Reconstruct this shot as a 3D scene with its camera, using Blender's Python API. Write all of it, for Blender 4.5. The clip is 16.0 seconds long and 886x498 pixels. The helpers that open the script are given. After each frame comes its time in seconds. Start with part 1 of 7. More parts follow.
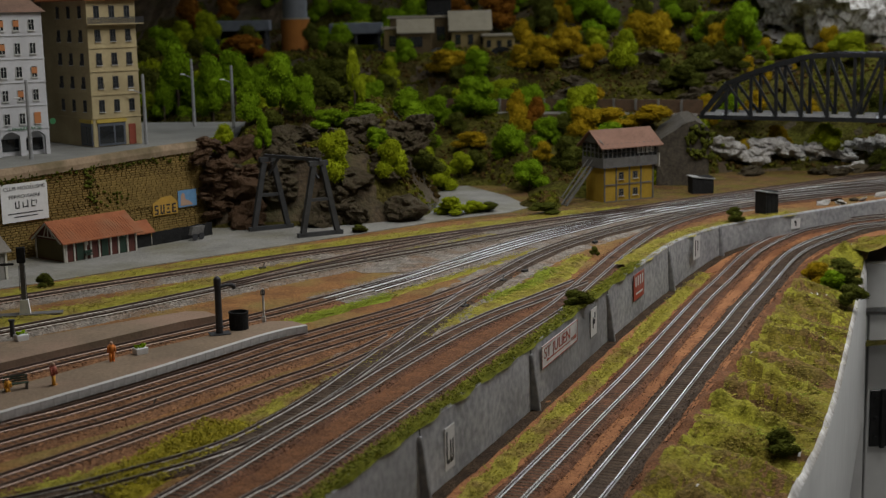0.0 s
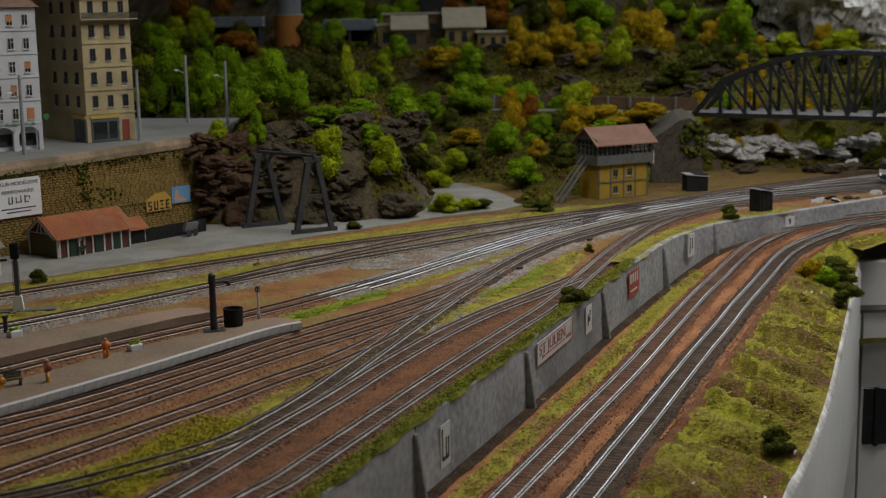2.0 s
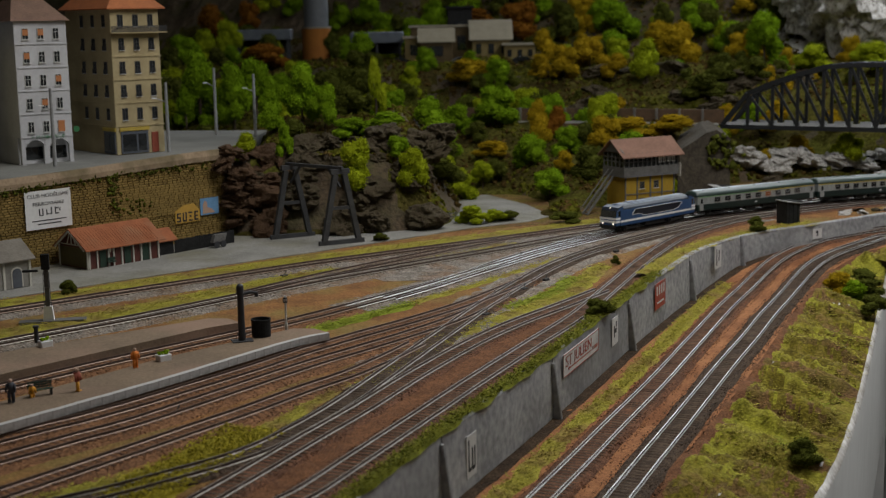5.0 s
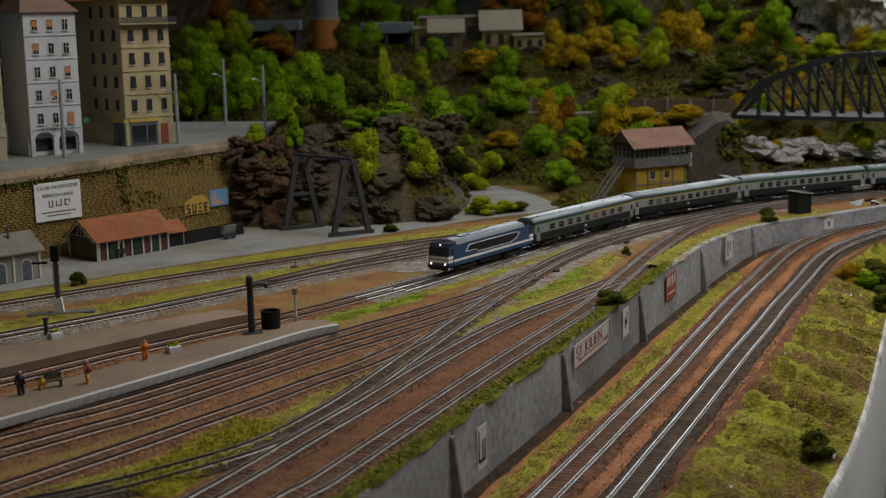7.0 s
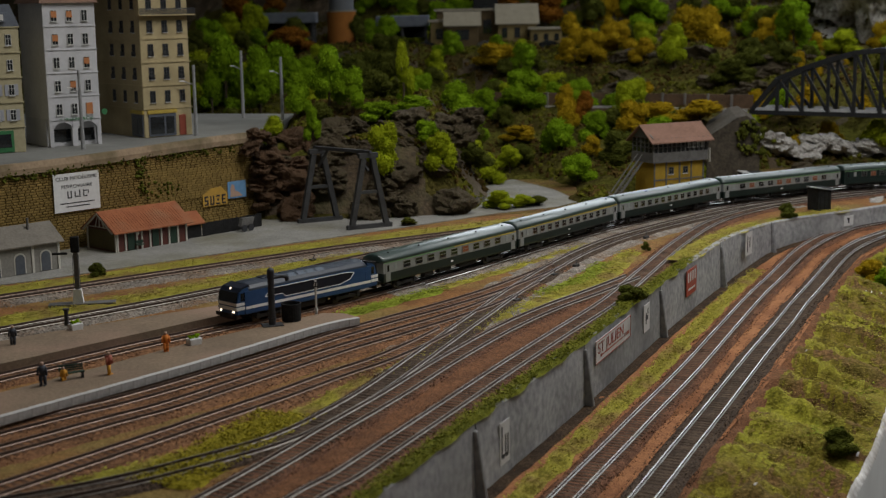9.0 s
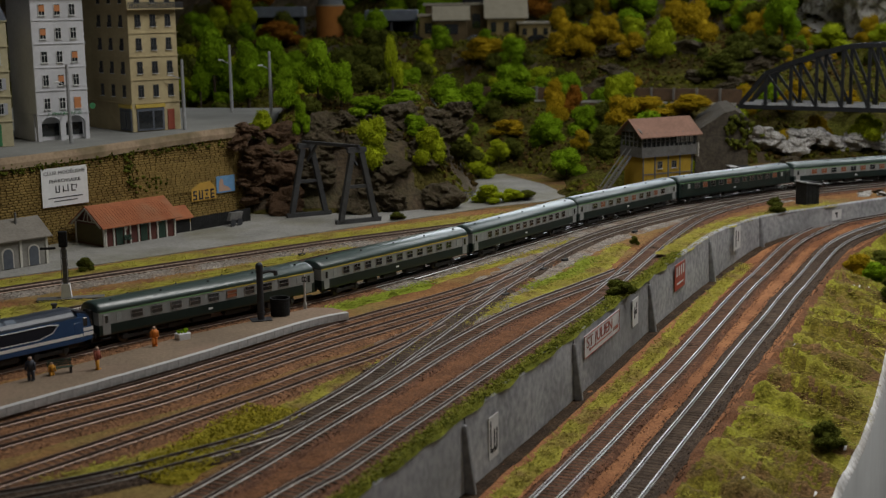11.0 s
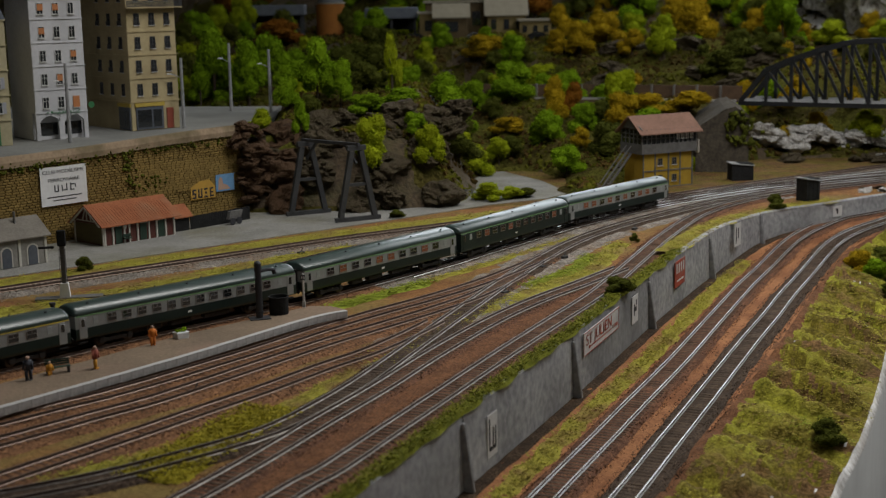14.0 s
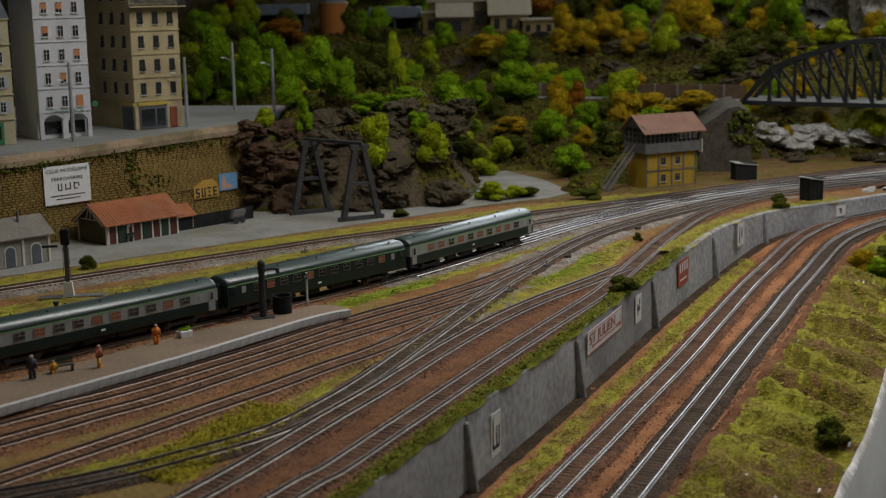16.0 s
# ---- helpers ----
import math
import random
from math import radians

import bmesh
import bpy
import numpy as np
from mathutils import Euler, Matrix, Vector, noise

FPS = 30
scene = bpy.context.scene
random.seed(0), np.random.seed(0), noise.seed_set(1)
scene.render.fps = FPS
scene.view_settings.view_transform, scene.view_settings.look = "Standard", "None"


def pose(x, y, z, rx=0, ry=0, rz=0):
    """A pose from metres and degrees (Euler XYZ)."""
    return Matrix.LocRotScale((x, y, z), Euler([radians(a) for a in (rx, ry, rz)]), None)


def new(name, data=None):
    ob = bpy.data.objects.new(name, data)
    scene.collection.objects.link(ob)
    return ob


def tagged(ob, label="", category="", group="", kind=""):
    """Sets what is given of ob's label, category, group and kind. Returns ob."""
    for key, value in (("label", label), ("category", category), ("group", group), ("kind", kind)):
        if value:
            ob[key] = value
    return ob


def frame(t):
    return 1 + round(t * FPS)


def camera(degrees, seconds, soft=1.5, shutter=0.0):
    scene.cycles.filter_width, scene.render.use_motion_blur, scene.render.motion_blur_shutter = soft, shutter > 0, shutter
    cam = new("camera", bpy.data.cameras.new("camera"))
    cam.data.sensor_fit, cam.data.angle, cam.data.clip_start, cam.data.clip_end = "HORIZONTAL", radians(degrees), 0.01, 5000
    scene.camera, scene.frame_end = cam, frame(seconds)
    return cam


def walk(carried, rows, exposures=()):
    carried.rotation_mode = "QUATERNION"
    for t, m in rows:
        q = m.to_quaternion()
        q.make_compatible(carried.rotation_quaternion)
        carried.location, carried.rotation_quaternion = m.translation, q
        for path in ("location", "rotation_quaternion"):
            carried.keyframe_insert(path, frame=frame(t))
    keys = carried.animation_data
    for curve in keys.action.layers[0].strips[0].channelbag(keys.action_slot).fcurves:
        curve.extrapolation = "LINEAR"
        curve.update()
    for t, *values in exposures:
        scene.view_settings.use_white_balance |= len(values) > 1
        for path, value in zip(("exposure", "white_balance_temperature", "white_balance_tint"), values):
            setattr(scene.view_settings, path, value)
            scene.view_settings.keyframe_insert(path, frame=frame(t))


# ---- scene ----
# A model railway at 1:87 on a club layout, filmed by hand from its edge. Rail tops of the yard are z = 0.
cam = camera(36.0, 16.0, soft=1.25)
cam.data.dof.use_dof = True
cam.data.dof.focus_distance = 1.5
cam.data.dof.aperture_fstop = 13.0
# seconds, x, y, z, tilt, lean, turn
PATH = [
    (0.0, 0.0035, -0.0028, 0.3060, -9.936, -1.200, -1.214),
    (0.5, 0.0061, -0.0053, 0.3065, -9.781, -1.302, -1.198),
    (1.0, 0.0004, -0.0017, 0.3056, -9.824, -1.089, -1.139),
    (1.5, -0.0006, 0.0008, 0.3052, -9.984, -0.991, -1.443),
    (2.0, 0.0007, 0.0001, 0.3054, -10.065, -0.999, -1.539),
    (2.5, 0.0019, -0.0026, 0.3063, -10.002, -1.012, -1.565),
    (3.0, 0.0060, -0.0069, 0.3063, -9.711, -1.249, -1.354),
    (3.5, 0.0045, -0.0085, 0.3070, -9.614, -1.261, -1.263),
    (4.0, 0.0016, -0.0073, 0.3066, -9.528, -1.161, -0.976),
    (6.5, 0.0002, -0.0044, 0.3054, -9.725, -1.259, -0.005),
    (7.0, 0.0007, -0.0013, 0.3054, -9.914, -1.271, 0.022),
    (7.5, -0.0007, -0.0010, 0.3057, -10.002, -1.281, 0.006),
    (8.0, -0.0016, -0.0009, 0.3062, -10.031, -1.221, 0.098),
    (8.5, -0.0064, -0.0002, 0.3051, -9.972, -1.081, 0.340),
    (9.0, -0.0098, 0.0032, 0.3049, -10.171, -0.920, 0.479),
    (9.5, -0.0091, 0.0052, 0.3047, -10.357, -0.883, 0.110),
    (9.7, -0.0070, 0.0029, 0.3052, -10.437, -0.951, -0.030),
    (12.0, -0.0112, 0.0037, 0.3048, -10.402, -0.821, 0.064),
    (12.5, -0.0070, 0.0066, 0.3042, -10.476, -0.951, -0.020),
    (13.0, -0.0070, 0.0069, 0.3045, -10.520, -0.989, 0.018),
    (13.5, -0.0069, 0.0072, 0.3039, -10.534, -1.077, -0.023),
    (14.0, -0.0064, 0.0061, 0.3044, -10.505, -1.090, 0.109),
    (14.5, -0.0064, 0.0061, 0.3043, -10.466, -1.088, 0.075),
    (15.0, -0.0061, 0.0060, 0.3051, -10.511, -1.141, 0.121),
    (15.5, -0.0085, 0.0079, 0.3039, -10.507, -0.996, 0.151),
    (16.0, -0.0070, 0.0061, 0.3041, -10.526, -1.068, 0.230),
]
walk(cam, [(t, pose(x, y, z, 90 + p, 0, w) @ pose(0, 0, 0, 0, 0, r)) for t, x, y, z, p, r, w in PATH])

# ---- light ----
world = bpy.data.worlds.new("hall")
world.use_nodes = True
world.node_tree.nodes["Background"].inputs[0].default_value = (0.9, 0.95, 1.0, 1)
world.node_tree.nodes["Background"].inputs[1].default_value = 0.02
scene.world = world
scene.view_settings.exposure = 0.0


def ceiling_lamp(x, y, z, sx, sy, watts, tint):
    lamp = bpy.data.lights.new("ceiling_lamp", "AREA")
    lamp.shape, lamp.size, lamp.size_y, lamp.energy, lamp.color = "RECTANGLE", sx, sy, watts, tint
    ob = new("ceiling_lamp", lamp)
    ob.location = (x, y, z)
    return ob


ceiling_lamp(0.65, 1.5, 1.3, 1.8, 0.22, 19.2, (0.98, 0.97, 0.94))
ceiling_lamp(0.9, 0.1, 1.5, 1.8, 0.3, 3.4, (0.98, 0.97, 0.94))
ceiling_lamp(1.5, 3.05, 1.45, 1.6, 0.4, 16.0, (0.93, 0.97, 1.0))
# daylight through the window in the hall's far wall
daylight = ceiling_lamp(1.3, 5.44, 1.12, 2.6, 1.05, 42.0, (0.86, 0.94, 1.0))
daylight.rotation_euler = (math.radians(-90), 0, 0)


# ---- materials ----
def mat(name, a, b=None, scale=60.0, rough=0.8, metal=0.0, bump=0.0, fine=6.0, island=0.0, piece=0.0, third=None, mix3=0.6, spec=None, speckle=0.0, grain=800.0):
    """Two tones mixed by noise at two scales, a third in patches, fine relief, variation from piece to piece."""
    m = bpy.data.materials.new(name)
    m.use_nodes = True
    nt = m.node_tree
    n, l = nt.nodes, nt.links
    bsdf = n["Principled BSDF"]
    bsdf.inputs["Roughness"].default_value = rough
    bsdf.inputs["Metallic"].default_value = metal
    bsdf.inputs["Specular IOR Level"].default_value = spec if spec is not None else (0.08 if rough > 0.84 else 0.5)
    b = b or tuple(c * 0.7 for c in a)
    co = n.new("ShaderNodeTexCoord")
    n1 = n.new("ShaderNodeTexNoise")
    n1.inputs["Scale"].default_value, n1.inputs["Detail"].default_value = scale, 3.0
    n2 = n.new("ShaderNodeTexNoise")
    n2.inputs["Scale"].default_value, n2.inputs["Detail"].default_value = scale * fine, 2.0
    for k in (n1, n2):
        l.new(co.outputs["Object"], k.inputs["Vector"])
    add = n.new("ShaderNodeMath")
    add.operation = "ADD"
    l.new(n1.outputs[0], add.inputs[0])
    l.new(n2.outputs[0], add.inputs[1])
    ramp = n.new("ShaderNodeMapRange")
    ramp.inputs[1].default_value, ramp.inputs[2].default_value = 0.72, 1.28
    l.new(add.outputs[0], ramp.inputs[0])
    mix = n.new("ShaderNodeMix")
    mix.data_type = "RGBA"
    mix.inputs[6].default_value, mix.inputs[7].default_value = (*a, 1), (*b, 1)
    l.new(ramp.outputs[0], mix.inputs[0])
    col = mix.outputs[2]
    if third:
        n3 = n.new("ShaderNodeTexNoise")
        n3.inputs["Scale"].default_value, n3.inputs["Detail"].default_value = scale * 0.45, 4.0
        l.new(co.outputs["Object"], n3.inputs["Vector"])
        r3 = n.new("ShaderNodeMapRange")
        r3.inputs[1].default_value, r3.inputs[2].default_value = mix3 - 0.13, mix3 + 0.13
        l.new(n3.outputs[0], r3.inputs[0])
        m3 = n.new("ShaderNodeMix")
        m3.data_type = "RGBA"
        m3.inputs[7].default_value = (*third, 1)
        l.new(col, m3.inputs[6])
        l.new(r3.outputs[0], m3.inputs[0])
        col = m3.outputs[2]
    if speckle:
        vo = n.new("ShaderNodeTexVoronoi")
        vo.inputs["Scale"].default_value = grain
        l.new(co.outputs["Object"], vo.inputs["Vector"])
        sep = n.new("ShaderNodeSeparateColor")
        l.new(vo.outputs["Color"], sep.inputs[0])
        rs = n.new("ShaderNodeMapRange")
        rs.inputs[3].default_value, rs.inputs[4].default_value = 1 - speckle, 1 + speckle
        l.new(sep.outputs[0], rs.inputs[0])
        hv = n.new("ShaderNodeHueSaturation")
        l.new(rs.outputs[0], hv.inputs["Value"])
        l.new(col, hv.inputs["Color"])
        col = hv.outputs[0]
    vary = max(island, piece)
    if vary:
        src = n.new("ShaderNodeNewGeometry").outputs["Random Per Island"] if island else n.new("ShaderNodeObjectInfo").outputs["Random"]
        rr = n.new("ShaderNodeMapRange")
        rr.inputs[3].default_value, rr.inputs[4].default_value = 1 - vary, 1 + vary
        l.new(src, rr.inputs[0])
        hs = n.new("ShaderNodeHueSaturation")
        l.new(rr.outputs[0], hs.inputs["Value"])
        l.new(col, hs.inputs["Color"])
        col = hs.outputs[0]
    l.new(col, bsdf.inputs["Base Color"])
    if bump:
        bp = n.new("ShaderNodeBump")
        bp.inputs["Strength"].default_value, bp.inputs["Distance"].default_value = 0.6, bump
        l.new(n2.outputs[0], bp.inputs["Height"])
        l.new(bp.outputs[0], bsdf.inputs["Normal"])
    return m


def glow(name, colour, strength):
    m = bpy.data.materials.new(name)
    m.use_nodes = True
    s = m.node_tree.nodes["Principled BSDF"]
    s.inputs["Base Color"].default_value = (*colour, 1)
    s.inputs["Emission Color"].default_value = (*colour, 1)
    s.inputs["Emission Strength"].default_value = strength
    return m


EARTH = mat("yard_earth", (0.30, 0.145, 0.055), (0.15, 0.075, 0.032), 30, 0.95, bump=0.0016, fine=20, third=(0.22, 0.16, 0.055), mix3=0.58, speckle=0.35)
BALLAST_RUST = mat("rusty_ballast", (0.27, 0.135, 0.068), (0.13, 0.068, 0.038), 50, 0.95, bump=0.0012, fine=14, speckle=0.5)
BALLAST_GREY = mat("grey_ballast", (0.34, 0.30, 0.26), (0.12, 0.105, 0.09), 60, 0.95, bump=0.0012, fine=12, third=(0.19, 0.12, 0.075), mix3=0.58, speckle=0.65)
BALLAST_BROWN = mat("brown_ballast", (0.20, 0.095, 0.055), (0.085, 0.045, 0.03), 60, 0.95, bump=0.0012, fine=12, speckle=0.5)
BALLAST_DARK = mat("dark_ballast", (0.105, 0.073, 0.052), (0.048, 0.035, 0.027), 60, 0.95, bump=0.0012, fine=12, speckle=0.5)
ORANGE_SAND = mat("orange_gravel", (0.36, 0.165, 0.075), (0.24, 0.105, 0.05), 26, 0.95, bump=0.001, fine=22, third=(0.17, 0.07, 0.033), mix3=0.62, speckle=0.3)
SLEEPER = mat("sleeper_wood", (0.12, 0.085, 0.06), (0.065, 0.048, 0.037), 200, 0.9, bump=0.0004, piece=0.3)
SLEEPER_RUST = mat("sleeper_rust", (0.155, 0.085, 0.054), (0.085, 0.048, 0.033), 200, 0.9, bump=0.0004, piece=0.3)
STEEL = mat("worn_rail_steel", (0.64, 0.63, 0.61), (0.46, 0.45, 0.43), 40, 0.38, metal=0.85)
RUST_STEEL = mat("rusty_rail_steel", (0.27, 0.19, 0.145), (0.17, 0.115, 0.088), 60, 0.46, metal=0.5)
YARD_STEEL = mat("dull_rail_steel", (0.33, 0.30, 0.27), (0.20, 0.175, 0.15), 40, 0.48, metal=0.6)
RAIL_SIDE = mat("rail_web_rust", (0.09, 0.055, 0.04), (0.05, 0.032, 0.025), 90, 0.8)
GRASS = mat("static_grass", (0.42, 0.385, 0.06), (0.29, 0.255, 0.045), 60, 0.95, bump=0.0012, fine=14, third=(0.26, 0.17, 0.065), mix3=0.58, island=0.3, speckle=0.25)
GRASS_FRESH = mat("fresh_static_grass", (0.30, 0.36, 0.04), (0.22, 0.25, 0.03), 45, 0.95, bump=0.0012, fine=14, island=0.3, speckle=0.2)
TURF = mat("bank_turf", (0.32, 0.305, 0.034), (0.17, 0.16, 0.021), 34, 0.95, bump=0.003, fine=9, third=(0.16, 0.105, 0.032), mix3=0.57, speckle=0.3, grain=600)
CONCRETE = mat("weathered_concrete", (0.50, 0.50, 0.505), (0.25, 0.25, 0.26), 9, 0.8, bump=0.0006, fine=16, third=(0.15, 0.15, 0.155), mix3=0.62, spec=0.2)
PLATFORM = mat("platform_asphalt", (0.25, 0.185, 0.13), (0.165, 0.125, 0.09), 16, 0.9, bump=0.0003, fine=20, third=(0.30, 0.20, 0.15), mix3=0.62, speckle=0.1)
COPING = mat("platform_edge_stone", (0.56, 0.55, 0.54), (0.34, 0.33, 0.32), 50, 0.8, bump=0.0004)
GRAVEL = mat("pale_grey_gravel", (0.30, 0.292, 0.27), (0.20, 0.195, 0.18), 20, 0.95, bump=0.0005, fine=24, third=(0.17, 0.16, 0.11), mix3=0.60, speckle=0.2)
STREET = mat("street_asphalt", (0.24, 0.24, 0.225), (0.17, 0.17, 0.16), 14, 0.9, bump=0.0003, fine=24, third=(0.13, 0.13, 0.12), mix3=0.64)
HILLSIDE = mat("hillside_scatter", (0.068, 0.054, 0.017), (0.032, 0.025, 0.010), 18, 1.0, bump=0.004, fine=7, third=(0.08, 0.08, 0.015), mix3=0.5, speckle=0.5, grain=260, spec=0.0)
ROCK = mat("dark_plaster_rock", (0.125, 0.09, 0.055), (0.04, 0.03, 0.02), 30, 0.9, bump=0.005, fine=6, third=(0.06, 0.058, 0.022), mix3=0.58, spec=0.25)
WHITE_ROCK = mat("pale_limestone", (0.84, 0.83, 0.82), (0.52, 0.49, 0.45), 24, 0.85, bump=0.004, fine=5, third=(0.15, 0.12, 0.08), mix3=0.58)
WHITE_PAINT = mat("white_painted_board", (0.62, 0.62, 0.61), (0.55, 0.55, 0.54), 6, 0.5, bump=0.0002)
WALL_STONE = mat("ochre_stone_blocks", (0.30, 0.205, 0.07), (0.20, 0.135, 0.045), 30, 0.9, bump=0.0004, island=0.14)
MORTAR = mat("dark_mortar", (0.19, 0.13, 0.052), (0.12, 0.085, 0.038), 60, 0.95)
HALL = mat("hall_wall", (0.4, 0.38, 0.35), (0.33, 0.31, 0.29), 2, 0.9)


# ---- mesh helpers ----
def box(bm, sx, sy, sz, m=None, bevel=0.0):
    """A box with its base at z = 0 before m."""
    r = bmesh.ops.create_cube(bm, size=1, matrix=(m or Matrix()) @ Matrix.Translation((0, 0, sz / 2)) @ Matrix.Diagonal((sx, sy, sz, 1)))
    if bevel:
        edges = list({e for v in r["verts"] for e in v.link_edges})
        bmesh.ops.bevel(bm, geom=edges, offset=bevel, segments=1, affect="EDGES")
    return r["verts"]


def cyl(bm, r1, r2, height, m=None, n=14):
    """A cone or cylinder with its base at z = 0 before m."""
    return bmesh.ops.create_cone(bm, cap_ends=True, segments=n, radius1=r1, radius2=r2, depth=height, matrix=(m or Matrix()) @ Matrix.Translation((0, 0, height / 2)))["verts"]


def rod(bm, a, b, r, n=8, square=False):
    a, b = Vector(a), Vector(b)
    m = Matrix.Translation(a) @ (b - a).to_track_quat("Z", "Y").to_matrix().to_4x4()
    if square:
        return box(bm, 2 * r, 2 * r, (b - a).length, m)
    return cyl(bm, r, r, (b - a).length, m, n)


def prism(bm, outline, depth, m=None):
    """The outline (x, z) extruded along y from 0 to depth."""
    m = m or Matrix()
    a = [bm.verts.new(m @ Vector((x, 0, z))) for x, z in outline]
    b = [bm.verts.new(m @ Vector((x, depth, z))) for x, z in outline]
    bm.faces.new(a)
    bm.faces.new(list(reversed(b)))
    for i in range(len(a)):
        j = (i + 1) % len(a)
        bm.faces.new((a[j], a[i], b[i], b[j]))


def mesh_of(name, bm, material, smooth=False):
    bmesh.ops.recalc_face_normals(bm, faces=bm.faces[:])
    me = bpy.data.meshes.new(name)
    bm.to_mesh(me)
    bm.free()
    for mm in (material if isinstance(material, (list, tuple)) else (material,)):
        me.materials.append(mm)
    if smooth:
        for p in me.polygons:
            p.use_smooth = True
    return me


def part(name, bm, material, parent=None, label="", smooth=False):
    ob = new(name, mesh_of(name, bm, material, smooth))
    ob.parent = parent
    return tagged(ob, label)


def piece(name, me, parent, m):
    ob = new(name, me)
    ob.parent = parent
    ob.matrix_basis = m
    return ob


def thing(name, label, category, m=None, group="", kind=""):
    ob = new(name)
    ob.empty_display_size = 0.01
    ob.matrix_basis = m or Matrix()
    return tagged(ob, label, category, group, kind)


def spline(points, n=12):
    """A smooth line through the points (Catmull-Rom)."""
    p = [np.array(q, float) for q in points]
    out = []
    for i in range(len(p) - 1):
        a, b, c, d = p[max(i - 1, 0)], p[i], p[i + 1], p[min(i + 2, len(p) - 1)]
        for k in range(n):
            u = k / n
            out.append(0.5 * (2 * b + (c - a) * u + (2 * a - 5 * b + 4 * c - d) * u * u + (3 * b - a - 3 * c + d) * u ** 3))
    out.append(p[-1])
    return np.array(out)


class Line:
    """A line on the plan, by its length from the start."""

    def __init__(self, points, n=12):
        self.p = spline(points, n)
        self.s = np.concatenate([[0], np.cumsum(np.linalg.norm(np.diff(self.p, axis=0), axis=1))])
        self.length = self.s[-1]

    def at(self, s):
        return np.array([np.interp(s, self.s, self.p[:, 0]), np.interp(s, self.s, self.p[:, 1])])

    def side(self, s, off):
        """The point at s, off metres to the line's left."""
        d = self.at(min(s + 0.004, self.length)) - self.at(max(s - 0.004, 0))
        d = d / np.linalg.norm(d)
        return self.at(s) + off * np.array([-d[1], d[0]])

    def turn(self, s):
        d = self.at(min(s + 0.004, self.length)) - self.at(max(s - 0.004, 0))
        return math.atan2(d[1], d[0])


def strip(bm, line, s0, s1, section, ds=0.02, wobble=0.0, lift=None):
    """The section (offset, z) swept along a line."""
    n = max(2, int((s1 - s0) / ds))
    rows = []
    for i in range(n + 1):
        s = s0 + (s1 - s0) * i / n
        row = []
        for o, z in section:
            q = line.side(s, o + (wobble * noise.noise((s * 25, o * 90, 3)) if wobble else 0))
            row.append(bm.verts.new((q[0], q[1], z + (lift(q[1]) if lift else 0) + (wobble * 0.35 * noise.noise((q[0] * 60, q[1] * 60, 7)) if wobble else 0))))
        rows.append(row)
    for a, b in zip(rows, rows[1:]):
        for k in range(len(section) - 1):
            bm.faces.new((a[k], a[k + 1], b[k + 1], b[k]))
    return rows


def step(a, b, x):
    u = min(1, max(0, (x - a) / (b - a)))
    return u * u * (3 - 2 * u)


# ---- ground and structure ----
LOW = -0.0495
GAUGE = 0.018

wall_line = Line([(-0.22, 0.45), (-0.13, 0.655), (-0.05, 0.84), (0.004, 0.967), (0.107, 1.2), (0.213, 1.452), (0.329, 1.71), (0.39, 1.825), (0.437, 1.895), (0.49, 1.945), (0.552, 1.985), (0.66, 2.06), (0.80, 2.155), (1.0, 2.26), (1.5, 2.36)])


def flat(name, outline, z, material, label, category, thick=0.01):
    bm = bmesh.new()
    top = [bm.verts.new((x, y, z)) for x, y in outline]
    bm.faces.new(top)
    r = bmesh.ops.extrude_face_region(bm, geom=bm.faces[:])
    bmesh.ops.translate(bm, verts=[v for v in r["geom"] if isinstance(v, bmesh.types.BMVert)], vec=(0, 0, -thick))
    return tagged(part(name, bm, material), label, category, kind="structure")


RUST_GRAVEL = mat("rust_red_gravel", (0.2, 0.092, 0.044), (0.11, 0.052, 0.028), 60, 0.95, bump=0.0015, fine=9, speckle=0.35)
OLIVE_TURF = mat("olive_brown_turf", (0.2, 0.165, 0.022), (0.09, 0.07, 0.014), 40, 0.95, bump=0.004, fine=7, speckle=0.35, grain=600)
BANK_EARTH = mat("bank_earth", (0.21, 0.12, 0.05), (0.09, 0.053, 0.026), 50, 0.95, bump=0.004, fine=7, third=(0.14, 0.11, 0.025), mix3=0.52, speckle=0.4, grain=500)
edge = [tuple(wall_line.side(wall_line.length * i / 40, 0.004)) for i in range(41)]
flat("ground_yard", edge + [(1.5, 2.75), (-1.6, 2.75), (-1.6, 0.45)], -0.0058, EARTH, "brown earth and gravel ground of the railway yard", "ground")


def wall_drop(y):
    """The retaining wall's top falls to the ground's level at its far end."""
    return -0.0075 * step(1.70, 1.95, y)


def low_z(y):
    """Height of the lower line's rail tops: it climbs towards the yard's level."""
    return LOW + 0.028 * step(1.72, 2.14, y)


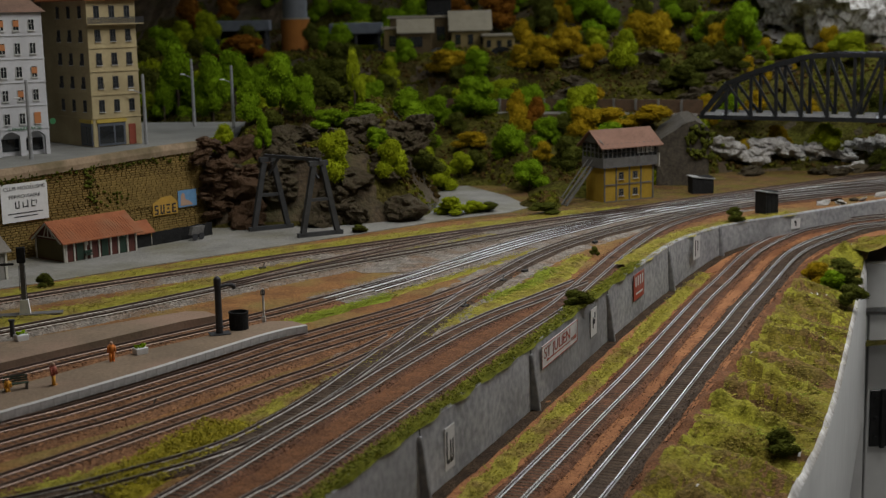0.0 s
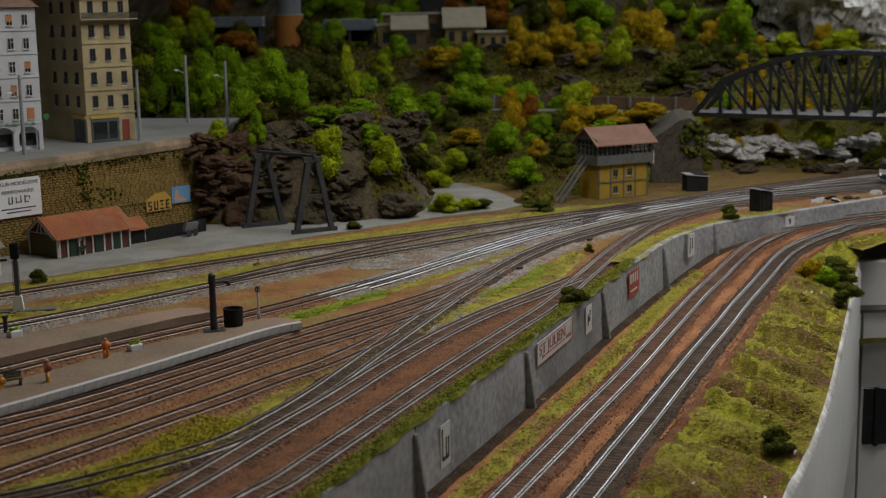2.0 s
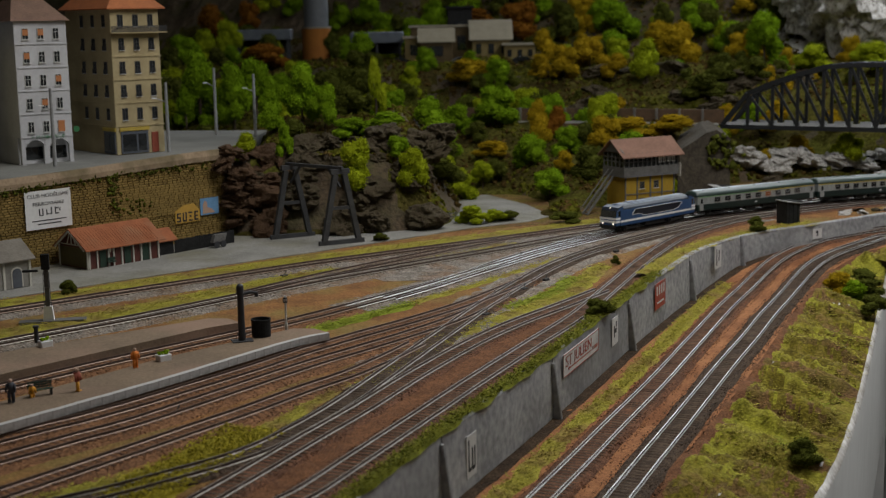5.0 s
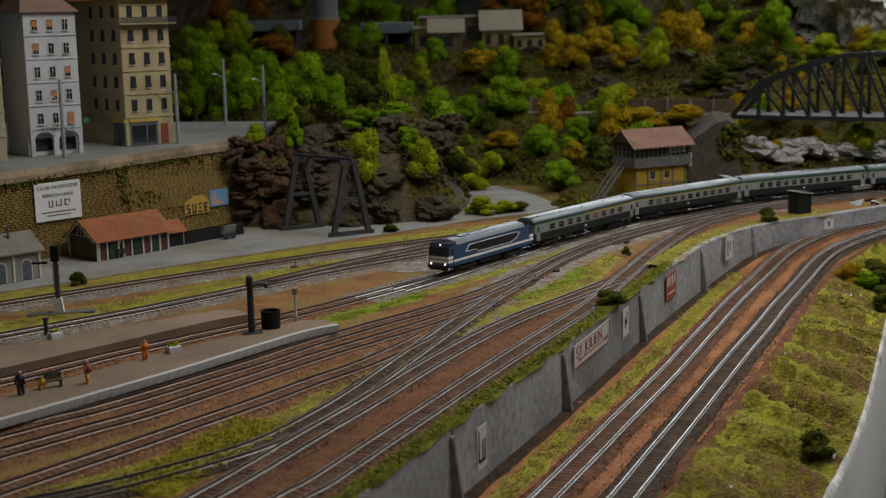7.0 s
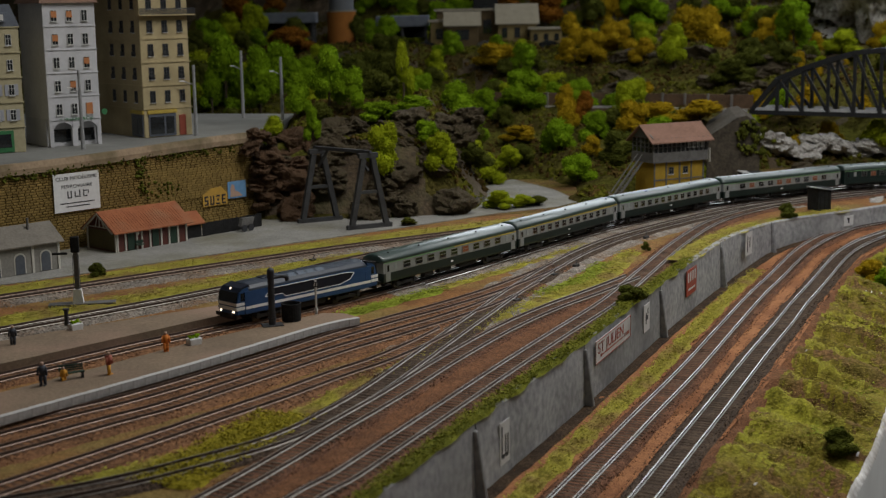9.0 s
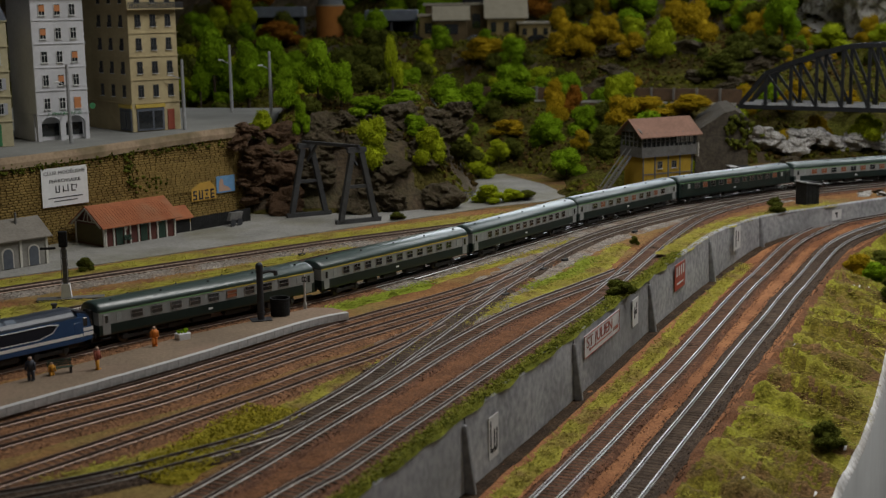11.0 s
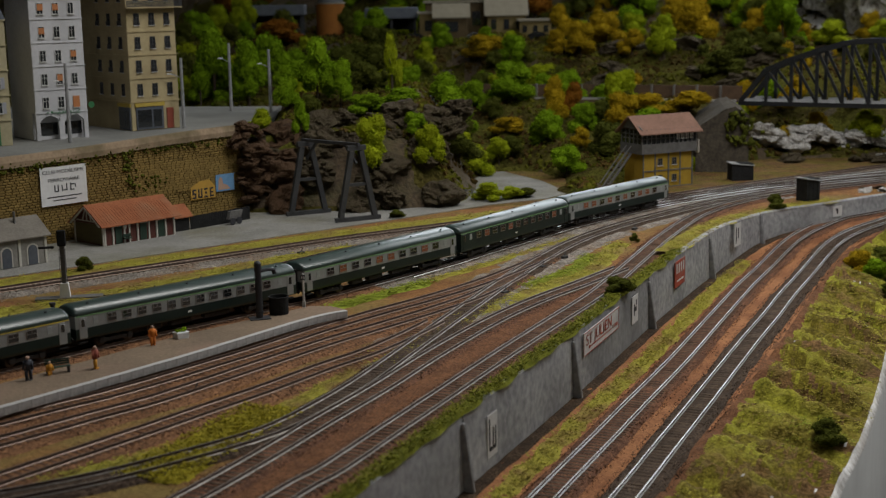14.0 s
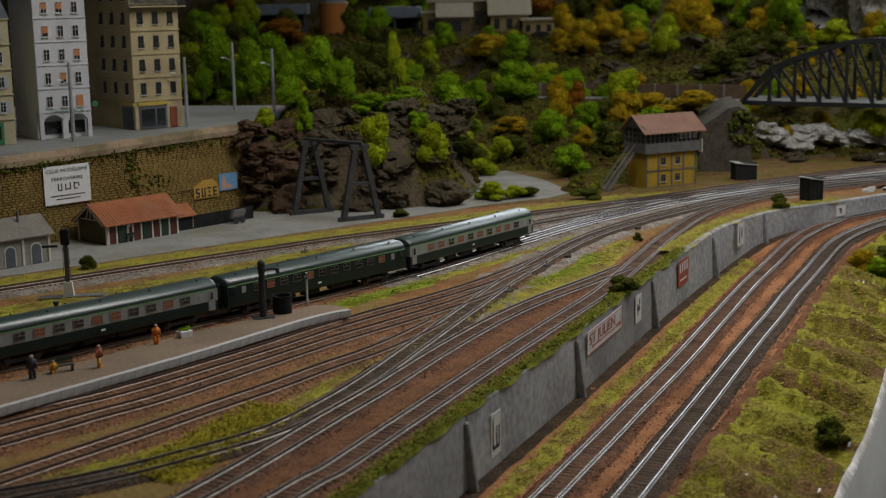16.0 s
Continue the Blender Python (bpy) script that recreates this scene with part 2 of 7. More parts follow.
def retaining_wall():
    w = tagged(new("wall_retaining"), "grey weathered concrete retaining wall with painted adverts", "wall", kind="structure")
    s0, s1 = 0.0, wall_line.length
    joints = [wall_line.s[np.argmin(np.linalg.norm(wall_line.p - np.array(q), axis=1))] for q in ((0.004, 0.967), (0.107, 1.2), (0.213, 1.452), (0.329, 1.71), (0.437, 1.895))]
    cuts = [s0] + joints + [s1]
    for a, b in zip(cuts, cuts[1:]):
        bm = bmesh.new()
        rows = strip(bm, wall_line, a + 0.0018, b - 0.0008, [(-0.002, LOW - 0.008), (-0.001, -0.02), (0.0005, 0.0015), (0.002, 0.003), (0.007, 0.003), (0.009, 0.0), (0.009, LOW - 0.008)], 0.02, 0.0005, wall_drop)
        for r in (rows[0], rows[-1]):
            bm.faces.new(r)
        part("wall_panel", bm, CONCRETE, w)
    for s in joints:
        q = wall_line.side(s, -0.002)
        bm = bmesh.new()
        prism(bm, [(-0.0085, LOW - 0.008), (0.0, LOW - 0.008), (0.002, -0.003), (-0.0010, -0.003)], 0.0042)
        bmesh.ops.bevel(bm, geom=bm.edges[:], offset=0.0008, segments=1, affect="EDGES")
        b = part("buttress", bm, CONCRETE, w, "sloping concrete buttress")
        b.matrix_basis = Matrix.Translation((q[0], q[1], 0)) @ Matrix.Rotation(wall_line.turn(s) + math.pi / 2, 4, "Z") @ pose(0, 0.0012, 0)
    return w


retaining_wall()


def low_ground():
    top = Line([(-0.06, 0.45), (0.03, 0.70), (0.152, 0.966), (0.317, 1.33), (0.462, 1.676), (0.546, 1.842), (0.634, 1.948), (0.70, 1.98), (0.95, 2.05), (1.5, 2.1)])
    bm = bmesh.new()
    n, k = 120, 14
    rows = []
    for i in range(n + 1):
        a, b = wall_line.side(wall_line.length * i / n, -0.001), top.at(top.length * i / n)
        row = []
        for j in range(k + 1):
            p = a + (b - a) * j / k
            row.append(bm.verts.new((p[0], p[1], low_z(p[1]) - 0.0062 + 0.0008 * noise.noise((p[0] * 80, p[1] * 80, 9)))))
        rows.append(row)
    for r, q in zip(rows, rows[1:]):
        for j in range(k):
            bm.faces.new((r[j], r[j + 1], q[j + 1], q[j]))
    tagged(part("ground_low", bm, ORANGE_SAND), "orange gravel bed of the lower main line", "ground", kind="structure")


low_ground()
# strip of darker brown earth along the retaining wall's foot
bm = bmesh.new()
strip(bm, wall_line, 0.05, 1.75, [(-0.0135, LOW - 0.0066), (-0.012, LOW - 0.0052), (-0.006, LOW - 0.0056), (-0.001, LOW - 0.0050)], 0.012, 0.002, lambda y: low_z(y) - LOW)
tagged(part("drain", bm, mat("dark_brown_earth", (0.085, 0.055, 0.034), (0.032, 0.022, 0.016), 40, 0.95, bump=0.002, fine=10, speckle=0.5)), "dark brown earth drain at the concrete wall's foot", "drain", kind="structure")


# ---- railway tracks ----
BEDS = []


def track(label, points, z=0.0, ballast=BALLAST_GREY, rail=STEEL, sleeper=SLEEPER, singles=True, s0=None, s1=None, width=0.024):
    line = Line(points)
    t = tagged(new("railway_track"), label, "railway track", "tracks of the yard", "structure")
    a, b = s0 or 0.0, s1 or line.length
    lift = (lambda y: 0.0) if z == 0 else (lambda y: low_z(y) - LOW)
    bm = bmesh.new()
    strip(bm, line, a, b, [(-width, z - 0.0062), (-0.0165, z - 0.0037), (-0.011, z - 0.0036), (0, z - 0.0034), (0.011, z - 0.0036), (0.0165, z - 0.0037), (width, z - 0.0062)], 0.012, 0.0022, lift)
    part("ballast", bm, ballast, t)
    for side in (-1, 1):
        bm = bmesh.new()
        o = side * GAUGE / 2
        strip(bm, line, a, b, [(o - 0.0011, z - 0.0028), (o - 0.0004, z - 0.0022), (o - 0.0004, z - 0.0008), (o - 0.0005, z - 0.0004)], 0.012, 0, lift)
        strip(bm, line, a, b, [(o - 0.0005, z - 0.0004), (o - 0.00042, z - 0.00006), (o, z), (o + 0.00042, z - 0.00006), (o + 0.0005, z - 0.0004)], 0.012, 0, lift)
        strip(bm, line, a, b, [(o + 0.0005, z - 0.0004), (o + 0.0004, z - 0.0008), (o + 0.0004, z - 0.0022), (o + 0.0011, z - 0.0028)], 0.012, 0, lift)
        bm.normal_update()
        for f in bm.faces:
            f.material_index = 0 if abs(f.normal.z) > 0.6 else 1
        part("rail", bm, (rail, RAIL_SIDE), t)
    BEDS.append((line, a, b, z, width, ballast))
    count = int((b - a) / 0.0070)
    bm = bmesh.new()
    box(bm, 0.0028, 0.0275, 0.0022, None, 0.0003)
    me = mesh_of("sleeper", bm, sleeper)
    rest = bmesh.new()
    for i in range(count):
        s = a + (i + 0.5) * 0.0070
        q = line.at(s)
        m = Matrix.Translation((q[0], q[1], z - 0.0053 + lift(q[1]))) @ Matrix.Rotation(line.turn(s) + random.gauss(0, 0.012), 4, "Z")
        if singles and i < 300 and q[1] < 1.75:
            piece("sleeper", me, t, m)
        else:
            box(rest, 0.0028, 0.0275, 0.0022, m)
    if rest.verts:
        tagged(part("far_sleepers", rest, sleeper, t), kind="stuff")
    else:
        rest.free()
    return line


TRAIN_POINTS = [(-1.45, 0.05), (-0.95, 0.52), (-0.65, 0.85), (-0.48, 1.035), (-0.363, 1.164), (-0.304, 1.231), (-0.237, 1.299), (-0.136, 1.405), (-0.001, 1.576), (0.088, 1.701), (0.170, 1.817), (0.262, 1.927), (0.331, 2.0), (0.465, 2.105), (0.549, 2.155), (0.683, 2.215), (0.809, 2.26), (1.0, 2.31), (1.4, 2.36), (2.2, 2.38), (3.4, 2.36)]
TRAIN_LINE = track("main yard track with worn steel rails on grey ballast", TRAIN_POINTS, rail=RUST_STEEL, sleeper=SLEEPER_RUST, ballast=BALLAST_RUST, s0=1.0, s1=1.96)
track("main yard track with bright rails on grey ballast", TRAIN_POINTS, s0=1.96, s1=4.3, width=0.038)
track("yard track beside the concrete wall with bright rails", [(-0.16, 0.72), (-0.104, 0.834), (-0.085, 0.867), (-0.054, 0.937), (-0.015, 1.025), (0.033, 1.134), (0.091, 1.261), (0.151, 1.391), (0.21, 1.548), (0.279, 1.731), (0.358, 1.904), (0.448, 2.022), (0.53, 2.09), (0.66, 2.165), (0.80, 2.22), (1.1, 2.29)], rail=YARD_STEEL, ballast=BALLAST_BROWN, width=0.021)
track("yard track with bright rails leading to a turnout", [(-0.23, 0.70), (-0.161, 0.838), (-0.131, 0.902), (-0.098, 0.977), (-0.06, 1.06), (-0.016, 1.165), (0.038, 1.28), (0.087, 1.365), (0.139, 1.44), (0.192, 1.52)], rail=YARD_STEEL, ballast=BALLAST_BROWN, width=0.021)
track("curving yard track with bright rails through turnouts", [(-0.36, 0.79), (-0.249, 0.85), (-0.188, 0.898), (-0.137, 0.949), (-0.102, 1.013), (-0.073, 1.082), (-0.041, 1.175), (0.011, 1.326), (0.077, 1.51), (0.159, 1.7), (0.25, 1.839), (0.398, 2.007), (0.51, 2.10)], rail=YARD_STEEL, ballast=BALLAST_DARK, width=0.020)
track("rusty siding between grass strips", [(-0.40, 0.73), (-0.282, 0.885), (-0.253, 0.923), (-0.222, 0.964), (-0.188, 1.011), (-0.151, 1.061), (-0.111, 1.121), (-0.076, 1.168), (-0.042, 1.228), (-0.017, 1.28)], rail=RUST_STEEL, sleeper=SLEEPER_RUST, ballast=BALLAST_RUST)
track("rusty yard track on brown ballast", [(-0.45, 0.80), (-0.304, 0.961), (-0.272, 0.997), (-0.237, 1.034), (-0.201, 1.084), (-0.118, 1.202), (-0.07, 1.262), (-0.017, 1.330), (0.03, 1.40), (0.076, 1.50)], rail=RUST_STEEL, sleeper=SLEEPER_RUST, ballast=BALLAST_RUST)
track("rusty platform track on brown ballast", [(-0.47, 0.85), (-0.318, 1.011), (-0.283, 1.045), (-0.247, 1.087), (-0.21, 1.136), (-0.168, 1.192), (-0.124, 1.257), (-0.073, 1.322), (-0.017, 1.389), (0.044, 1.475), (0.115, 1.60)], rail=RUST_STEEL, sleeper=SLEEPER_RUST, ballast=BALLAST_RUST)
track("loop track on grey ballast behind the platforms", [(-0.62, 1.14), (-0.414, 1.336), (-0.319, 1.426), (-0.214, 1.538), (-0.14, 1.615), (-0.055, 1.692), (0.055, 1.785), (0.135, 1.855), (0.221, 1.932), (0.362, 2.04)], rail=YARD_STEEL, width=0.032)
track("crossover track on grey ballast", [(-0.217, 1.545), (-0.144, 1.640), (-0.057, 1.738), (0.03, 1.83), (0.099, 1.90)], rail=RUST_STEEL)
track("rear yard track with worn rails beside the grass", [(-0.75, 1.25), (-0.459, 1.491), (-0.352, 1.579), (-0.232, 1.675), (-0.15, 1.740), (-0.02, 1.828), (0.099, 1.908), (0.229, 1.996), (0.371, 2.095), (0.478, 2.178), (0.653, 2.30), (0.869, 2.44), (1.3, 2.66)], rail=RUST_STEEL, width=0.038)
track("far crossover with bright rails on grey ballast", [(0.17, 1.835), (0.245, 1.93), (0.345, 2.03), (0.46, 2.125), (0.60, 2.205), (0.80, 2.29), (1.2, 2.40)], width=0.03)
track("far ladder track with bright rails on grey ballast", [(0.24, 2.0), (0.35, 2.065), (0.48, 2.145), (0.64, 2.245), (0.85, 2.35), (1.3, 2.52)], width=0.03)
track("slip track with bright rails between the yard tracks", [(-0.05, 1.50), (0.02, 1.60), (0.10, 1.735), (0.18, 1.845), (0.27, 1.945)], width=0.03)
track("lower main line track with bright rails", [(-0.03, 0.73), (0.07, 0.96), (0.124, 1.083), (0.155, 1.155), (0.222, 1.308), (0.295, 1.485), (0.384, 1.696), (0.479, 1.887), (0.563, 1.992), (0.616, 2.031), (0.736, 2.086), (0.95, 2.14), (1.3, 2.17)], z=LOW, ballast=BALLAST_BROWN, sleeper=SLEEPER, width=0.020)
track("outer lower main line track on dark ballast", [(0.03, 0.73), (0.128, 0.956), (0.171, 1.057), (0.211, 1.150), (0.301, 1.362), (0.355, 1.485), (0.421, 1.638), (0.535, 1.874), (0.647, 1.991), (0.716, 2.031), (0.95, 2.09), (1.3, 2.12)], z=LOW, ballast=BALLAST_DARK, width=0.020)


def turnout_gravel():
    ln = Line([(-0.06, 1.12), (-0.02, 1.24), (0.02, 1.345), (0.08, 1.51), (0.16, 1.69), (0.25, 1.83), (0.40, 2.0), (0.51, 2.08)])
    bm = bmesh.new()
    strip(bm, ln, 0.0, ln.length, [(-0.034, -0.0062), (-0.026, -0.0050), (0.0, -0.0044), (0.03, -0.0048), (0.048, -0.0062)], 0.01, 0.004)
    tagged(part("gravel_bed", bm, BALLAST_GREY), "grey gravel bed under the turnouts", "gravel", kind="structure")
    flat("ground_fan", [(0.02, 1.62), (0.14, 1.70), (0.24, 1.81), (0.35, 1.915), (0.46, 2.035), (0.70, 2.17), (1.4, 2.30), (1.4, 2.74), (0.95, 2.52), (0.62, 2.32), (0.37, 2.13), (0.10, 1.935), (-0.05, 1.83), (-0.12, 1.72), (-0.06, 1.62)], -0.0053, BALLAST_GREY, "grey gravel ground under the fan of tracks", "ground", 0.004)
    flat("ground_box", [(0.0, 1.99), (0.20, 2.07), (0.36, 2.135), (0.62, 2.325), (0.95, 2.525), (1.4, 2.745), (-0.25, 2.745), (-0.12, 2.05)], -0.0055, BANK_EARTH, "dark brown earth round the signal box", "ground", 0.004)
    ln = Line([(-0.16, 0.76), (-0.077, 0.947), (-0.04, 1.04), (0.01, 1.15), (0.065, 1.275), (0.12, 1.385), (0.165, 1.45)])
    bm = bmesh.new()
    strip(bm, ln, 0.0, ln.length, [(-0.016, -0.0064), (-0.012, -0.0049), (0.0, -0.0046), (0.012, -0.0049), (0.016, -0.0064)], 0.01, 0.003)
    tagged(part("gravel_bed", bm, RUST_GRAVEL), "rust-red gravel between two yard tracks", "gravel", kind="structure")


turnout_gravel()


# ---- embankment and white board at the layout's edge ----
def bare(c, v):
    """Turf, or olive scrub and bare brown earth in streaks down the slope, with a few white stones."""
    n = noise.noise((c.x * 14 + c.y * 17, c.y * 6 - c.x * 5, 9)) + 0.55 * noise.noise((c.x * 60, c.y * 60, 3)) + 0.35 * noise.noise((c.x * 190, c.y * 190, 4))
    if n > 0.42 and noise.noise((c.x * 260, c.y * 260, 8)) > 0.5:
        return 4
    return 5 if n > 0.17 else 2 if n > -0.10 else 0


def embankment():
    top = Line([(-0.06, 0.45), (0.03, 0.70), (0.148, 0.966), (0.313, 1.33), (0.458, 1.676), (0.542, 1.842), (0.63, 1.948), (0.70, 1.98)])
    low = Line([(0.10, 0.52), (0.2, 0.80), (0.291, 1.01), (0.35, 1.137), (0.413, 1.29), (0.48, 1.466), (0.585, 1.745), (0.655, 1.925)])
    bm = bmesh.new()
    nu, nv = 260, 60
    g = []
    for i in range(nu + 1):
        a, b = top.at(top.length * i / nu), low.at(low.length * i / nu)
        row = []
        for j in range(nv + 1):
            v = j / nv
            p = a * (1 - v) + b * v
            ridge = (noise.noise((p[0] * 21 + p[1] * 26, p[1] * 7 - p[0] * 5, 1)) * 0.018 + noise.noise((p[0] * 30 + p[1] * 75, p[1] * 18 - p[0] * 20, 6)) * 0.003 + noise.noise((p[0] * 90, p[1] * 90, 2)) * 0.006 + noise.noise((p[0] * 300, p[1] * 300, 2)) * 0.0016)
            z = low_z(p[1]) - 0.006 - 0.021 * v ** 1.2 + ridge * min(1, 5 * v) * min(1, 0.15 + 6 * (1 - v))
            row.append(bm.verts.new((p[0], p[1], z)))
        row.append(bm.verts.new((b[0] + 0.004, b[1] - 0.002, LOW - 0.034 + 0.0015 * noise.noise((i * 0.9, 0, 5)))))
        row.append(bm.verts.new((b[0] + 0.005, b[1] - 0.002, -0.3)))
        g.append(row)
    for r, q in zip(g, g[1:]):
        for k in range(len(r) - 1):
            f = bm.faces.new((r[k], r[k + 1], q[k + 1], q[k]))
            c = r[k].co
            v = k / nv
            f.material_index = 3 if k > nv else 4 if k == nv else 1 if v < 0.10 + 0.05 * noise.noise((c.x * 50, c.y * 50, 1)) else bare(c, v)
    tagged(part("embankment", bm, (TURF, RUST_GRAVEL, OLIVE_TURF, WHITE_PAINT, WHITE_ROCK, BANK_EARTH), None, smooth=True), "grassy brown embankment sloping to the layout's edge", "embankment", kind="structure")


embankment()


def white_board():
    c = thing("cabinet", "white painted board cabinet with black steel hinge under the layout edge", "cabinet", pose(0.62, 1.955, 0))
    bm = bmesh.new()
    box(bm, 1.4, 0.02, 0.066, pose(0.717, 0, -0.139), 0.001)
    part("top_board", bm, WHITE_PAINT, c)
    bm = bmesh.new()
    box(bm, 1.4, 0.02, 0.9, pose(0.755, 0.008, -1.052), 0.001)
    part("door", bm, WHITE_PAINT, c)
    bm = bmesh.new()
    box(bm, 0.5, 0.02, 0.9, pose(-0.20, 0.003, -1.052), 0.001)
    part("side_post", bm, WHITE_PAINT, c)
    bm = bmesh.new()
    for x in (0.068, 0.088):
        box(bm, 0.018, 0.003, 0.088, pose(x, -0.004, -0.354), 0.001)
        for z in (-0.34, -0.31, -0.28):
            cyl(bm, 0.0035, 0.003, 0.002, pose(x, -0.006, z, 90), 10)
    cyl(bm, 0.004, 0.004, 0.09, pose(0.078, -0.007, -0.355), 10)
    part("hinge", bm, mat("black_steel", (0.05, 0.05, 0.052), (0.03, 0.03, 0.03), 90, 0.35, metal=0.8), c, "black steel butt hinge")


white_board()


# ---- hillside ----
def bulge(x, y, cx, cy, rx, ry):
    return math.exp(-((x - cx) / rx) ** 2 - ((y - cy) / ry) ** 2)


def hill(x, y):
    v = y + 0.5 * x
    z = -0.02 + 0.03 * step(2.12, 2.3, v) + 0.08 * step(2.4, 2.9, v) + 0.10 * step(3.05, 3.5, v) + min(0.26, 0.55 * step(3.95, 5.0, v))
    z += 0.125 * (step(-0.36, -0.27, x) * step(0.06, -0.06, x)) * step(1.97, 2.09, y - 0.35 * max(0, x + 0.1)) * step(2.9, 2.5, y)
    z -= 0.06 * bulge(x, y, 0.12, 2.3, 0.07, 0.12)
    z -= 0.06 * step(0.22, 0.29, x) * step(2.25, 2.19, y)
    z -= 0.14 * step(0.36, 0.5, x) * step(2.56, 2.44, y)
    z -= 0.08 * step(0.5, 0.62, x) * step(2.35, 2.5, v) * step(3.2, 2.9, v)
    return z


def ground_height(x, y):
    """The hill with its lumps and rock ledges."""
    z = hill(x, y)
    rocky = step(0.02, 0.05, z) * step(3.3, 3.0, y + 0.5 * x)
    z += 0.016 * noise.fractal((x * 12, y * 12, z * 6), 0.9, 2.1, 4) * step(2.2, 2.4, y)
    return z + 0.014 * rocky * (abs(noise.noise((x * 22, y * 30, 4))) - 0.25)


def hillside():
    xs = np.arange(-1.9, 2.3, 0.014)
    ys = np.concatenate([np.arange(1.93, 3.2, 0.012), np.arange(3.2, 5.4, 0.03)])
    verts, faces, mats = [], [], []
    for y in ys:
        for x in xs:
            verts.append((x, y, ground_height(x, y)))
    n = len(xs)
    for j in range(len(ys) - 1):
        for i in range(n - 1):
            a = j * n + i
            faces.append((a, a + 1, a + n + 1, a + n))
            zs = [verts[k][2] for k in (a, a + 1, a + n + 1, a + n)]
            x, y, z = verts[a]
            steep = (max(zs) - min(zs)) / 0.014
            pale = (x > 0.95 + 0.3 * noise.noise((x * 5, y * 5, 0)) and y > 3.0 and z > 0.2)
            mats.append(2 if pale and steep > 0.3 else 1 if (steep > 1.15 and noise.noise((x * 8, y * 8, z * 8)) > -0.25) else 0)
    me = bpy.data.meshes.new("hillside")
    me.from_pydata(verts, [], faces)
    for mm in (HILLSIDE, ROCK, WHITE_ROCK):
        me.materials.append(mm)
    me.polygons.foreach_set("material_index", mats)
    tagged(new("ground_hillside", me), "wooded brown and green hillside with dark rock", "hillside", kind="structure")


hillside()


# ---- carcass under the layout ----
flat("baseboard", [(-1.6, 0.47), (0.05, 0.52), (0.24, 1.03), (0.43, 1.49), (0.58, 1.9), (0.6, 2.0), (2.0, 2.0), (2.25, 5.35), (-1.85, 5.35), (-1.85, 2.0), (-1.6, 2.0)], -0.13, WHITE_PAINT, "plain white painted carcass under the layout", "baseboard", 0.97)


# ---- hall round the layout ----
def hall():
    for name, sx, sy, sz, x, y, z in (("wall_north", 9, 0.1, 3.1, 0, 5.5, -1.1), ("wall_south", 9, 0.1, 3.1, 0, -3.0, -1.1), ("wall_east", 0.1, 8.4, 3.1, 4.5, 1.25, -1.1), ("wall_west", 0.1, 8.4, 3.1, -4.5, 1.25, -1.1), ("floor", 9, 8.6, 0.1, 0, 1.25, -1.2), ("ceiling", 9, 8.6, 0.1, 0, 1.25, 2.0)):
        bm = bmesh.new()
        box(bm, sx, sy, sz, pose(x, y, z))
        tagged(part(name, bm, HALL), "plain grey plastered hall " + name.split("_")[0], name.split("_")[0], kind="structure")


hall()


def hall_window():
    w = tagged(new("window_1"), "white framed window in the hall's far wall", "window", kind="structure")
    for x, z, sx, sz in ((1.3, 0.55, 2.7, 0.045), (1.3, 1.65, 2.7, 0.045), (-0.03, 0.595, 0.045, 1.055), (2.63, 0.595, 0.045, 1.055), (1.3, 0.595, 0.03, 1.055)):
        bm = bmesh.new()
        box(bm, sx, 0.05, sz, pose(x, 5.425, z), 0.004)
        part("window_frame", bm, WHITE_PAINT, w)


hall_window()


# ---- train ----
COACH_GREEN = mat("coach_dark_green", (0.014, 0.028, 0.025), (0.010, 0.021, 0.019), 40, 0.34, bump=0.0001)
COACH_GREY = mat("coach_light_grey", (0.31, 0.32, 0.315), (0.26, 0.27, 0.265), 40, 0.42, bump=0.0001)
COACH_ROOF = mat("coach_roof_green", (0.034, 0.058, 0.052), (0.025, 0.044, 0.040), 30, 0.32, bump=0.00005, spec=0.8)
STRIPE_YELLOW = mat("yellow_stripe", (0.62, 0.50, 0.08), (0.55, 0.44, 0.07), 60, 0.5)
STRIPE_GREEN = mat("green_stripe", (0.22, 0.42, 0.20), (0.18, 0.36, 0.17), 60, 0.5)
UNDER = mat("black_running_gear", (0.028, 0.026, 0.025), (0.015, 0.014, 0.014), 90, 0.7)
WHEEL = mat("dark_wheel_steel", (0.12, 0.11, 0.1), (0.07, 0.065, 0.06), 90, 0.45, metal=0.7)
PANE = mat("dark_window_glass", (0.025, 0.028, 0.03), (0.018, 0.02, 0.022), 30, 0.08, spec=0.8)
CURTAIN = mat("orange_curtain", (0.36, 0.13, 0.06), (0.25, 0.09, 0.04), 200, 0.8)
ALU = mat("aluminium_window_frame", (0.5, 0.5, 0.5), (0.4, 0.4, 0.4), 80, 0.35, metal=0.9)
LOCO_BLUE = mat("locomotive_blue", (0.030, 0.085, 0.21), (0.025, 0.07, 0.18), 40, 0.3, bump=0.0001)
LOCO_DARK = mat("locomotive_dark_blue", (0.012, 0.017, 0.03), (0.009, 0.012, 0.022), 40, 0.35)
LOCO_ROOF = mat("locomotive_roof", (0.03, 0.04, 0.06), (0.022, 0.03, 0.045), 40, 0.38)
LOCO_WHITE = mat("locomotive_white", (0.86, 0.86, 0.86), (0.8, 0.8, 0.8), 60, 0.4)
LAMP_GLOW = glow("headlamp_glow", (1.0, 0.78, 0.55), 3.0)
RED_BOARD = mat("red_brown_door", (0.30, 0.07, 0.03), (0.22, 0.05, 0.025), 90, 0.6)

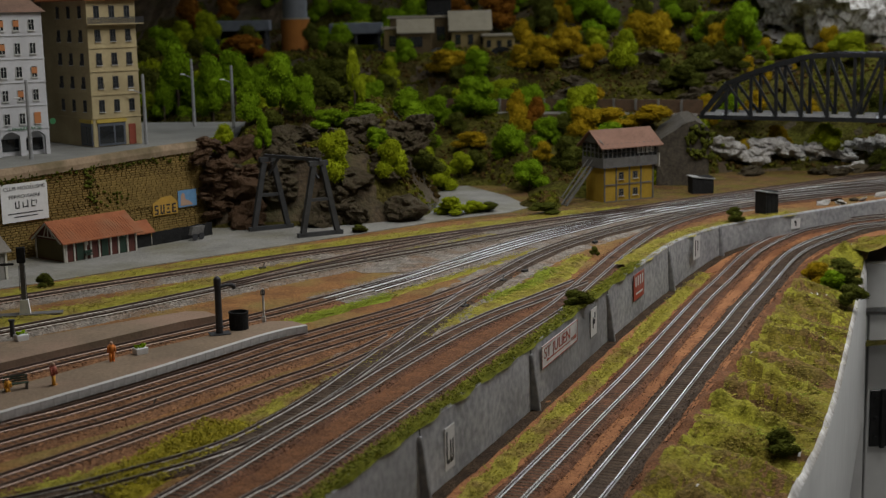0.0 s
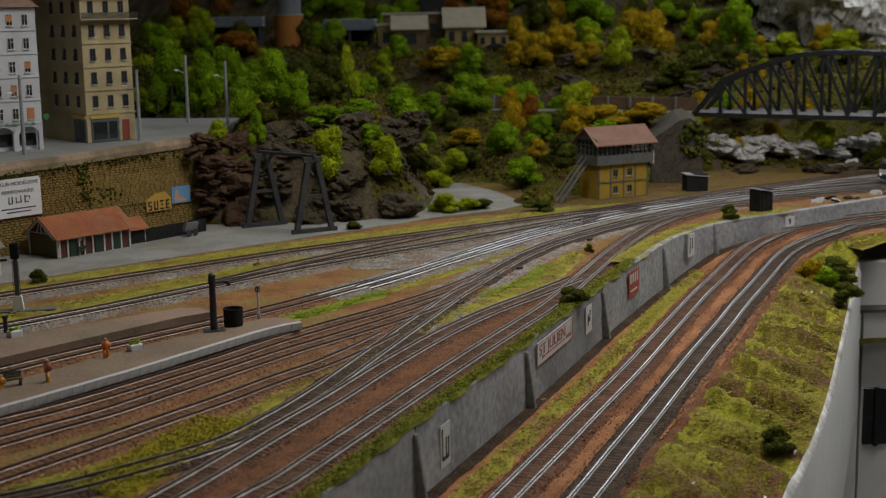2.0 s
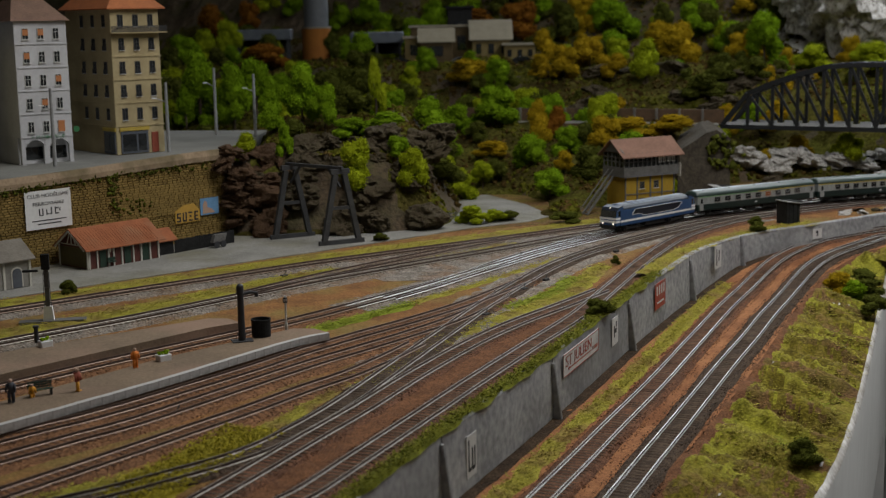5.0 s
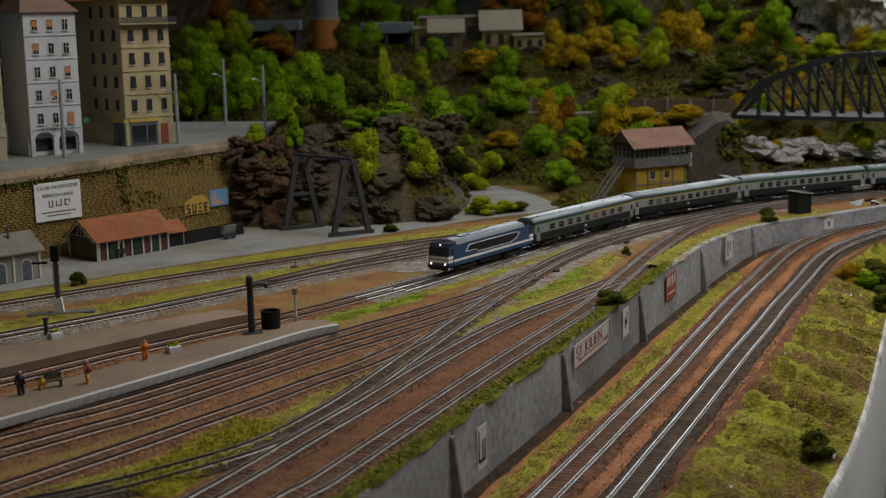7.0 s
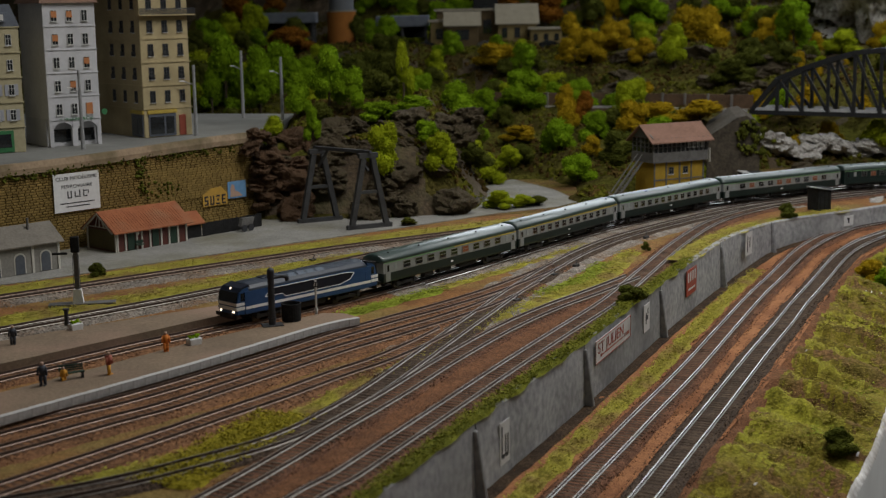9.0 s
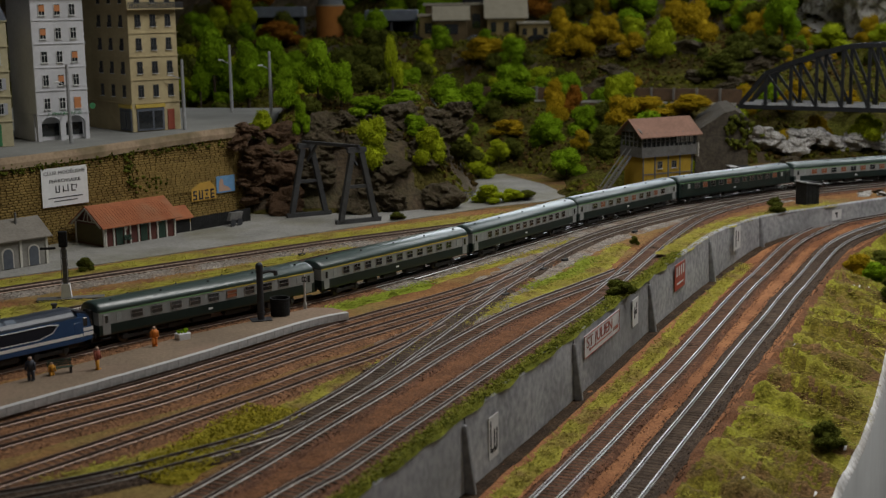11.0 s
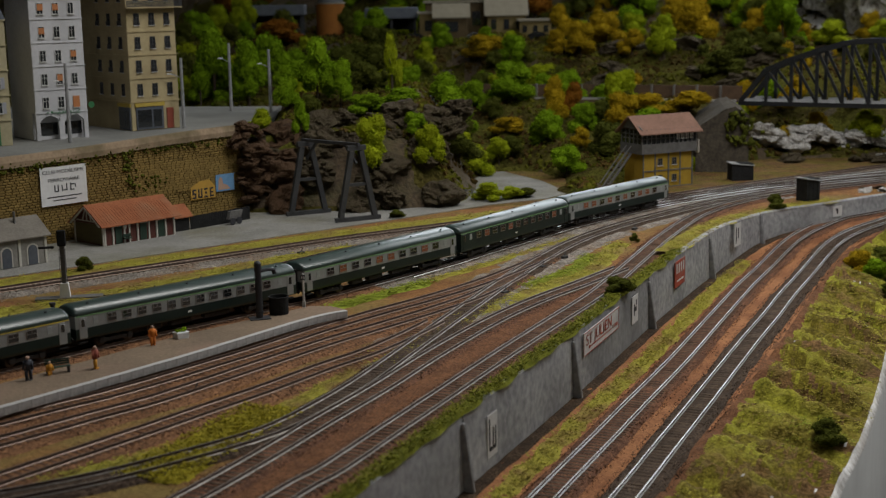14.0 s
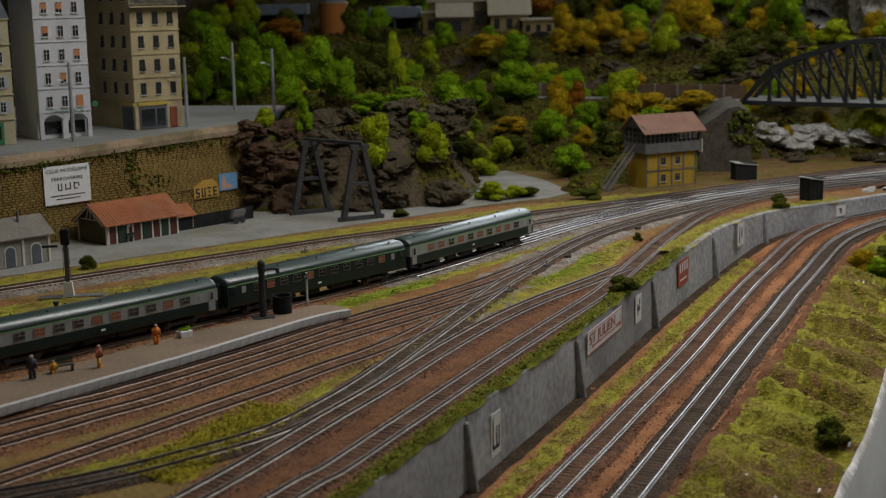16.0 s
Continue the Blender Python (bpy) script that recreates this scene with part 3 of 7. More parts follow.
COACH_L, COACH_W, PITCH, LOCO_L = 0.251, 0.0310, 0.259, 0.190


def bogie(parent, x, gauge=0.018):
    bm = bmesh.new()
    for sy in (-1, 1):
        box(bm, 0.036, 0.0014, 0.0035, pose(0, sy * 0.0118, 0.0035), 0.0004)
        for dx in (-0.0145, 0.0145):
            box(bm, 0.0055, 0.0018, 0.005, pose(dx, sy * 0.0125, 0.003), 0.0005)
    box(bm, 0.006, 0.022, 0.004, pose(0, 0, 0.004))
    b = part("bogie", bm, UNDER, parent)
    b.matrix_basis = pose(x, 0, 0)
    for dx in (-0.0145, 0.0145):
        bm = bmesh.new()
        for sy in (-1, 1):
            cyl(bm, 0.0052, 0.0052, 0.0016, pose(0, sy * gauge / 2, 0, 90) @ pose(0, 0, -0.0008), 20)
            cyl(bm, 0.0059, 0.0059, 0.0006, pose(0, sy * (gauge / 2 - 0.0012), 0, 90) @ pose(0, 0, -0.0003), 20)
        cyl(bm, 0.0012, 0.0012, gauge, pose(0, gauge / 2, 0, 90), 8)
        w = part("wheelset", bm, WHEEL, b)
        w.matrix_basis = pose(dx, 0, 0.0053)
    return b


ROOF = [(-0.0155, 0.0320), (-0.0152, 0.0345), (-0.0138, 0.0368), (-0.0108, 0.0390), (-0.0065, 0.0406), (0, 0.0412), (0.0065, 0.0406), (0.0108, 0.0390), (0.0138, 0.0368), (0.0152, 0.0345), (0.0155, 0.0320)]


def along(bm, section, x0, x1, taper=0.0):
    """The section (y, z) run along x, its ends drawn in by taper."""
    rings = []
    xs = [x0, x1] if not taper else [x0, x0 + 0.0012, x0 + 0.004, x1 - 0.004, x1 - 0.0012, x1]
    ks = [1.0] * 2 if not taper else [1 - taper, 1 - taper * 0.35, 1, 1, 1 - taper * 0.35, 1 - taper]
    zb = min(z for _, z in section)
    for x, k in zip(xs, ks):
        rings.append([bm.verts.new((x, y * (0.5 + 0.5 * k), zb + (z - zb) * k)) for y, z in section])
    for a, b in zip(rings, rings[1:]):
        for i in range(len(section)):
            j = (i + 1) % len(section)
            bm.faces.new((a[i], a[j], b[j], b[i]))
    bm.faces.new(rings[0])
    bm.faces.new(list(reversed(rings[-1])))


def coach(label, upper, stripe, windows, curtains=()):
    c = thing("passenger_coach", label, "railway coach", group="coaches of the train")
    h = COACH_L / 2
    bm = bmesh.new()
    along(bm, [(-0.0150, 0.0105), (-0.0155, 0.0125), (-0.0155, 0.0205), (0.0155, 0.0205), (0.0155, 0.0125), (0.0150, 0.0105)], -h, h)
    part("lower_body", bm, COACH_GREEN, c)
    bm = bmesh.new()
    along(bm, [(-0.01545, 0.0205), (-0.01535, 0.0320), (0.01535, 0.0320), (0.01545, 0.0205)], -h, h)
    part("upper_body", bm, upper, c)
    bm = bmesh.new()
    along(bm, ROOF, -h - 0.0003, h + 0.0003, 0.22)
    r = part("roof", bm, COACH_ROOF, c, "dark green curved roof", smooth=True)
    for i in range(9):
        bm = bmesh.new()
        cyl(bm, 0.0013, 0.0008, 0.0012, None, 8)
        v = part("ventilator", bm, UNDER, r)
        v.matrix_basis = pose(-h + 0.018 + i * (COACH_L - 0.036) / 8, 0.007 * (-1) ** i, 0.0404)
    for sy in (-1, 1):
        segs = stripe if isinstance(stripe, list) else [(stripe, -h + 0.001, h - 0.001)]
        for m_, a, b in segs:
            bm = bmesh.new()
            box(bm, b - a, 0.0004, 0.0009, pose((a + b) / 2, sy * 0.0155, 0.0313))
            part("stripe", bm, m_, c)
        n = windows
        span = COACH_L - 0.058
        for i in range(n):
            x = -span / 2 + span * (i + 0.5) / n
            ww = span / n * 0.56
            bm = bmesh.new()
            box(bm, ww, 0.0005, 0.0072, pose(x, sy * 0.01555, 0.0226), 0.0002)
            part("window", bm, CURTAIN if i in curtains else PANE, c)
            bm = bmesh.new()
            for z in (0.0224, 0.0262, 0.0296):
                box(bm, ww + 0.0005, 0.0005, 0.0004, pose(x, sy * 0.01578, z))
            for dx in (-ww / 2, ww / 2):
                box(bm, 0.0004, 0.0005, 0.0074, pose(x + dx, sy * 0.01578, 0.0224))
            if n > 9:
                box(bm, 0.0004, 0.0005, 0.0034, pose(x, sy * 0.01578, 0.0262))
            part("window_frame", bm, ALU, c)
        for sx in (-1, 1):
            bm = bmesh.new()
            box(bm, 0.0080, 0.0005, 0.0195, pose(sx * (h - 0.0075), sy * 0.0156, 0.0112), 0.0002)
            d = part("door", bm, upper, c)
            bm = bmesh.new()
            box(bm, 0.0032, 0.0004, 0.0068, pose(sx * (h - 0.0075), sy * 0.01592, 0.0222), 0.0001)
            part("door_window", bm, PANE, d)
            bm = bmesh.new()
            box(bm, 0.005, 0.0004, 0.0065, pose(sx * (h - 0.0205), sy * 0.01555, 0.0230), 0.0001)
            part("narrow_window", bm, mat_frost, c)
            bm = bmesh.new()
            box(bm, 0.009, 0.004, 0.001, pose(sx * (h - 0.0075), sy * 0.0135, 0.0070))
            part("footstep", bm, UNDER, c)
        bm = bmesh.new()
        box(bm, 0.0045, 0.0003, 0.0018, pose(0.004, sy * 0.0156, 0.0150))
        part("plate", bm, LOCO_WHITE, c, "small white lettering plate")
    bm = bmesh.new()
    box(bm, COACH_L - 0.012, 0.022, 0.002, pose(0, 0, 0.0092))
    for x, l in ((-0.03, 0.03), (0.012, 0.022), (0.042, 0.016)):
        for sy in (-1, 1):
            box(bm, l, 0.007, 0.0045, pose(x, sy * 0.0085, 0.0048), 0.0005)
    part("underframe", bm, UNDER, c)
    for sx in (-1, 1):
        bm = bmesh.new()
        box(bm, 0.0036, 0.0125, 0.0225, pose(sx * (h + 0.0016), 0, 0.0115), 0.0008)
        part("gangway", bm, UNDER, c, "black rubber gangway")
        bm = bmesh.new()
        for sy in (-1, 1):
            cyl(bm, 0.001, 0.001, 0.004, pose(sx * (h - 0.0005), sy * 0.0095, 0.0118, 0, 90 * sx), 8)
            cyl(bm, 0.0026, 0.0026, 0.0006, pose(sx * (h + 0.0033), sy * 0.0095, 0.0118, 0, 90 * sx), 12)
        part("buffers", bm, UNDER, c)
        bogie(c, sx * (h - 0.042))
    return c


mat_frost = mat("frosted_glass", (0.35, 0.37, 0.37), (0.28, 0.3, 0.3), 60, 0.3)


def locomotive():
    c = thing("diesel_locomotive", "blue and white diesel locomotive with glowing headlamps", "locomotive")
    h = LOCO_L / 2
    bm = bmesh.new()
    along(bm, [(-0.0150, 0.0105), (-0.0152, 0.0125), (-0.0152, 0.0330), (0.0152, 0.0330), (0.0152, 0.0125), (0.0150, 0.0105)], -h + 0.010, h - 0.010)
    part("body", bm, LOCO_BLUE, c)
    bm = bmesh.new()
    along(bm, [(-0.0152, 0.0330), (-0.0145, 0.0350), (-0.0115, 0.0380), (-0.0070, 0.0398), (0, 0.0405), (0.0070, 0.0398), (0.0115, 0.0380), (0.0145, 0.0350), (0.0152, 0.0330)], -h + 0.014, h - 0.014, 0.35)
    r = part("roof", bm, LOCO_ROOF, c, "dark blue curved roof with grilles")
    for i in range(6):
        bm = bmesh.new()
        for sy in (-1, 1):
            box(bm, 0.010, 0.0065, 0.0006, pose(-0.018 + i * 0.0125, sy * 0.0082, 0.0389, sy * -24), 0.0002)
        part("roof_grille", bm, mat_grille, r)
    bm = bmesh.new()
    box(bm, 0.020, 0.009, 0.0012, pose(0.045, 0, 0.0400), 0.0004)
    part("exhaust", bm, LOCO_DARK, r)
    for sx in (-1, 1):
        # cab nose: slanted front with a sloping brow
        bm = bmesh.new()
        prism(bm, [(0, 0.0105), (0.0105, 0.0105), (0.0105, 0.0225), (0.0075, 0.0330), (0.0035, 0.0362), (-0.006, 0.0385), (-0.006, 0.0105)], 0.0288, pose(0, -0.0144, 0))
        bmesh.ops.bevel(bm, geom=bm.edges[:], offset=0.0011, segments=2, affect="EDGES")
        nose = part("cab", bm, LOCO_BLUE, c, "blue cab with slanted dark windscreen")
        nose.matrix_basis = pose(sx * (h - 0.0105), 0, 0, 0, 0, 0 if sx > 0 else 180)
        bm = bmesh.new()
        prism(bm, [(0.0102, 0.0232), (0.0111, 0.0232), (0.0086, 0.0328), (0.0076, 0.0328)], 0.0276, pose(0, -0.0138, 0))
        part("windscreen", bm, PANE, nose)
        bm = bmesh.new()
        prism(bm, [(0.0072, 0.0330), (0.0082, 0.0330), (0.0042, 0.0368), (-0.006, 0.0392), (-0.006, 0.0370)], 0.0282, pose(0, -0.0141, 0))
        part("brow", bm, LOCO_DARK, nose)
        for z, hh in ((0.0196, 0.0030), (0.0152, 0.0032)):
            bm = bmesh.new()
            box(bm, 0.0005, 0.0292, hh, pose(0.0107, 0, z))
            for sy in (-1, 1):
                box(bm, 0.0115, 0.0005, hh, pose(0.0048, sy * 0.01452, z))
            part("front_band", bm, LOCO_WHITE, nose, "white front band")
        for sy in (-1, 1):
            bm = bmesh.new()
            cyl(bm, 0.00105, 0.001, 0.0008, pose(0.0107, sy * 0.0098, 0.0138, 0, 90), 12)
            part("headlamp", bm, LAMP_GLOW if sx > 0 else LOCO_WHITE, nose, "round glowing headlamp" if sx > 0 else "")
            bm = bmesh.new()
            cyl(bm, 0.001, 0.001, 0.005, pose(0.0100, sy * 0.0095, 0.0112, 0, 90), 8)
            box(bm, 0.0007, 0.0060, 0.0038, pose(0.0150, sy * 0.0095, 0.0093), 0.0004)
            part("buffer", bm, UNDER, nose)
            bm = bmesh.new()
            box(bm, 0.0075, 0.0004, 0.0078, pose(0.0015, sy * 0.01455, 0.0240), 0.0002)
            part("cab_side_window", bm, PANE, nose)
        bm = bmesh.new()
        cyl(bm, 0.0010, 0.0009, 0.0009, pose(0.0052, 0, 0.0352, 0, 50), 12)
        part("roof_lamp", bm, LAMP_GLOW if sx > 0 else LOCO_WHITE, nose)
        bm = bmesh.new()
        box(bm, 0.0012, 0.026, 0.005, pose(0.0100, 0, 0.0062), 0.0004)
        part("bufferbeam", bm, UNDER, nose)
        bogie(c, sx * (h - 0.042))
    for sy in (-1, 1):
        y = sy * 0.0152
        bm = bmesh.new()
        box(bm, LOCO_L - 0.022, 0.0005, 0.0028, pose(0, y, 0.0152))
        part("side_band", bm, LOCO_WHITE, c, "white side band")
        # dark side panel with a pale outline and arrow ends
        panel = [(-0.060, 0.0240), (-0.052, 0.0315), (0.050, 0.0315), (0.060, 0.0300), (0.054, 0.0240), (0.040, 0.0205), (-0.034, 0.0205), (-0.038, 0.0240)]
        bm = bmesh.new()
        prism(bm, [(-x, z) for x, z in panel], 0.0005, pose(0, y - 0.00025, 0))
        part("side_panel", bm, LOCO_DARK, c, "dark blue side panel")
        bm = bmesh.new()
        out = panel
        for p, q in zip(out, out[1:] + out[:1]):
            rod(bm, (-p[0], y + sy * 0.0003, p[1]), (-q[0], y + sy * 0.0003, q[1]), 0.00032, 6)
        part("outline", bm, LOCO_WHITE, c)
        bm = bmesh.new()
        box(bm, 0.006, 0.0004, 0.016, pose(-(h - 0.016), y, 0.0125), 0.0002)
        part("door", bm, LOCO_BLUE, c)
    bm = bmesh.new()
    box(bm, LOCO_L - 0.03, 0.022, 0.003, pose(0, 0, 0.0088))
    box(bm, 0.045, 0.024, 0.0065, pose(0, 0, 0.0035), 0.001)
    part("underframe", bm, UNDER, c)
    return c


mat_grille = mat("roof_grille_metal", (0.13, 0.16, 0.2), (0.08, 0.1, 0.13), 200, 0.5, metal=0.3)

H = COACH_L / 2
TRAIN = [locomotive(),
         coach("grey and dark green passenger coach with green and yellow stripe", COACH_GREY, [(STRIPE_GREEN, 0.0, H - 0.001), (STRIPE_YELLOW, -H + 0.001, 0.0)], 9, (3,)),
         coach("grey and dark green first class coach with yellow stripe", COACH_GREY, STRIPE_YELLOW, 11),
         coach("grey and dark green couchette coach with pale green stripe", COACH_GREY, STRIPE_GREEN, 12),
         coach("grey and dark green passenger coach with orange curtains", COACH_GREY, STRIPE_GREEN, 10, (1, 4, 5, 8)),
         coach("dark green dining coach with green stripe", COACH_GREEN, STRIPE_GREEN, 11, (0, 6, 9)),
         coach("grey and dark green rear coach with orange curtains", COACH_GREY, STRIPE_GREEN, 10, (1, 2, 4, 6, 8, 9))]

# seconds, and where the locomotive's front stands along its track
FRONT = [(0.0, 3.63), (3.5, 2.868), (7.0, 2.092), (8.0, 1.908), (9.5, 1.668), (12.5, 1.154), (14.5, 0.776), (16.0, 0.510)]


def motions():
    ts = [i * 0.5 for i in range(33)]
    s_knots, t_knots = [s for _, s in FRONT], [t for t, _ in FRONT]
    # smooth speed along the track
    fine = np.arange(-2, 18.01, 0.1)
    raw = np.where(fine < 0, s_knots[0] + 0.212 * -fine, np.interp(fine, t_knots, s_knots))
    raw = np.where(fine > 16, s_knots[-1] - 0.165 * (fine - 16), raw)
    kernel = np.ones(11) / 11
    smooth = np.convolve(np.pad(raw, 5, mode="edge"), kernel, mode="valid")
    for i, ob in enumerate(TRAIN):
        rows = []
        for t in ts:
            front = float(np.interp(t, fine, smooth))
            mid = front + (LOCO_L / 2 if i == 0 else LOCO_L + 0.005 + PITCH * (i - 0.5))
            reach = 0.045 if i == 0 else 0.081
            a, b = TRAIN_LINE.at(mid - reach), TRAIN_LINE.at(mid + reach)
            c = (a + b) / 2
            d = a - b
            rows.append((t, Matrix.Translation((c[0], c[1], 0)) @ Matrix.Rotation(math.atan2(d[1], d[0]), 4, "Z")))
        walk(ob, rows)


# ---- platforms ----
def slab(name, outline, z0, z1, top, label, category, edge_run=None):
    bm = bmesh.new()
    lo = [bm.verts.new((x, y, z0)) for x, y in outline]
    hi = [bm.verts.new((x, y, z1)) for x, y in outline]
    bm.faces.new(hi)
    for i in range(len(lo)):
        j = (i + 1) % len(lo)
        bm.faces.new((lo[i], lo[j], hi[j], hi[i]))
    p = tagged(part(name, bm, top), label, category, kind="structure")
    if edge_run:
        ln = Line(edge_run)
        n = int(ln.length / 0.012)
        bm = bmesh.new()
        box(bm, 0.01199, 0.0052, 0.0070, None, 0.0002)
        me = mesh_of("edge_stone", bm, COPING)
        for i in range(n):
            s = (i + 0.5) * ln.length / n
            q = ln.at(s)
            piece("edge_stone", me, p, Matrix.Translation((q[0], q[1], z1 - 0.0067 + random.uniform(-0.0001, 0.0001))) @ Matrix.Rotation(ln.turn(s) + random.gauss(0, 0.005), 4, "Z"))
    return p


slab("platform_near", [(-0.47, 0.835), (-0.323, 1.022), (-0.235, 1.133), (-0.142, 1.262), (-0.104, 1.298), (-0.12, 1.316), (-0.141, 1.318), (-0.25, 1.206), (-0.345, 1.082), (-0.50, 0.90)], -0.0058, 0.0065, PLATFORM, "worn beige station platform with pale stone edge", "platform", [(-0.47, 0.835), (-0.323, 1.020), (-0.235, 1.131), (-0.142, 1.260), (-0.104, 1.296)])
slab("platform_far", [(-0.53, 1.01), (-0.37, 1.183), (-0.229, 1.338), (-0.198, 1.36), (-0.214, 1.38), (-0.235, 1.383), (-0.395, 1.262), (-0.56, 1.11)], -0.0058, 0.0045, PLATFORM, "worn pinkish station platform between the tracks", "platform")
flat("road_gravel", [(-0.70, 1.42), (-0.50, 1.56), (-0.27, 1.755), (-0.11, 1.885), (0.06, 2.03), (0.15, 2.085), (0.19, 2.14), (0.16, 2.28), (0.10, 2.42), (0.04, 2.40), (0.03, 2.22), (-0.08, 2.08), (-0.30, 2.03), (-0.33, 2.0), (-0.85, 1.45)], -0.0046, GRAVEL, "pale grey gravel yard and path beside the rocks", "road", 0.004)


# ---- town wall and street ----
WALL_A, WALL_B = np.array([-0.529, 1.759]), np.array([-0.310, 2.005])
WALL_DIR = (WALL_B - WALL_A) / np.linalg.norm(WALL_B - WALL_A)
WALL_TURN = math.atan2(WALL_DIR[1], WALL_DIR[0])


def on_wall(u, z, out=0.0):
    """A pose on the town wall: x along it, -y out of it."""
    q = WALL_A + WALL_DIR * u
    return Matrix.Translation((q[0], q[1], z)) @ Matrix.Rotation(WALL_TURN, 4, "Z") @ pose(0, -out, 0)


WALL_PIECE = mat("ochre_stone_block", (0.30, 0.205, 0.07), (0.20, 0.135, 0.045), 30, 0.9, bump=0.0004, piece=0.14)


def town_wall():
    w = tagged(new("wall_town"), "ochre stone block retaining wall with adverts and ivy", "wall", kind="structure")
    bm = bmesh.new()
    box(bm, 0.80, 0.012, 0.112, on_wall(-0.065, -0.008, -0.0075))
    prism(bm, [(0.0, 0.0), (0.335, 0.0), (0.335, 0.0165), (0.17, 0.012)], 0.012, on_wall(0, 0.1035, -0.0015))
    part("core", bm, MORTAR, w)
    blocks = []
    for k in range(5):
        bm = bmesh.new()
        d = 0.0008 + 0.0002 * k
        l = 0.0070 + 0.0008 * k
        box(bm, l - 0.0005, d, 0.0030, pose(l / 2, -d / 2, 0.0002), 0.0003)
        blocks.append((l, mesh_of("stone_block", bm, WALL_PIECE)))
    singles = 0
    vs, fs = [], []
    z, row = -0.006, 0
    while z < 0.114:
        h = 0.0034
        u = -0.46 + (row % 2) * 0.005
        while u < 0.335:
            l, block = random.choice(blocks)
            top_limit = 0.106 + 0.0095 * step(-0.05, 0.34, u) + 0.003 * noise.noise((u * 30, 0, 0))
            if z + h < top_limit and u > 0.14 and z > 0.035 and singles < 300:
                singles += 1
                piece("stone_block", block, w, on_wall(u, z, 0.0012))
            elif z + h < top_limit:
                d = random.uniform(0.0008, 0.0016)
                base = len(vs)
                for x, y, zz in ((0.0003, 0, 0.0003), (l - 0.0004, 0, 0.0003), (l - 0.0004, 0, h - 0.0004), (0.0003, 0, h - 0.0004), (0.0007, -d, 0.0007), (l - 0.0008, -d, 0.0007), (l - 0.0008, -d, h - 0.0008), (0.0007, -d, h - 0.0008)):
                    p = on_wall(u + x, z + zz, 0.0012 - y - 0.0012)
                    vs.append(p.translation)
                for f in ((4, 5, 6, 7), (0, 1, 5, 4), (1, 2, 6, 5), (2, 3, 7, 6), (3, 0, 4, 7)):
                    fs.append([base + k for k in f])
            u += l
        z += h
        row += 1
    me = bpy.data.meshes.new("stone_blocks")
    me.from_pydata(vs, [], fs)
    me.materials.append(WALL_STONE)
    ob = new("stone_blocks", me)
    ob.parent = w
    tagged(ob, kind="stuff")
    bm = bmesh.new()
    n = 40
    rows = []
    for i in range(n + 1):
        u = -0.46 + 0.80 * i / n
        jag = 0.002 * noise.noise((u * 40, 1, 0))
        rise = 0.002 + 0.0095 * step(-0.05, 0.34, u)
        rows.append([bm.verts.new(on_wall(u, zz, o).translation) for o, zz in ((0.004, 0.098 + jag + rise), (0.0045, 0.105 + rise), (0.002, 0.1125 + rise), (-0.008, 0.1125 + rise), (-0.008, 0.100))])
    for a, b in zip(rows, rows[1:]):
        for k in range(4):
            bm.faces.new((a[k], a[k + 1], b[k + 1], b[k]))
    part("parapet", bm, mat("sandy_parapet", (0.36, 0.27, 0.18), (0.26, 0.19, 0.13), 40, 0.9, bump=0.0005, third=(0.09, 0.08, 0.04), mix3=0.62), w, "sandy rendered parapet")


town_wall()
qa, qb = WALL_A - 0.45 * WALL_DIR, WALL_A + 0.34 * WALL_DIR
back = np.array([-WALL_DIR[1], WALL_DIR[0]])
flat("road_street", [tuple(qa + back * 0.004), tuple(qb + back * 0.004), (-0.30, 2.12), (-0.30, 2.5), (-0.9, 2.62), (-1.4, 2.2)], 0.1125, STREET, "pale grey street above the town wall", "road", 0.11)


# ---- town houses ----
CREAM = mat("cream_render", (0.46, 0.38, 0.22), (0.38, 0.31, 0.18), 30, 0.85, bump=0.0003, third=(0.3, 0.24, 0.13), mix3=0.62)
WHITE_RENDER = mat("white_render", (0.58, 0.58, 0.60), (0.5, 0.5, 0.52), 30, 0.85, bump=0.0003, third=(0.42, 0.42, 0.43), mix3=0.62)
PALE_RENDER = mat("pale_yellow_render", (0.45, 0.40, 0.26), (0.37, 0.33, 0.21), 30, 0.85, bump=0.0003)
GREY_RENDER = mat("grey_gable_render", (0.26, 0.23, 0.21), (0.2, 0.18, 0.165), 30, 0.9)
ORANGE_TILE = mat("orange_roof_tiles", (0.42, 0.14, 0.045), (0.3, 0.1, 0.035), 60, 0.8, bump=0.0006)
BROWN_TILE = mat("brown_roof_tiles", (0.22, 0.13, 0.09), (0.15, 0.09, 0.065), 60, 0.8, bump=0.0006)
SLATE = mat("blue_slate", (0.13, 0.15, 0.18), (0.09, 0.1, 0.13), 60, 0.6, bump=0.0004)
DARK_FRAME = mat("dark_window_frame", (0.06, 0.06, 0.065), (0.04, 0.04, 0.045), 80, 0.6)
WHITE_FRAME = mat("white_window_frame", (0.6, 0.6, 0.58), (0.5, 0.5, 0.48), 80, 0.6)
IRON = mat("dark_iron", (0.035, 0.037, 0.042), (0.025, 0.025, 0.03), 80, 0.55)
BLIND = mat("orange_blind", (0.5, 0.2, 0.07), (0.42, 0.16, 0.06), 80, 0.8)
SHOP = mat("shop_wood_grey", (0.10, 0.11, 0.13), (0.07, 0.08, 0.1), 60, 0.55)
YELLOW_SIGN = mat("yellow_fascia", (0.5, 0.36, 0.06), (0.4, 0.29, 0.05), 60, 0.6)
RED_DOOR = mat("red_brown_street_door", (0.26, 0.055, 0.03), (0.2, 0.045, 0.025), 80, 0.55)
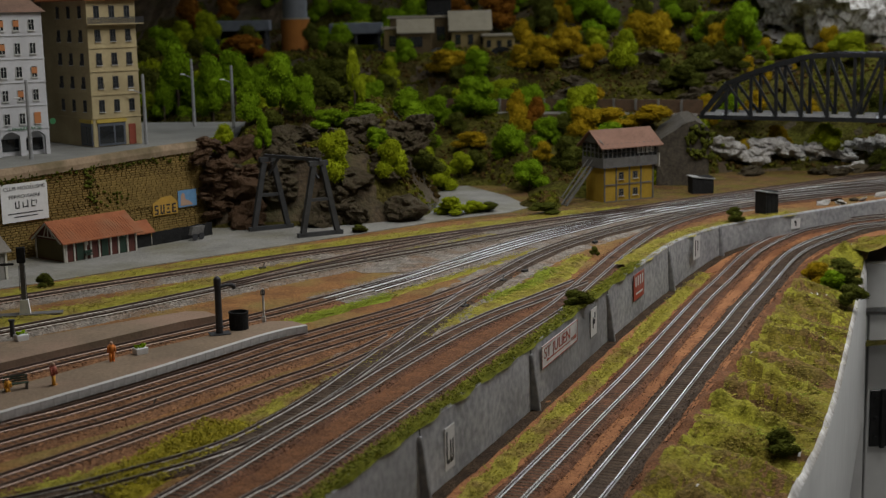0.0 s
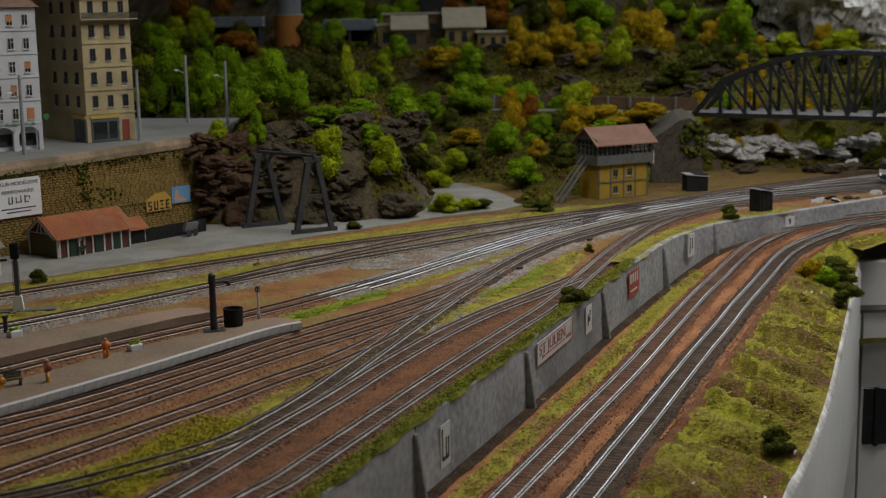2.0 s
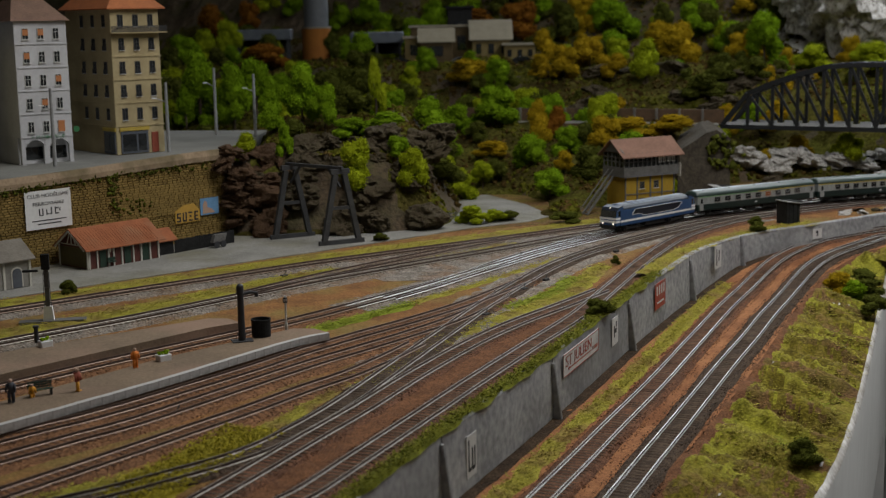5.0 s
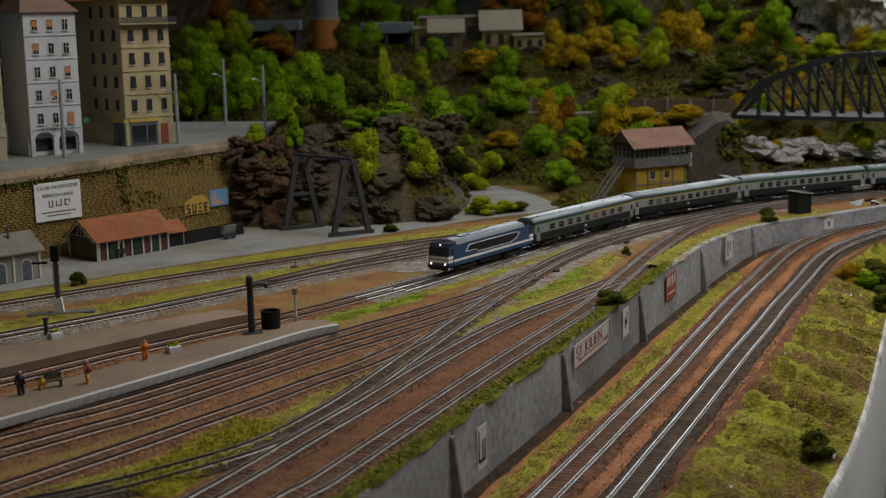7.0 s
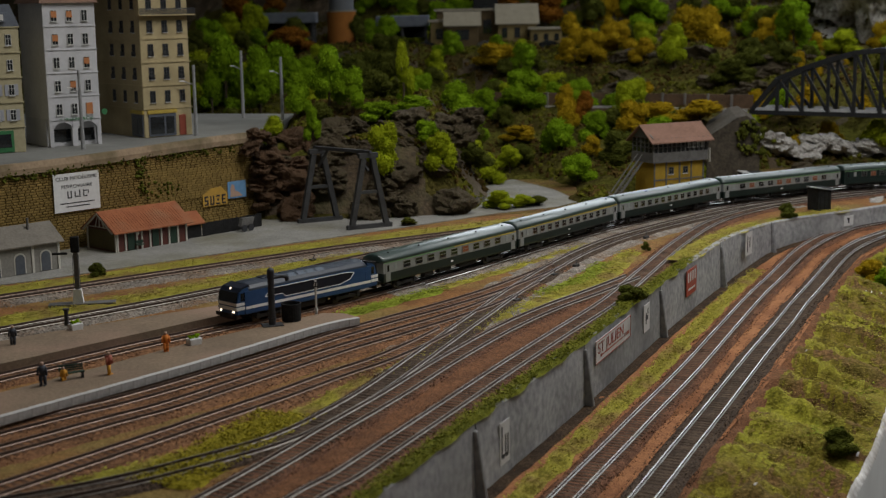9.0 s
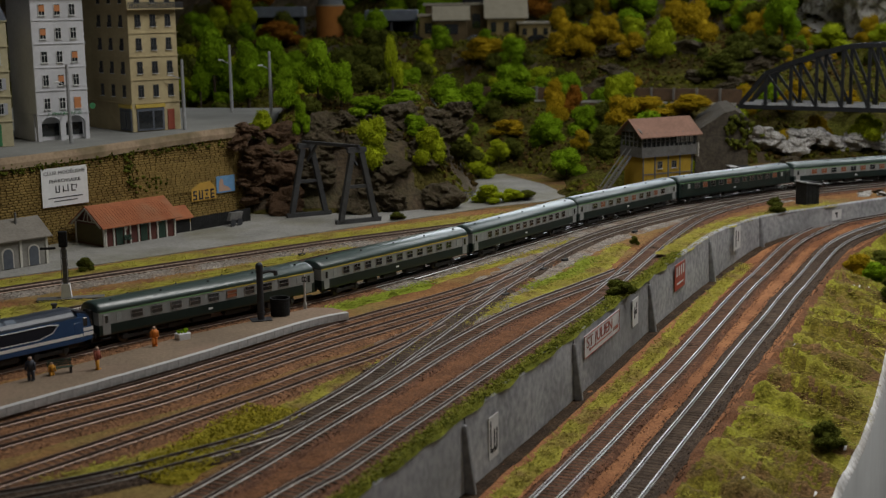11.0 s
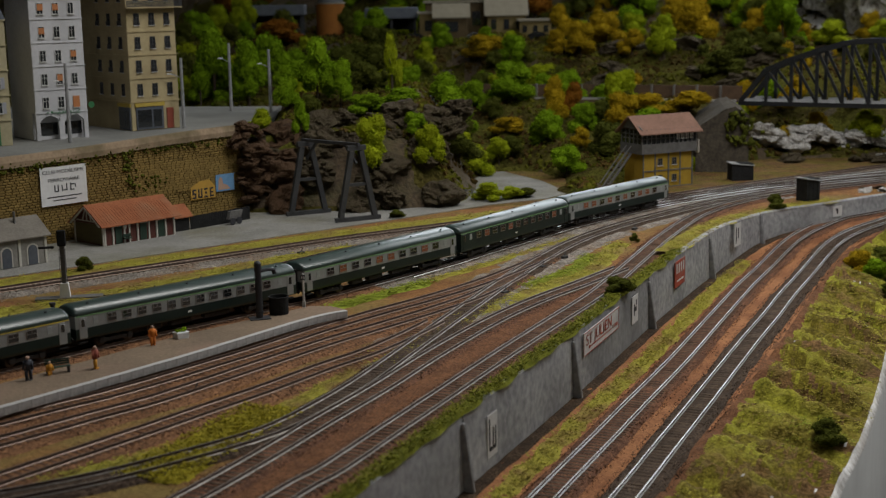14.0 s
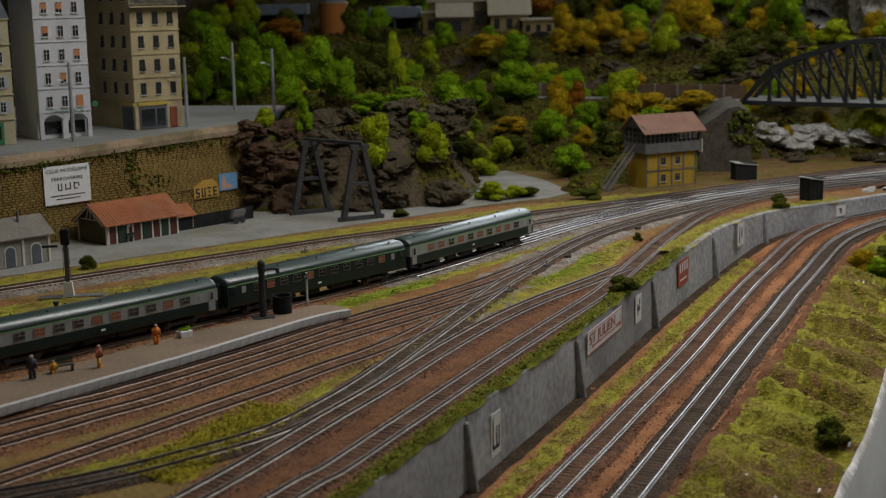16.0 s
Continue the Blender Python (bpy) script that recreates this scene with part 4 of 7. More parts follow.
GREEN_PAINT = mat("green_paint", (0.04, 0.19, 0.07), (0.03, 0.14, 0.05), 80, 0.55)
SHUTTER = mat("grey_blue_shutter", (0.36, 0.37, 0.41), (0.3, 0.31, 0.35), 80, 0.7)


def window_kit(w, h, frame_mat, bars=True):
    bm = bmesh.new()
    for dx in (-w / 2, w / 2):
        box(bm, 0.0007, 0.0012, h, pose(dx, 0, 0))
    for dz in (0, h - 0.0006):
        box(bm, w, 0.0012, 0.0006, pose(0, 0, dz))
    if bars:
        box(bm, 0.0005, 0.001, h, pose(0, 0, 0))
        box(bm, w, 0.001, 0.0005, pose(0, 0, h * 0.62))
    f = mesh_of("window", bm, frame_mat)
    bm = bmesh.new()
    box(bm, w, 0.0005, h)
    p = mesh_of("pane", bm, PANE)
    bm = bmesh.new()
    box(bm, w + 0.0024, 0.0022, 0.0008, pose(0, -0.0005, -0.0009))
    s = mesh_of("sill", bm, WHITE_FRAME)
    return f, p, s


def put_window(house, kit, m):
    f = piece("window", kit[0], house, m)
    piece("pane", kit[1], f, pose(0, 0.0002, 0))
    piece("sill", kit[2], f, Matrix())
    return f


def bars_of(parent, m, w, h, rows, material, name="lettering"):
    """Plain bars in place of small writing."""
    bm = bmesh.new()
    for x, z, l, t in rows:
        box(bm, l * w, 0.0004, t * h, m @ pose(x * w, -0.0004, z * h))
    tagged(part(name, bm, material, parent), kind="")


def text_on(parent, words, m, height, material, width=None):
    cu = bpy.data.curves.new("lettering", "FONT")
    cu.body, cu.size, cu.extrude, cu.align_x = words, height, 0.0001, "CENTER"
    cu.materials.append(material)
    ob = new("lettering", cu)
    ob.parent = parent
    ob.matrix_basis = m @ pose(0, 0, 0, 90)
    if width:
        bpy.context.view_layer.update()
        ob.scale.x = width / max(ob.dimensions.x, 1e-6)
    return ob


def corner_house():
    W_, D_, H0, ST = 0.081, 0.15, 0.0435, 0.0350
    H_ = H0 + 5 * ST
    c = thing("corner_house", "cream corner town house with shops and orange tiled roof", "house", pose(-0.475, 2.062, 0.1125, 0, 0, 40))
    bm = bmesh.new()
    box(bm, W_, D_, H_, pose(W_ / 2, D_ / 2, 0), 0.0006)
    part("wall", bm, CREAM, c)
    for k in range(5):
        bm = bmesh.new()
        prism(bm, [(-0.0014, 0), (W_ + 0.0014, 0), (W_ + 0.0014, 0.0014), (-0.0014, 0.0014)], D_ + 0.001, pose(0, -0.0014, H0 + k * ST - 0.001))
        part("string_course", bm, CREAM, c)
    kit = window_kit(0.0082, 0.0180, DARK_FRAME)
    bm = bmesh.new()
    box(bm, 0.0098, 0.0003, 0.0004, pose(0, -0.002, 0.0066))
    box(bm, 0.0098, 0.0003, 0.0004, pose(0, -0.002, 0.0))
    for i in range(9):
        box(bm, 0.0005, 0.0004, 0.0066, pose(-0.0047 + i * 0.00117, -0.002, 0))
    rail = mesh_of("railing", bm, IRON)
    for k in range(5):
        z = H0 + k * ST + 0.009
        for i in range(3):
            w = put_window(c, kit, pose(W_ * (0.2 + 0.31 * i), -0.0006, z))
            if 0 < k < 4:
                piece("railing", rail, w, pose(0, 0.0004, 0))
            w = put_window(c, kit, pose(-0.0006, D_ * (0.14 + 0.24 * i), z, 0, 0, -90))
            if 0 < k < 4:
                piece("railing", rail, w, pose(0, 0.0004, 0))
    bm = bmesh.new()
    box(bm, W_ + 0.012, 0.011, 0.0018, pose(W_ / 2 + 0.002, -0.0055, H0 + 4 * ST - 0.001))
    b = part("balcony", bm, CREAM, c, "long balcony with dark iron railing")
    bm = bmesh.new()
    for z in (0.0, 0.0085):
        box(bm, W_ + 0.012, 0.0005, 0.0006, pose(W_ / 2 + 0.002, -0.0105, H0 + 4 * ST + 0.001 + z))
    for i in range(56):
        box(bm, 0.0009, 0.0005, 0.0085, pose(-0.0035 + i * (W_ + 0.011) / 55, -0.0105, H0 + 4 * ST + 0.001))
    part("railing", bm, IRON, b)
    bm = bmesh.new()
    o = 0.008
    lo = [bm.verts.new(v) for v in ((-o, -o, H_), (W_ + o, -o, H_), (W_ + o, D_ + o, H_), (-o, D_ + o, H_))]
    lo2 = [bm.verts.new(v.co + Vector((0, 0, 0.0016))) for v in lo]
    mid = [bm.verts.new(v) for v in ((0.012, 0.012, H_ + 0.022), (W_ - 0.012, 0.012, H_ + 0.022), (W_ - 0.012, D_ - 0.012, H_ + 0.022), (0.012, D_ - 0.012, H_ + 0.022))]
    bm.faces.new(lo)
    bm.faces.new(mid)
    for a, b_ in ((lo, lo2), (lo2, mid)):
        for i in range(4):
            j = (i + 1) % 4
            bm.faces.new((a[i], a[j], b_[j], b_[i]))
    part("roof", bm, ORANGE_TILE, c, "orange tiled hipped roof")
    # shop fronts
    for name, cx, wd, m in (("shop_front", 0.030, 0.046, pose(0, 0, 0)), ("shop_front", -0.02, 0.036, pose(0, 0, 0, 0, 0, -90))):
        bm = bmesh.new()
        box(bm, wd, 0.0022, 0.034, m @ pose(cx, -0.0008, 0.0015), 0.0003)
        s = part(name, bm, SHOP, c, "grey wooden shop front")
        bm = bmesh.new()
        for dx in (-wd * 0.2, wd * 0.27):
            box(bm, wd * (0.5 if dx < 0 else 0.3), 0.0006, 0.026, m @ pose(cx + dx, -0.0021, 0.005))
        part("shop_window", bm, PANE, s)
        bm = bmesh.new()
        box(bm, wd + 0.004, 0.0030, 0.0055, m @ pose(cx, -0.0014, 0.0358), 0.0003)
        part("fascia", bm, YELLOW_SIGN, s, "yellow shop fascia")
        bars_of(s, m, 1, 1, [(cx, 0.0375, wd * 0.7, 0.0016)], DARK_FRAME)
    bm = bmesh.new()
    box(bm, 0.0115, 0.0018, 0.031, pose(0.0645, -0.0006, 0.001), 0.0003)
    part("street_door", bm, RED_DOOR, c, "red-brown street door")


def white_house():
    W_, D_, H0, ST = 0.0766, 0.10, 0.038, 0.0330
    H_ = H0 + 5 * ST
    c = thing("white_town_house", "white rendered town house with arcade and orange blinds", "house", pose(-0.583, 1.94, 0.1125, 0, 0, 36))
    bm = bmesh.new()
    box(bm, W_, D_, H_ - H0, pose(W_ / 2, D_ / 2, H0), 0.0006)
    for x, w in ((0.003, 0.006), (W_ * 0.5 - 0.001, 0.008), (W_ - 0.003, 0.006)):
        box(bm, w, 0.006, H0, pose(x, 0.003, 0))
    box(bm, W_, D_ - 0.014, H0, pose(W_ / 2, D_ / 2 + 0.007, 0))
    # arches over the arcade
    for cx in (W_ * 0.265, W_ * 0.735):
        r = 0.0150
        pts = [(r * math.cos(a), 0.021 + 0.0135 * math.sin(a)) for a in [math.pi * k / 12 for k in range(13)]]
        for (x0, z0), (x1, z1) in zip(pts, pts[1:]):
            prism(bm, [(x1, z1), (x0, z0), (x0, H0), (x1, H0)], 0.006, pose(cx, 0, 0))
    part("wall", bm, WHITE_RENDER, c)
    for k in range(5):
        bm = bmesh.new()
        box(bm, W_ + 0.002, 0.0014, 0.001, pose(W_ / 2, -0.0005, H0 + k * ST))
        part("string_course", bm, WHITE_RENDER, c)
    kit = window_kit(0.0086, 0.0160, WHITE_FRAME)
    bm = bmesh.new()
    box(bm, 0.0082, 0.0007, 0.0085, pose(0, -0.0007, 0.0056))
    blind = mesh_of("blind", bm, BLIND)
    bm = bmesh.new()
    box(bm, 0.0098, 0.0007, 0.0165, pose(0, -0.0007, -0.0005))
    long_blind = mesh_of("blind", bm, BLIND)
    low, small = {(4, 0), (3, 0), (2, 2), (1, 1), (4, 1)}, {(0, 2)}
    for k in range(5):
        for i in range(3):
            w = put_window(c, kit, pose(W_ * (0.21 + 0.29 * i), -0.0006, H0 + k * ST + 0.0072))
            if (k, i) in low:
                piece("blind", blind, w, Matrix())
            if (k, i) in small:
                piece("blind", long_blind, w, Matrix())
    bm = bmesh.new()
    box(bm, W_ * 0.86, 0.0005, 0.018, pose(W_ / 2, 0.0135, 0.006))
    part("shop_window", bm, PANE, c)
    text_on(c, "+ PHARMACIE", pose(W_ * 0.52, -0.0022, H0 - 0.0012), 0.0066, GREEN_PAINT, 0.05)
    bm = bmesh.new()
    o = 0.005
    lo = [bm.verts.new(v) for v in ((-o, -o, H_), (W_ + o, -o, H_), (W_ + o, D_ + o, H_), (-o, D_ + o, H_))]
    hi = [bm.verts.new(v) for v in ((0.01, 0.03, H_ + 0.03), (W_ - 0.02, 0.03, H_ + 0.03), (W_ - 0.02, D_ - 0.03, H_ + 0.03), (0.01, D_ - 0.03, H_ + 0.03))]
    bm.faces.new(lo)
    bm.faces.new(hi)
    for i in range(4):
        j = (i + 1) % 4
        bm.faces.new((lo[i], lo[j], hi[j], hi[i]))
    part("roof", bm, BROWN_TILE, c, "brown tiled roof")
    bm = bmesh.new()
    cyl(bm, 0.0045, 0.0045, 0.0015, pose(W_ + 0.006, 0.0, 0.047, 90), 16)
    part("cross_sign", bm, GREEN_PAINT, c, "round green shop sign")


def pale_house():
    W_, D_, H0, ST = 0.073, 0.09, 0.036, 0.0340
    H_ = H0 + 4 * ST
    c = thing("pale_town_house", "pale yellow town house with shutters and slate mansard roof", "house", pose(-0.663, 1.848, 0.1125, 0, 0, 33))
    bm = bmesh.new()
    box(bm, W_, D_, H_, pose(W_ / 2, D_ / 2, 0), 0.0006)
    part("wall", bm, PALE_RENDER, c)
    for k in range(5):
        bm = bmesh.new()
        box(bm, W_ + 0.003, 0.002, 0.0015, pose(W_ / 2, -0.0008, H0 + k * ST - 0.0015))
        part("string_course", bm, PALE_RENDER, c)
    kit = window_kit(0.0075, 0.0150, WHITE_FRAME)
    bm = bmesh.new()
    box(bm, 0.0048, 0.0008, 0.0152)
    sh = mesh_of("shutter", bm, SHUTTER)
    for k in range(4):
        for i in range(3):
            w = put_window(c, kit, pose(W_ * (0.2 + 0.3 * i), -0.0006, H0 + k * ST + 0.0085))
            if k < 2:
                for sx in (-1, 1):
                    piece("shutter", sh, w, pose(sx * 0.0068, 0, 0))
    bm = bmesh.new()
    box(bm, 0.030, 0.0022, 0.030, pose(0.042, -0.0008, 0.001), 0.0004)
    s = part("shop_front", bm, GREEN_PAINT, c, "green wooden shop front")
    bm = bmesh.new()
    box(bm, 0.022, 0.0006, 0.018, pose(0.042, -0.0021, 0.008))
    part("shop_window", bm, PANE, s)
    bm = bmesh.new()
    prism(bm, [(-0.002, H_), (W_ + 0.002, H_), (W_ - 0.010, H_ + 0.03), (0.010, H_ + 0.03)], D_)
    part("roof", bm, SLATE, c, "blue slate mansard roof")
    bm = bmesh.new()
    box(bm, 0.011, 0.008, 0.013, pose(W_ * 0.68, -0.0005, H_ + 0.006), 0.0004)
    d = part("dormer", bm, SLATE, c)
    bm = bmesh.new()
    box(bm, 0.006, 0.0006, 0.008, pose(W_ * 0.68, -0.0047, H_ + 0.0085))
    part("dormer_window", bm, WHITE_FRAME, d)


corner_house()
white_house()
pale_house()


# ---- adverts ----
SIGN_WHITE = mat("sign_white", (0.76, 0.76, 0.76), (0.66, 0.66, 0.66), 30, 0.7)
SIGN_BLACK = mat("sign_black", (0.03, 0.03, 0.035), (0.02, 0.02, 0.022), 60, 0.7)
SIGN_ORANGE = mat("sign_orange", (0.55, 0.32, 0.05), (0.45, 0.26, 0.045), 60, 0.7)
SIGN_BLUE = mat("sign_sky_blue", (0.16, 0.33, 0.55), (0.12, 0.26, 0.45), 60, 0.7)
SIGN_RED = mat("sign_red", (0.42, 0.07, 0.03), (0.32, 0.055, 0.03), 90, 0.8, third=(0.3, 0.2, 0.17), mix3=0.6)
SIGN_SKIN = mat("sign_tan", (0.5, 0.33, 0.24), (0.42, 0.27, 0.2), 60, 0.7)
FADED = mat("faded_white_paint", (0.72, 0.71, 0.70), (0.58, 0.57, 0.57), 60, 0.85, third=(0.38, 0.37, 0.37), mix3=0.66)


def club_banner():
    b = thing("club_banner", "white paper banner with black club lettering on the stone wall", "banner", on_wall(0.0315, 0.0448, 0.0038))
    bm = bmesh.new()
    box(bm, 0.0695, 0.0006, 0.0505)
    part("sheet", bm, SIGN_WHITE, b)
    text_on(b, "CLUB MODELISME", pose(0, -0.0006, 0.0418), 0.0066, SIGN_BLACK, 0.062)
    text_on(b, "FERROVIAIRE", pose(0, -0.0006, 0.0310), 0.0066, SIGN_BLACK, 0.047)
    bars_of(b, pose(0, 0, 0), 1, 1, [(-0.014, 0.0180, 0.0016, 0.009), (-0.009, 0.0180, 0.0016, 0.009), (-0.0115, 0.0175, 0.006, 0.0014), (-0.003, 0.0178, 0.0015, 0.008), (0.0005, 0.0185, 0.0045, 0.0014), (0.004, 0.018, 0.0016, 0.0095), (0.010, 0.018, 0.0016, 0.0095), (0.013, 0.025, 0.005, 0.0014), (0.013, 0.018, 0.005, 0.0014), (0.017, 0.0215, 0.0014, 0.005)], SIGN_BLACK)
    bars_of(b, pose(0, 0, 0), 1, 1, [(0, 0.0105, 0.052, 0.0013), (0, 0.0060, 0.036, 0.0013)], SIGN_BLACK)


def drink_advert():
    b = thing("drink_advert", "orange and cream painted advert on the stone wall", "sign", on_wall(0.2600, 0.0242, 0.0032))
    bm = bmesh.new()
    prism(bm, [(-0.0222, 0.0), (0.0222, 0.0), (0.0222, 0.016), (0.012, 0.0262), (-0.006, 0.0255), (-0.0222, 0.0175)], 0.0006, pose(0, -0.0003, 0))
    part("panel", bm, SIGN_ORANGE, b)
    bars_of(b, pose(0, 0, 0), 1, 1, [(-0.0160, 0.0015, 0.0068, 0.0024), (-0.0160, 0.0070, 0.0068, 0.0024), (-0.0160, 0.0125, 0.0068, 0.0024), (-0.0182, 0.0085, 0.0024, 0.005), (-0.0138, 0.003, 0.0024, 0.005), (-0.0080, 0.0015, 0.0024, 0.0135), (-0.0030, 0.0015, 0.0024, 0.0135), (-0.0055, 0.0015, 0.0068, 0.0024), (0.0050, 0.0015, 0.0070, 0.0024), (0.0050, 0.0125, 0.0070, 0.0024), (0.0050, 0.0068, 0.0030, 0.0030), (0.0130, 0.0015, 0.0024, 0.0135), (0.0155, 0.0015, 0.0068, 0.0024), (0.0155, 0.0070, 0.0055, 0.0022), (0.0155, 0.0125, 0.0068, 0.0024)], SIGN_BLACK)
    p = thing("wall_poster", "blue and tan poster pasted on the stone wall", "poster", on_wall(0.3005, 0.0310, 0.0034))
    bm = bmesh.new()
    box(bm, 0.034, 0.0006, 0.0245)
    part("sheet", bm, SIGN_BLUE, p)
    bm = bmesh.new()
    prism(bm, [(-0.013, 0.002), (0.010, 0.002), (0.004, 0.008), (-0.004, 0.011), (-0.005, 0.019), (-0.009, 0.021), (-0.012, 0.016)], 0.0004, pose(0, -0.0006, 0))
    part("printed_shape", bm, SIGN_SKIN, p)


club_banner()
drink_advert()


def wall_sign(name, label, a, b, z0, z1, material, border=None):
    """A painted sign on the concrete wall between two plan points."""
    a, b = Vector((*a, 0)), Vector((*b, 0))
    d = (b - a)
    turn = math.atan2(d.y, d.x)
    c = (a + b) / 2
    n = Vector((d.y, -d.x, 0)).normalized()
    s = thing(name, label, "sign", Matrix.Translation((c.x + n.x * 0.0019, c.y + n.y * 0.0019, z0)) @ Matrix.Rotation(turn, 4, "Z"))
    bm = bmesh.new()
    box(bm, d.length, 0.0008, z1 - z0)
    part("panel", bm, material, s)
    if border:
        bm = bmesh.new()
        w, h = d.length, z1 - z0
        for z in (0, h - 0.001):
            box(bm, w, 0.0003, 0.0007, pose(0, -0.0005, z))
        for x in (-w / 2, w / 2):
            box(bm, 0.0009, 0.0003, h, pose(x, -0.0005, 0))
        part("border", bm, border, s)
    return s, d.length, z1 - z0


s, w, h = wall_sign("biscuit_advert", "faded white painted advert with dark letters on concrete", (0.0212, 1.0066), (0.0292, 1.0247), -0.0460, -0.0118, FADED)
bars_of(s, Matrix(), 1, 1, [(-0.0062, 0.006, 0.0022, 0.025), (-0.0035, 0.005, 0.0055, 0.0032), (0.0012, 0.006, 0.0022, 0.017), (0.0035, 0.005, 0.005, 0.003), (0.0062, 0.006, 0.0022, 0.017)], SIGN_BLACK)
s, w, h = wall_sign("place_sign", "faded white sign with red lettering and arrow on concrete", (0.1170, 1.2228), (0.1630, 1.3325), -0.0248, -0.0030, FADED, SIGN_RED)
text_on(s, "ST JULIEN", pose(-0.010, -0.0008, 0.0086), 0.0150, SIGN_RED, 0.086)
bars_of(s, Matrix(), 1, 1, [(-0.005, 0.0050, 0.078, 0.0011), (-0.042, 0.0042, 0.004, 0.0028), (0.046, 0.0045, 0.018, 0.0036)], SIGN_RED)
s, w, h = wall_sign("narrow_poster", "narrow faded white poster with black figure shape", (0.1835, 1.382), (0.1925, 1.4035), -0.0345, -0.0055, FADED)
bars_of(s, Matrix(), 1, 1, [(0.0, 0.012, 0.010, 0.005), (-0.003, 0.008, 0.003, 0.012), (0.004, 0.018, 0.003, 0.006)], SIGN_BLACK)
s, w, h = wall_sign("red_advert", "flaking red painted advert on the concrete wall", (0.2555, 1.5465), (0.2745, 1.5885), -0.0330, -0.0027, SIGN_RED)
bars_of(s, Matrix(), 1, 1, [(-0.015, 0.016, 0.005, 0.011), (-0.005, 0.016, 0.005, 0.011), (0.005, 0.016, 0.005, 0.011), (0.015, 0.016, 0.005, 0.011), (0.0, 0.006, 0.03, 0.002)], FADED)
s, w, h = wall_sign("far_advert", "faded narrow white advert with dark strokes", (0.3755, 1.7897), (0.3892, 1.8131), -0.0315, -0.001, FADED)
bars_of(s, Matrix(), 1, 1, [(-0.006, 0.004, 0.003, 0.022), (0.003, 0.010, 0.003, 0.014)], SIGN_BLACK)
s, w, h = wall_sign("number_board", "small white board with a dark stroke", (0.5640, 1.9930), (0.5810, 2.0047), -0.0268, -0.0115, SIGN_WHITE)
bars_of(s, Matrix(), 1, 1, [(0.0, 0.004, 0.003, 0.008), (-0.002, 0.009, 0.003, 0.003)], SIGN_BLACK)


# ---- trees and bushes ----
LEAF = {
    "green": mat("green_foam_foliage", (0.20, 0.32, 0.012), (0.10, 0.17, 0.008), 60, 0.95, island=0.3, spec=0.0),
    "lime": mat("lime_foam_foliage", (0.31, 0.36, 0.014), (0.17, 0.21, 0.010), 60, 0.95, island=0.3, spec=0.0),
    "gold": mat("golden_foam_foliage", (0.40, 0.265, 0.012), (0.22, 0.15, 0.010), 60, 0.95, island=0.3, spec=0.0),
    "rust": mat("russet_foam_foliage", (0.26, 0.105, 0.014), (0.13, 0.055, 0.010), 60, 0.95, island=0.3, spec=0.0),
    "dark": mat("dark_green_foliage", (0.10, 0.11, 0.018), (0.045, 0.052, 0.010), 60, 0.95, island=0.35, spec=0.0),
}
BARK = mat("grey_brown_bark", (0.10, 0.075, 0.05), (0.06, 0.045, 0.03), 120, 0.9, bump=0.0004)


def clump(bm, c, r, sub=1):
    v = bmesh.ops.create_icosphere(bm, subdivisions=sub, radius=r, matrix=Matrix.Translation(c) @ Euler([random.uniform(0, 6) for _ in range(3)]).to_matrix().to_4x4() @ Matrix.Diagonal((random.uniform(0.8, 1.25), random.uniform(0.8, 1.25), random.uniform(0.65, 1.0), 1)))["verts"]
    for k in v:
        d = (k.co - Vector(c))
        k.co += d * random.uniform(-0.28, 0.28)


def ball(sub):
    bm = bmesh.new()
    bmesh.ops.create_icosphere(bm, subdivisions=sub, radius=1)
    v = np.array([tuple(k.co) for k in bm.verts])
    f = np.array([[k.index for k in g.verts] for g in bm.faces])
    bm.free()
    return v, f


CORE = ball(2)
GRIT_V = np.array([(1, 0, 0), (-1, 0, 0), (0, 1, 0), (0, -1, 0), (0, 0, 1), (0, 0, -1)], float)
GRIT_F = np.array([(0, 2, 4), (2, 1, 4), (1, 3, 4), (3, 0, 4), (2, 0, 5), (1, 2, 5), (3, 1, 5), (0, 3, 5)])
FLAKE_V = np.array([(1, 0, -0.4), (-0.5, 0.87, -0.4), (-0.5, -0.87, -0.4), (0, 0, 0.9)], float)
FLAKE_F = np.array([(0, 1, 3), (1, 2, 3), (2, 0, 3), (0, 2, 1)])


def grains(centres, radii, rng, v=GRIT_V, f=GRIT_F, squash=0.35):
    """Many small irregular grains: their vertices and faces."""
    n = len(centres)
    turn = np.linalg.qr(rng.normal(0, 1, (n, 3, 3)))[0]
    body = v[None] * rng.uniform(1 - squash, 1 + squash, (n, len(v), 1)) * radii[:, None, None]
    verts = np.einsum("nij,nkj->nki", turn, body) + centres[:, None, :]
    faces = f[None] + (np.arange(n) * len(v))[:, None, None]
    return verts.reshape(-1, 3), faces.reshape(-1, 3)


def from_arrays(name, chunks, material):
    """One mesh out of several (vertices, triangles)."""
    at, vs, fs = 0, [], []
    for v, f in chunks:
        vs.append(v)
        fs.append(f + at)
        at += len(v)
    v, f = np.concatenate(vs), np.concatenate(fs)
    me = bpy.data.meshes.new(name)
    me.from_pydata(v.tolist(), [], f.tolist())
    me.materials.append(material)
    return me


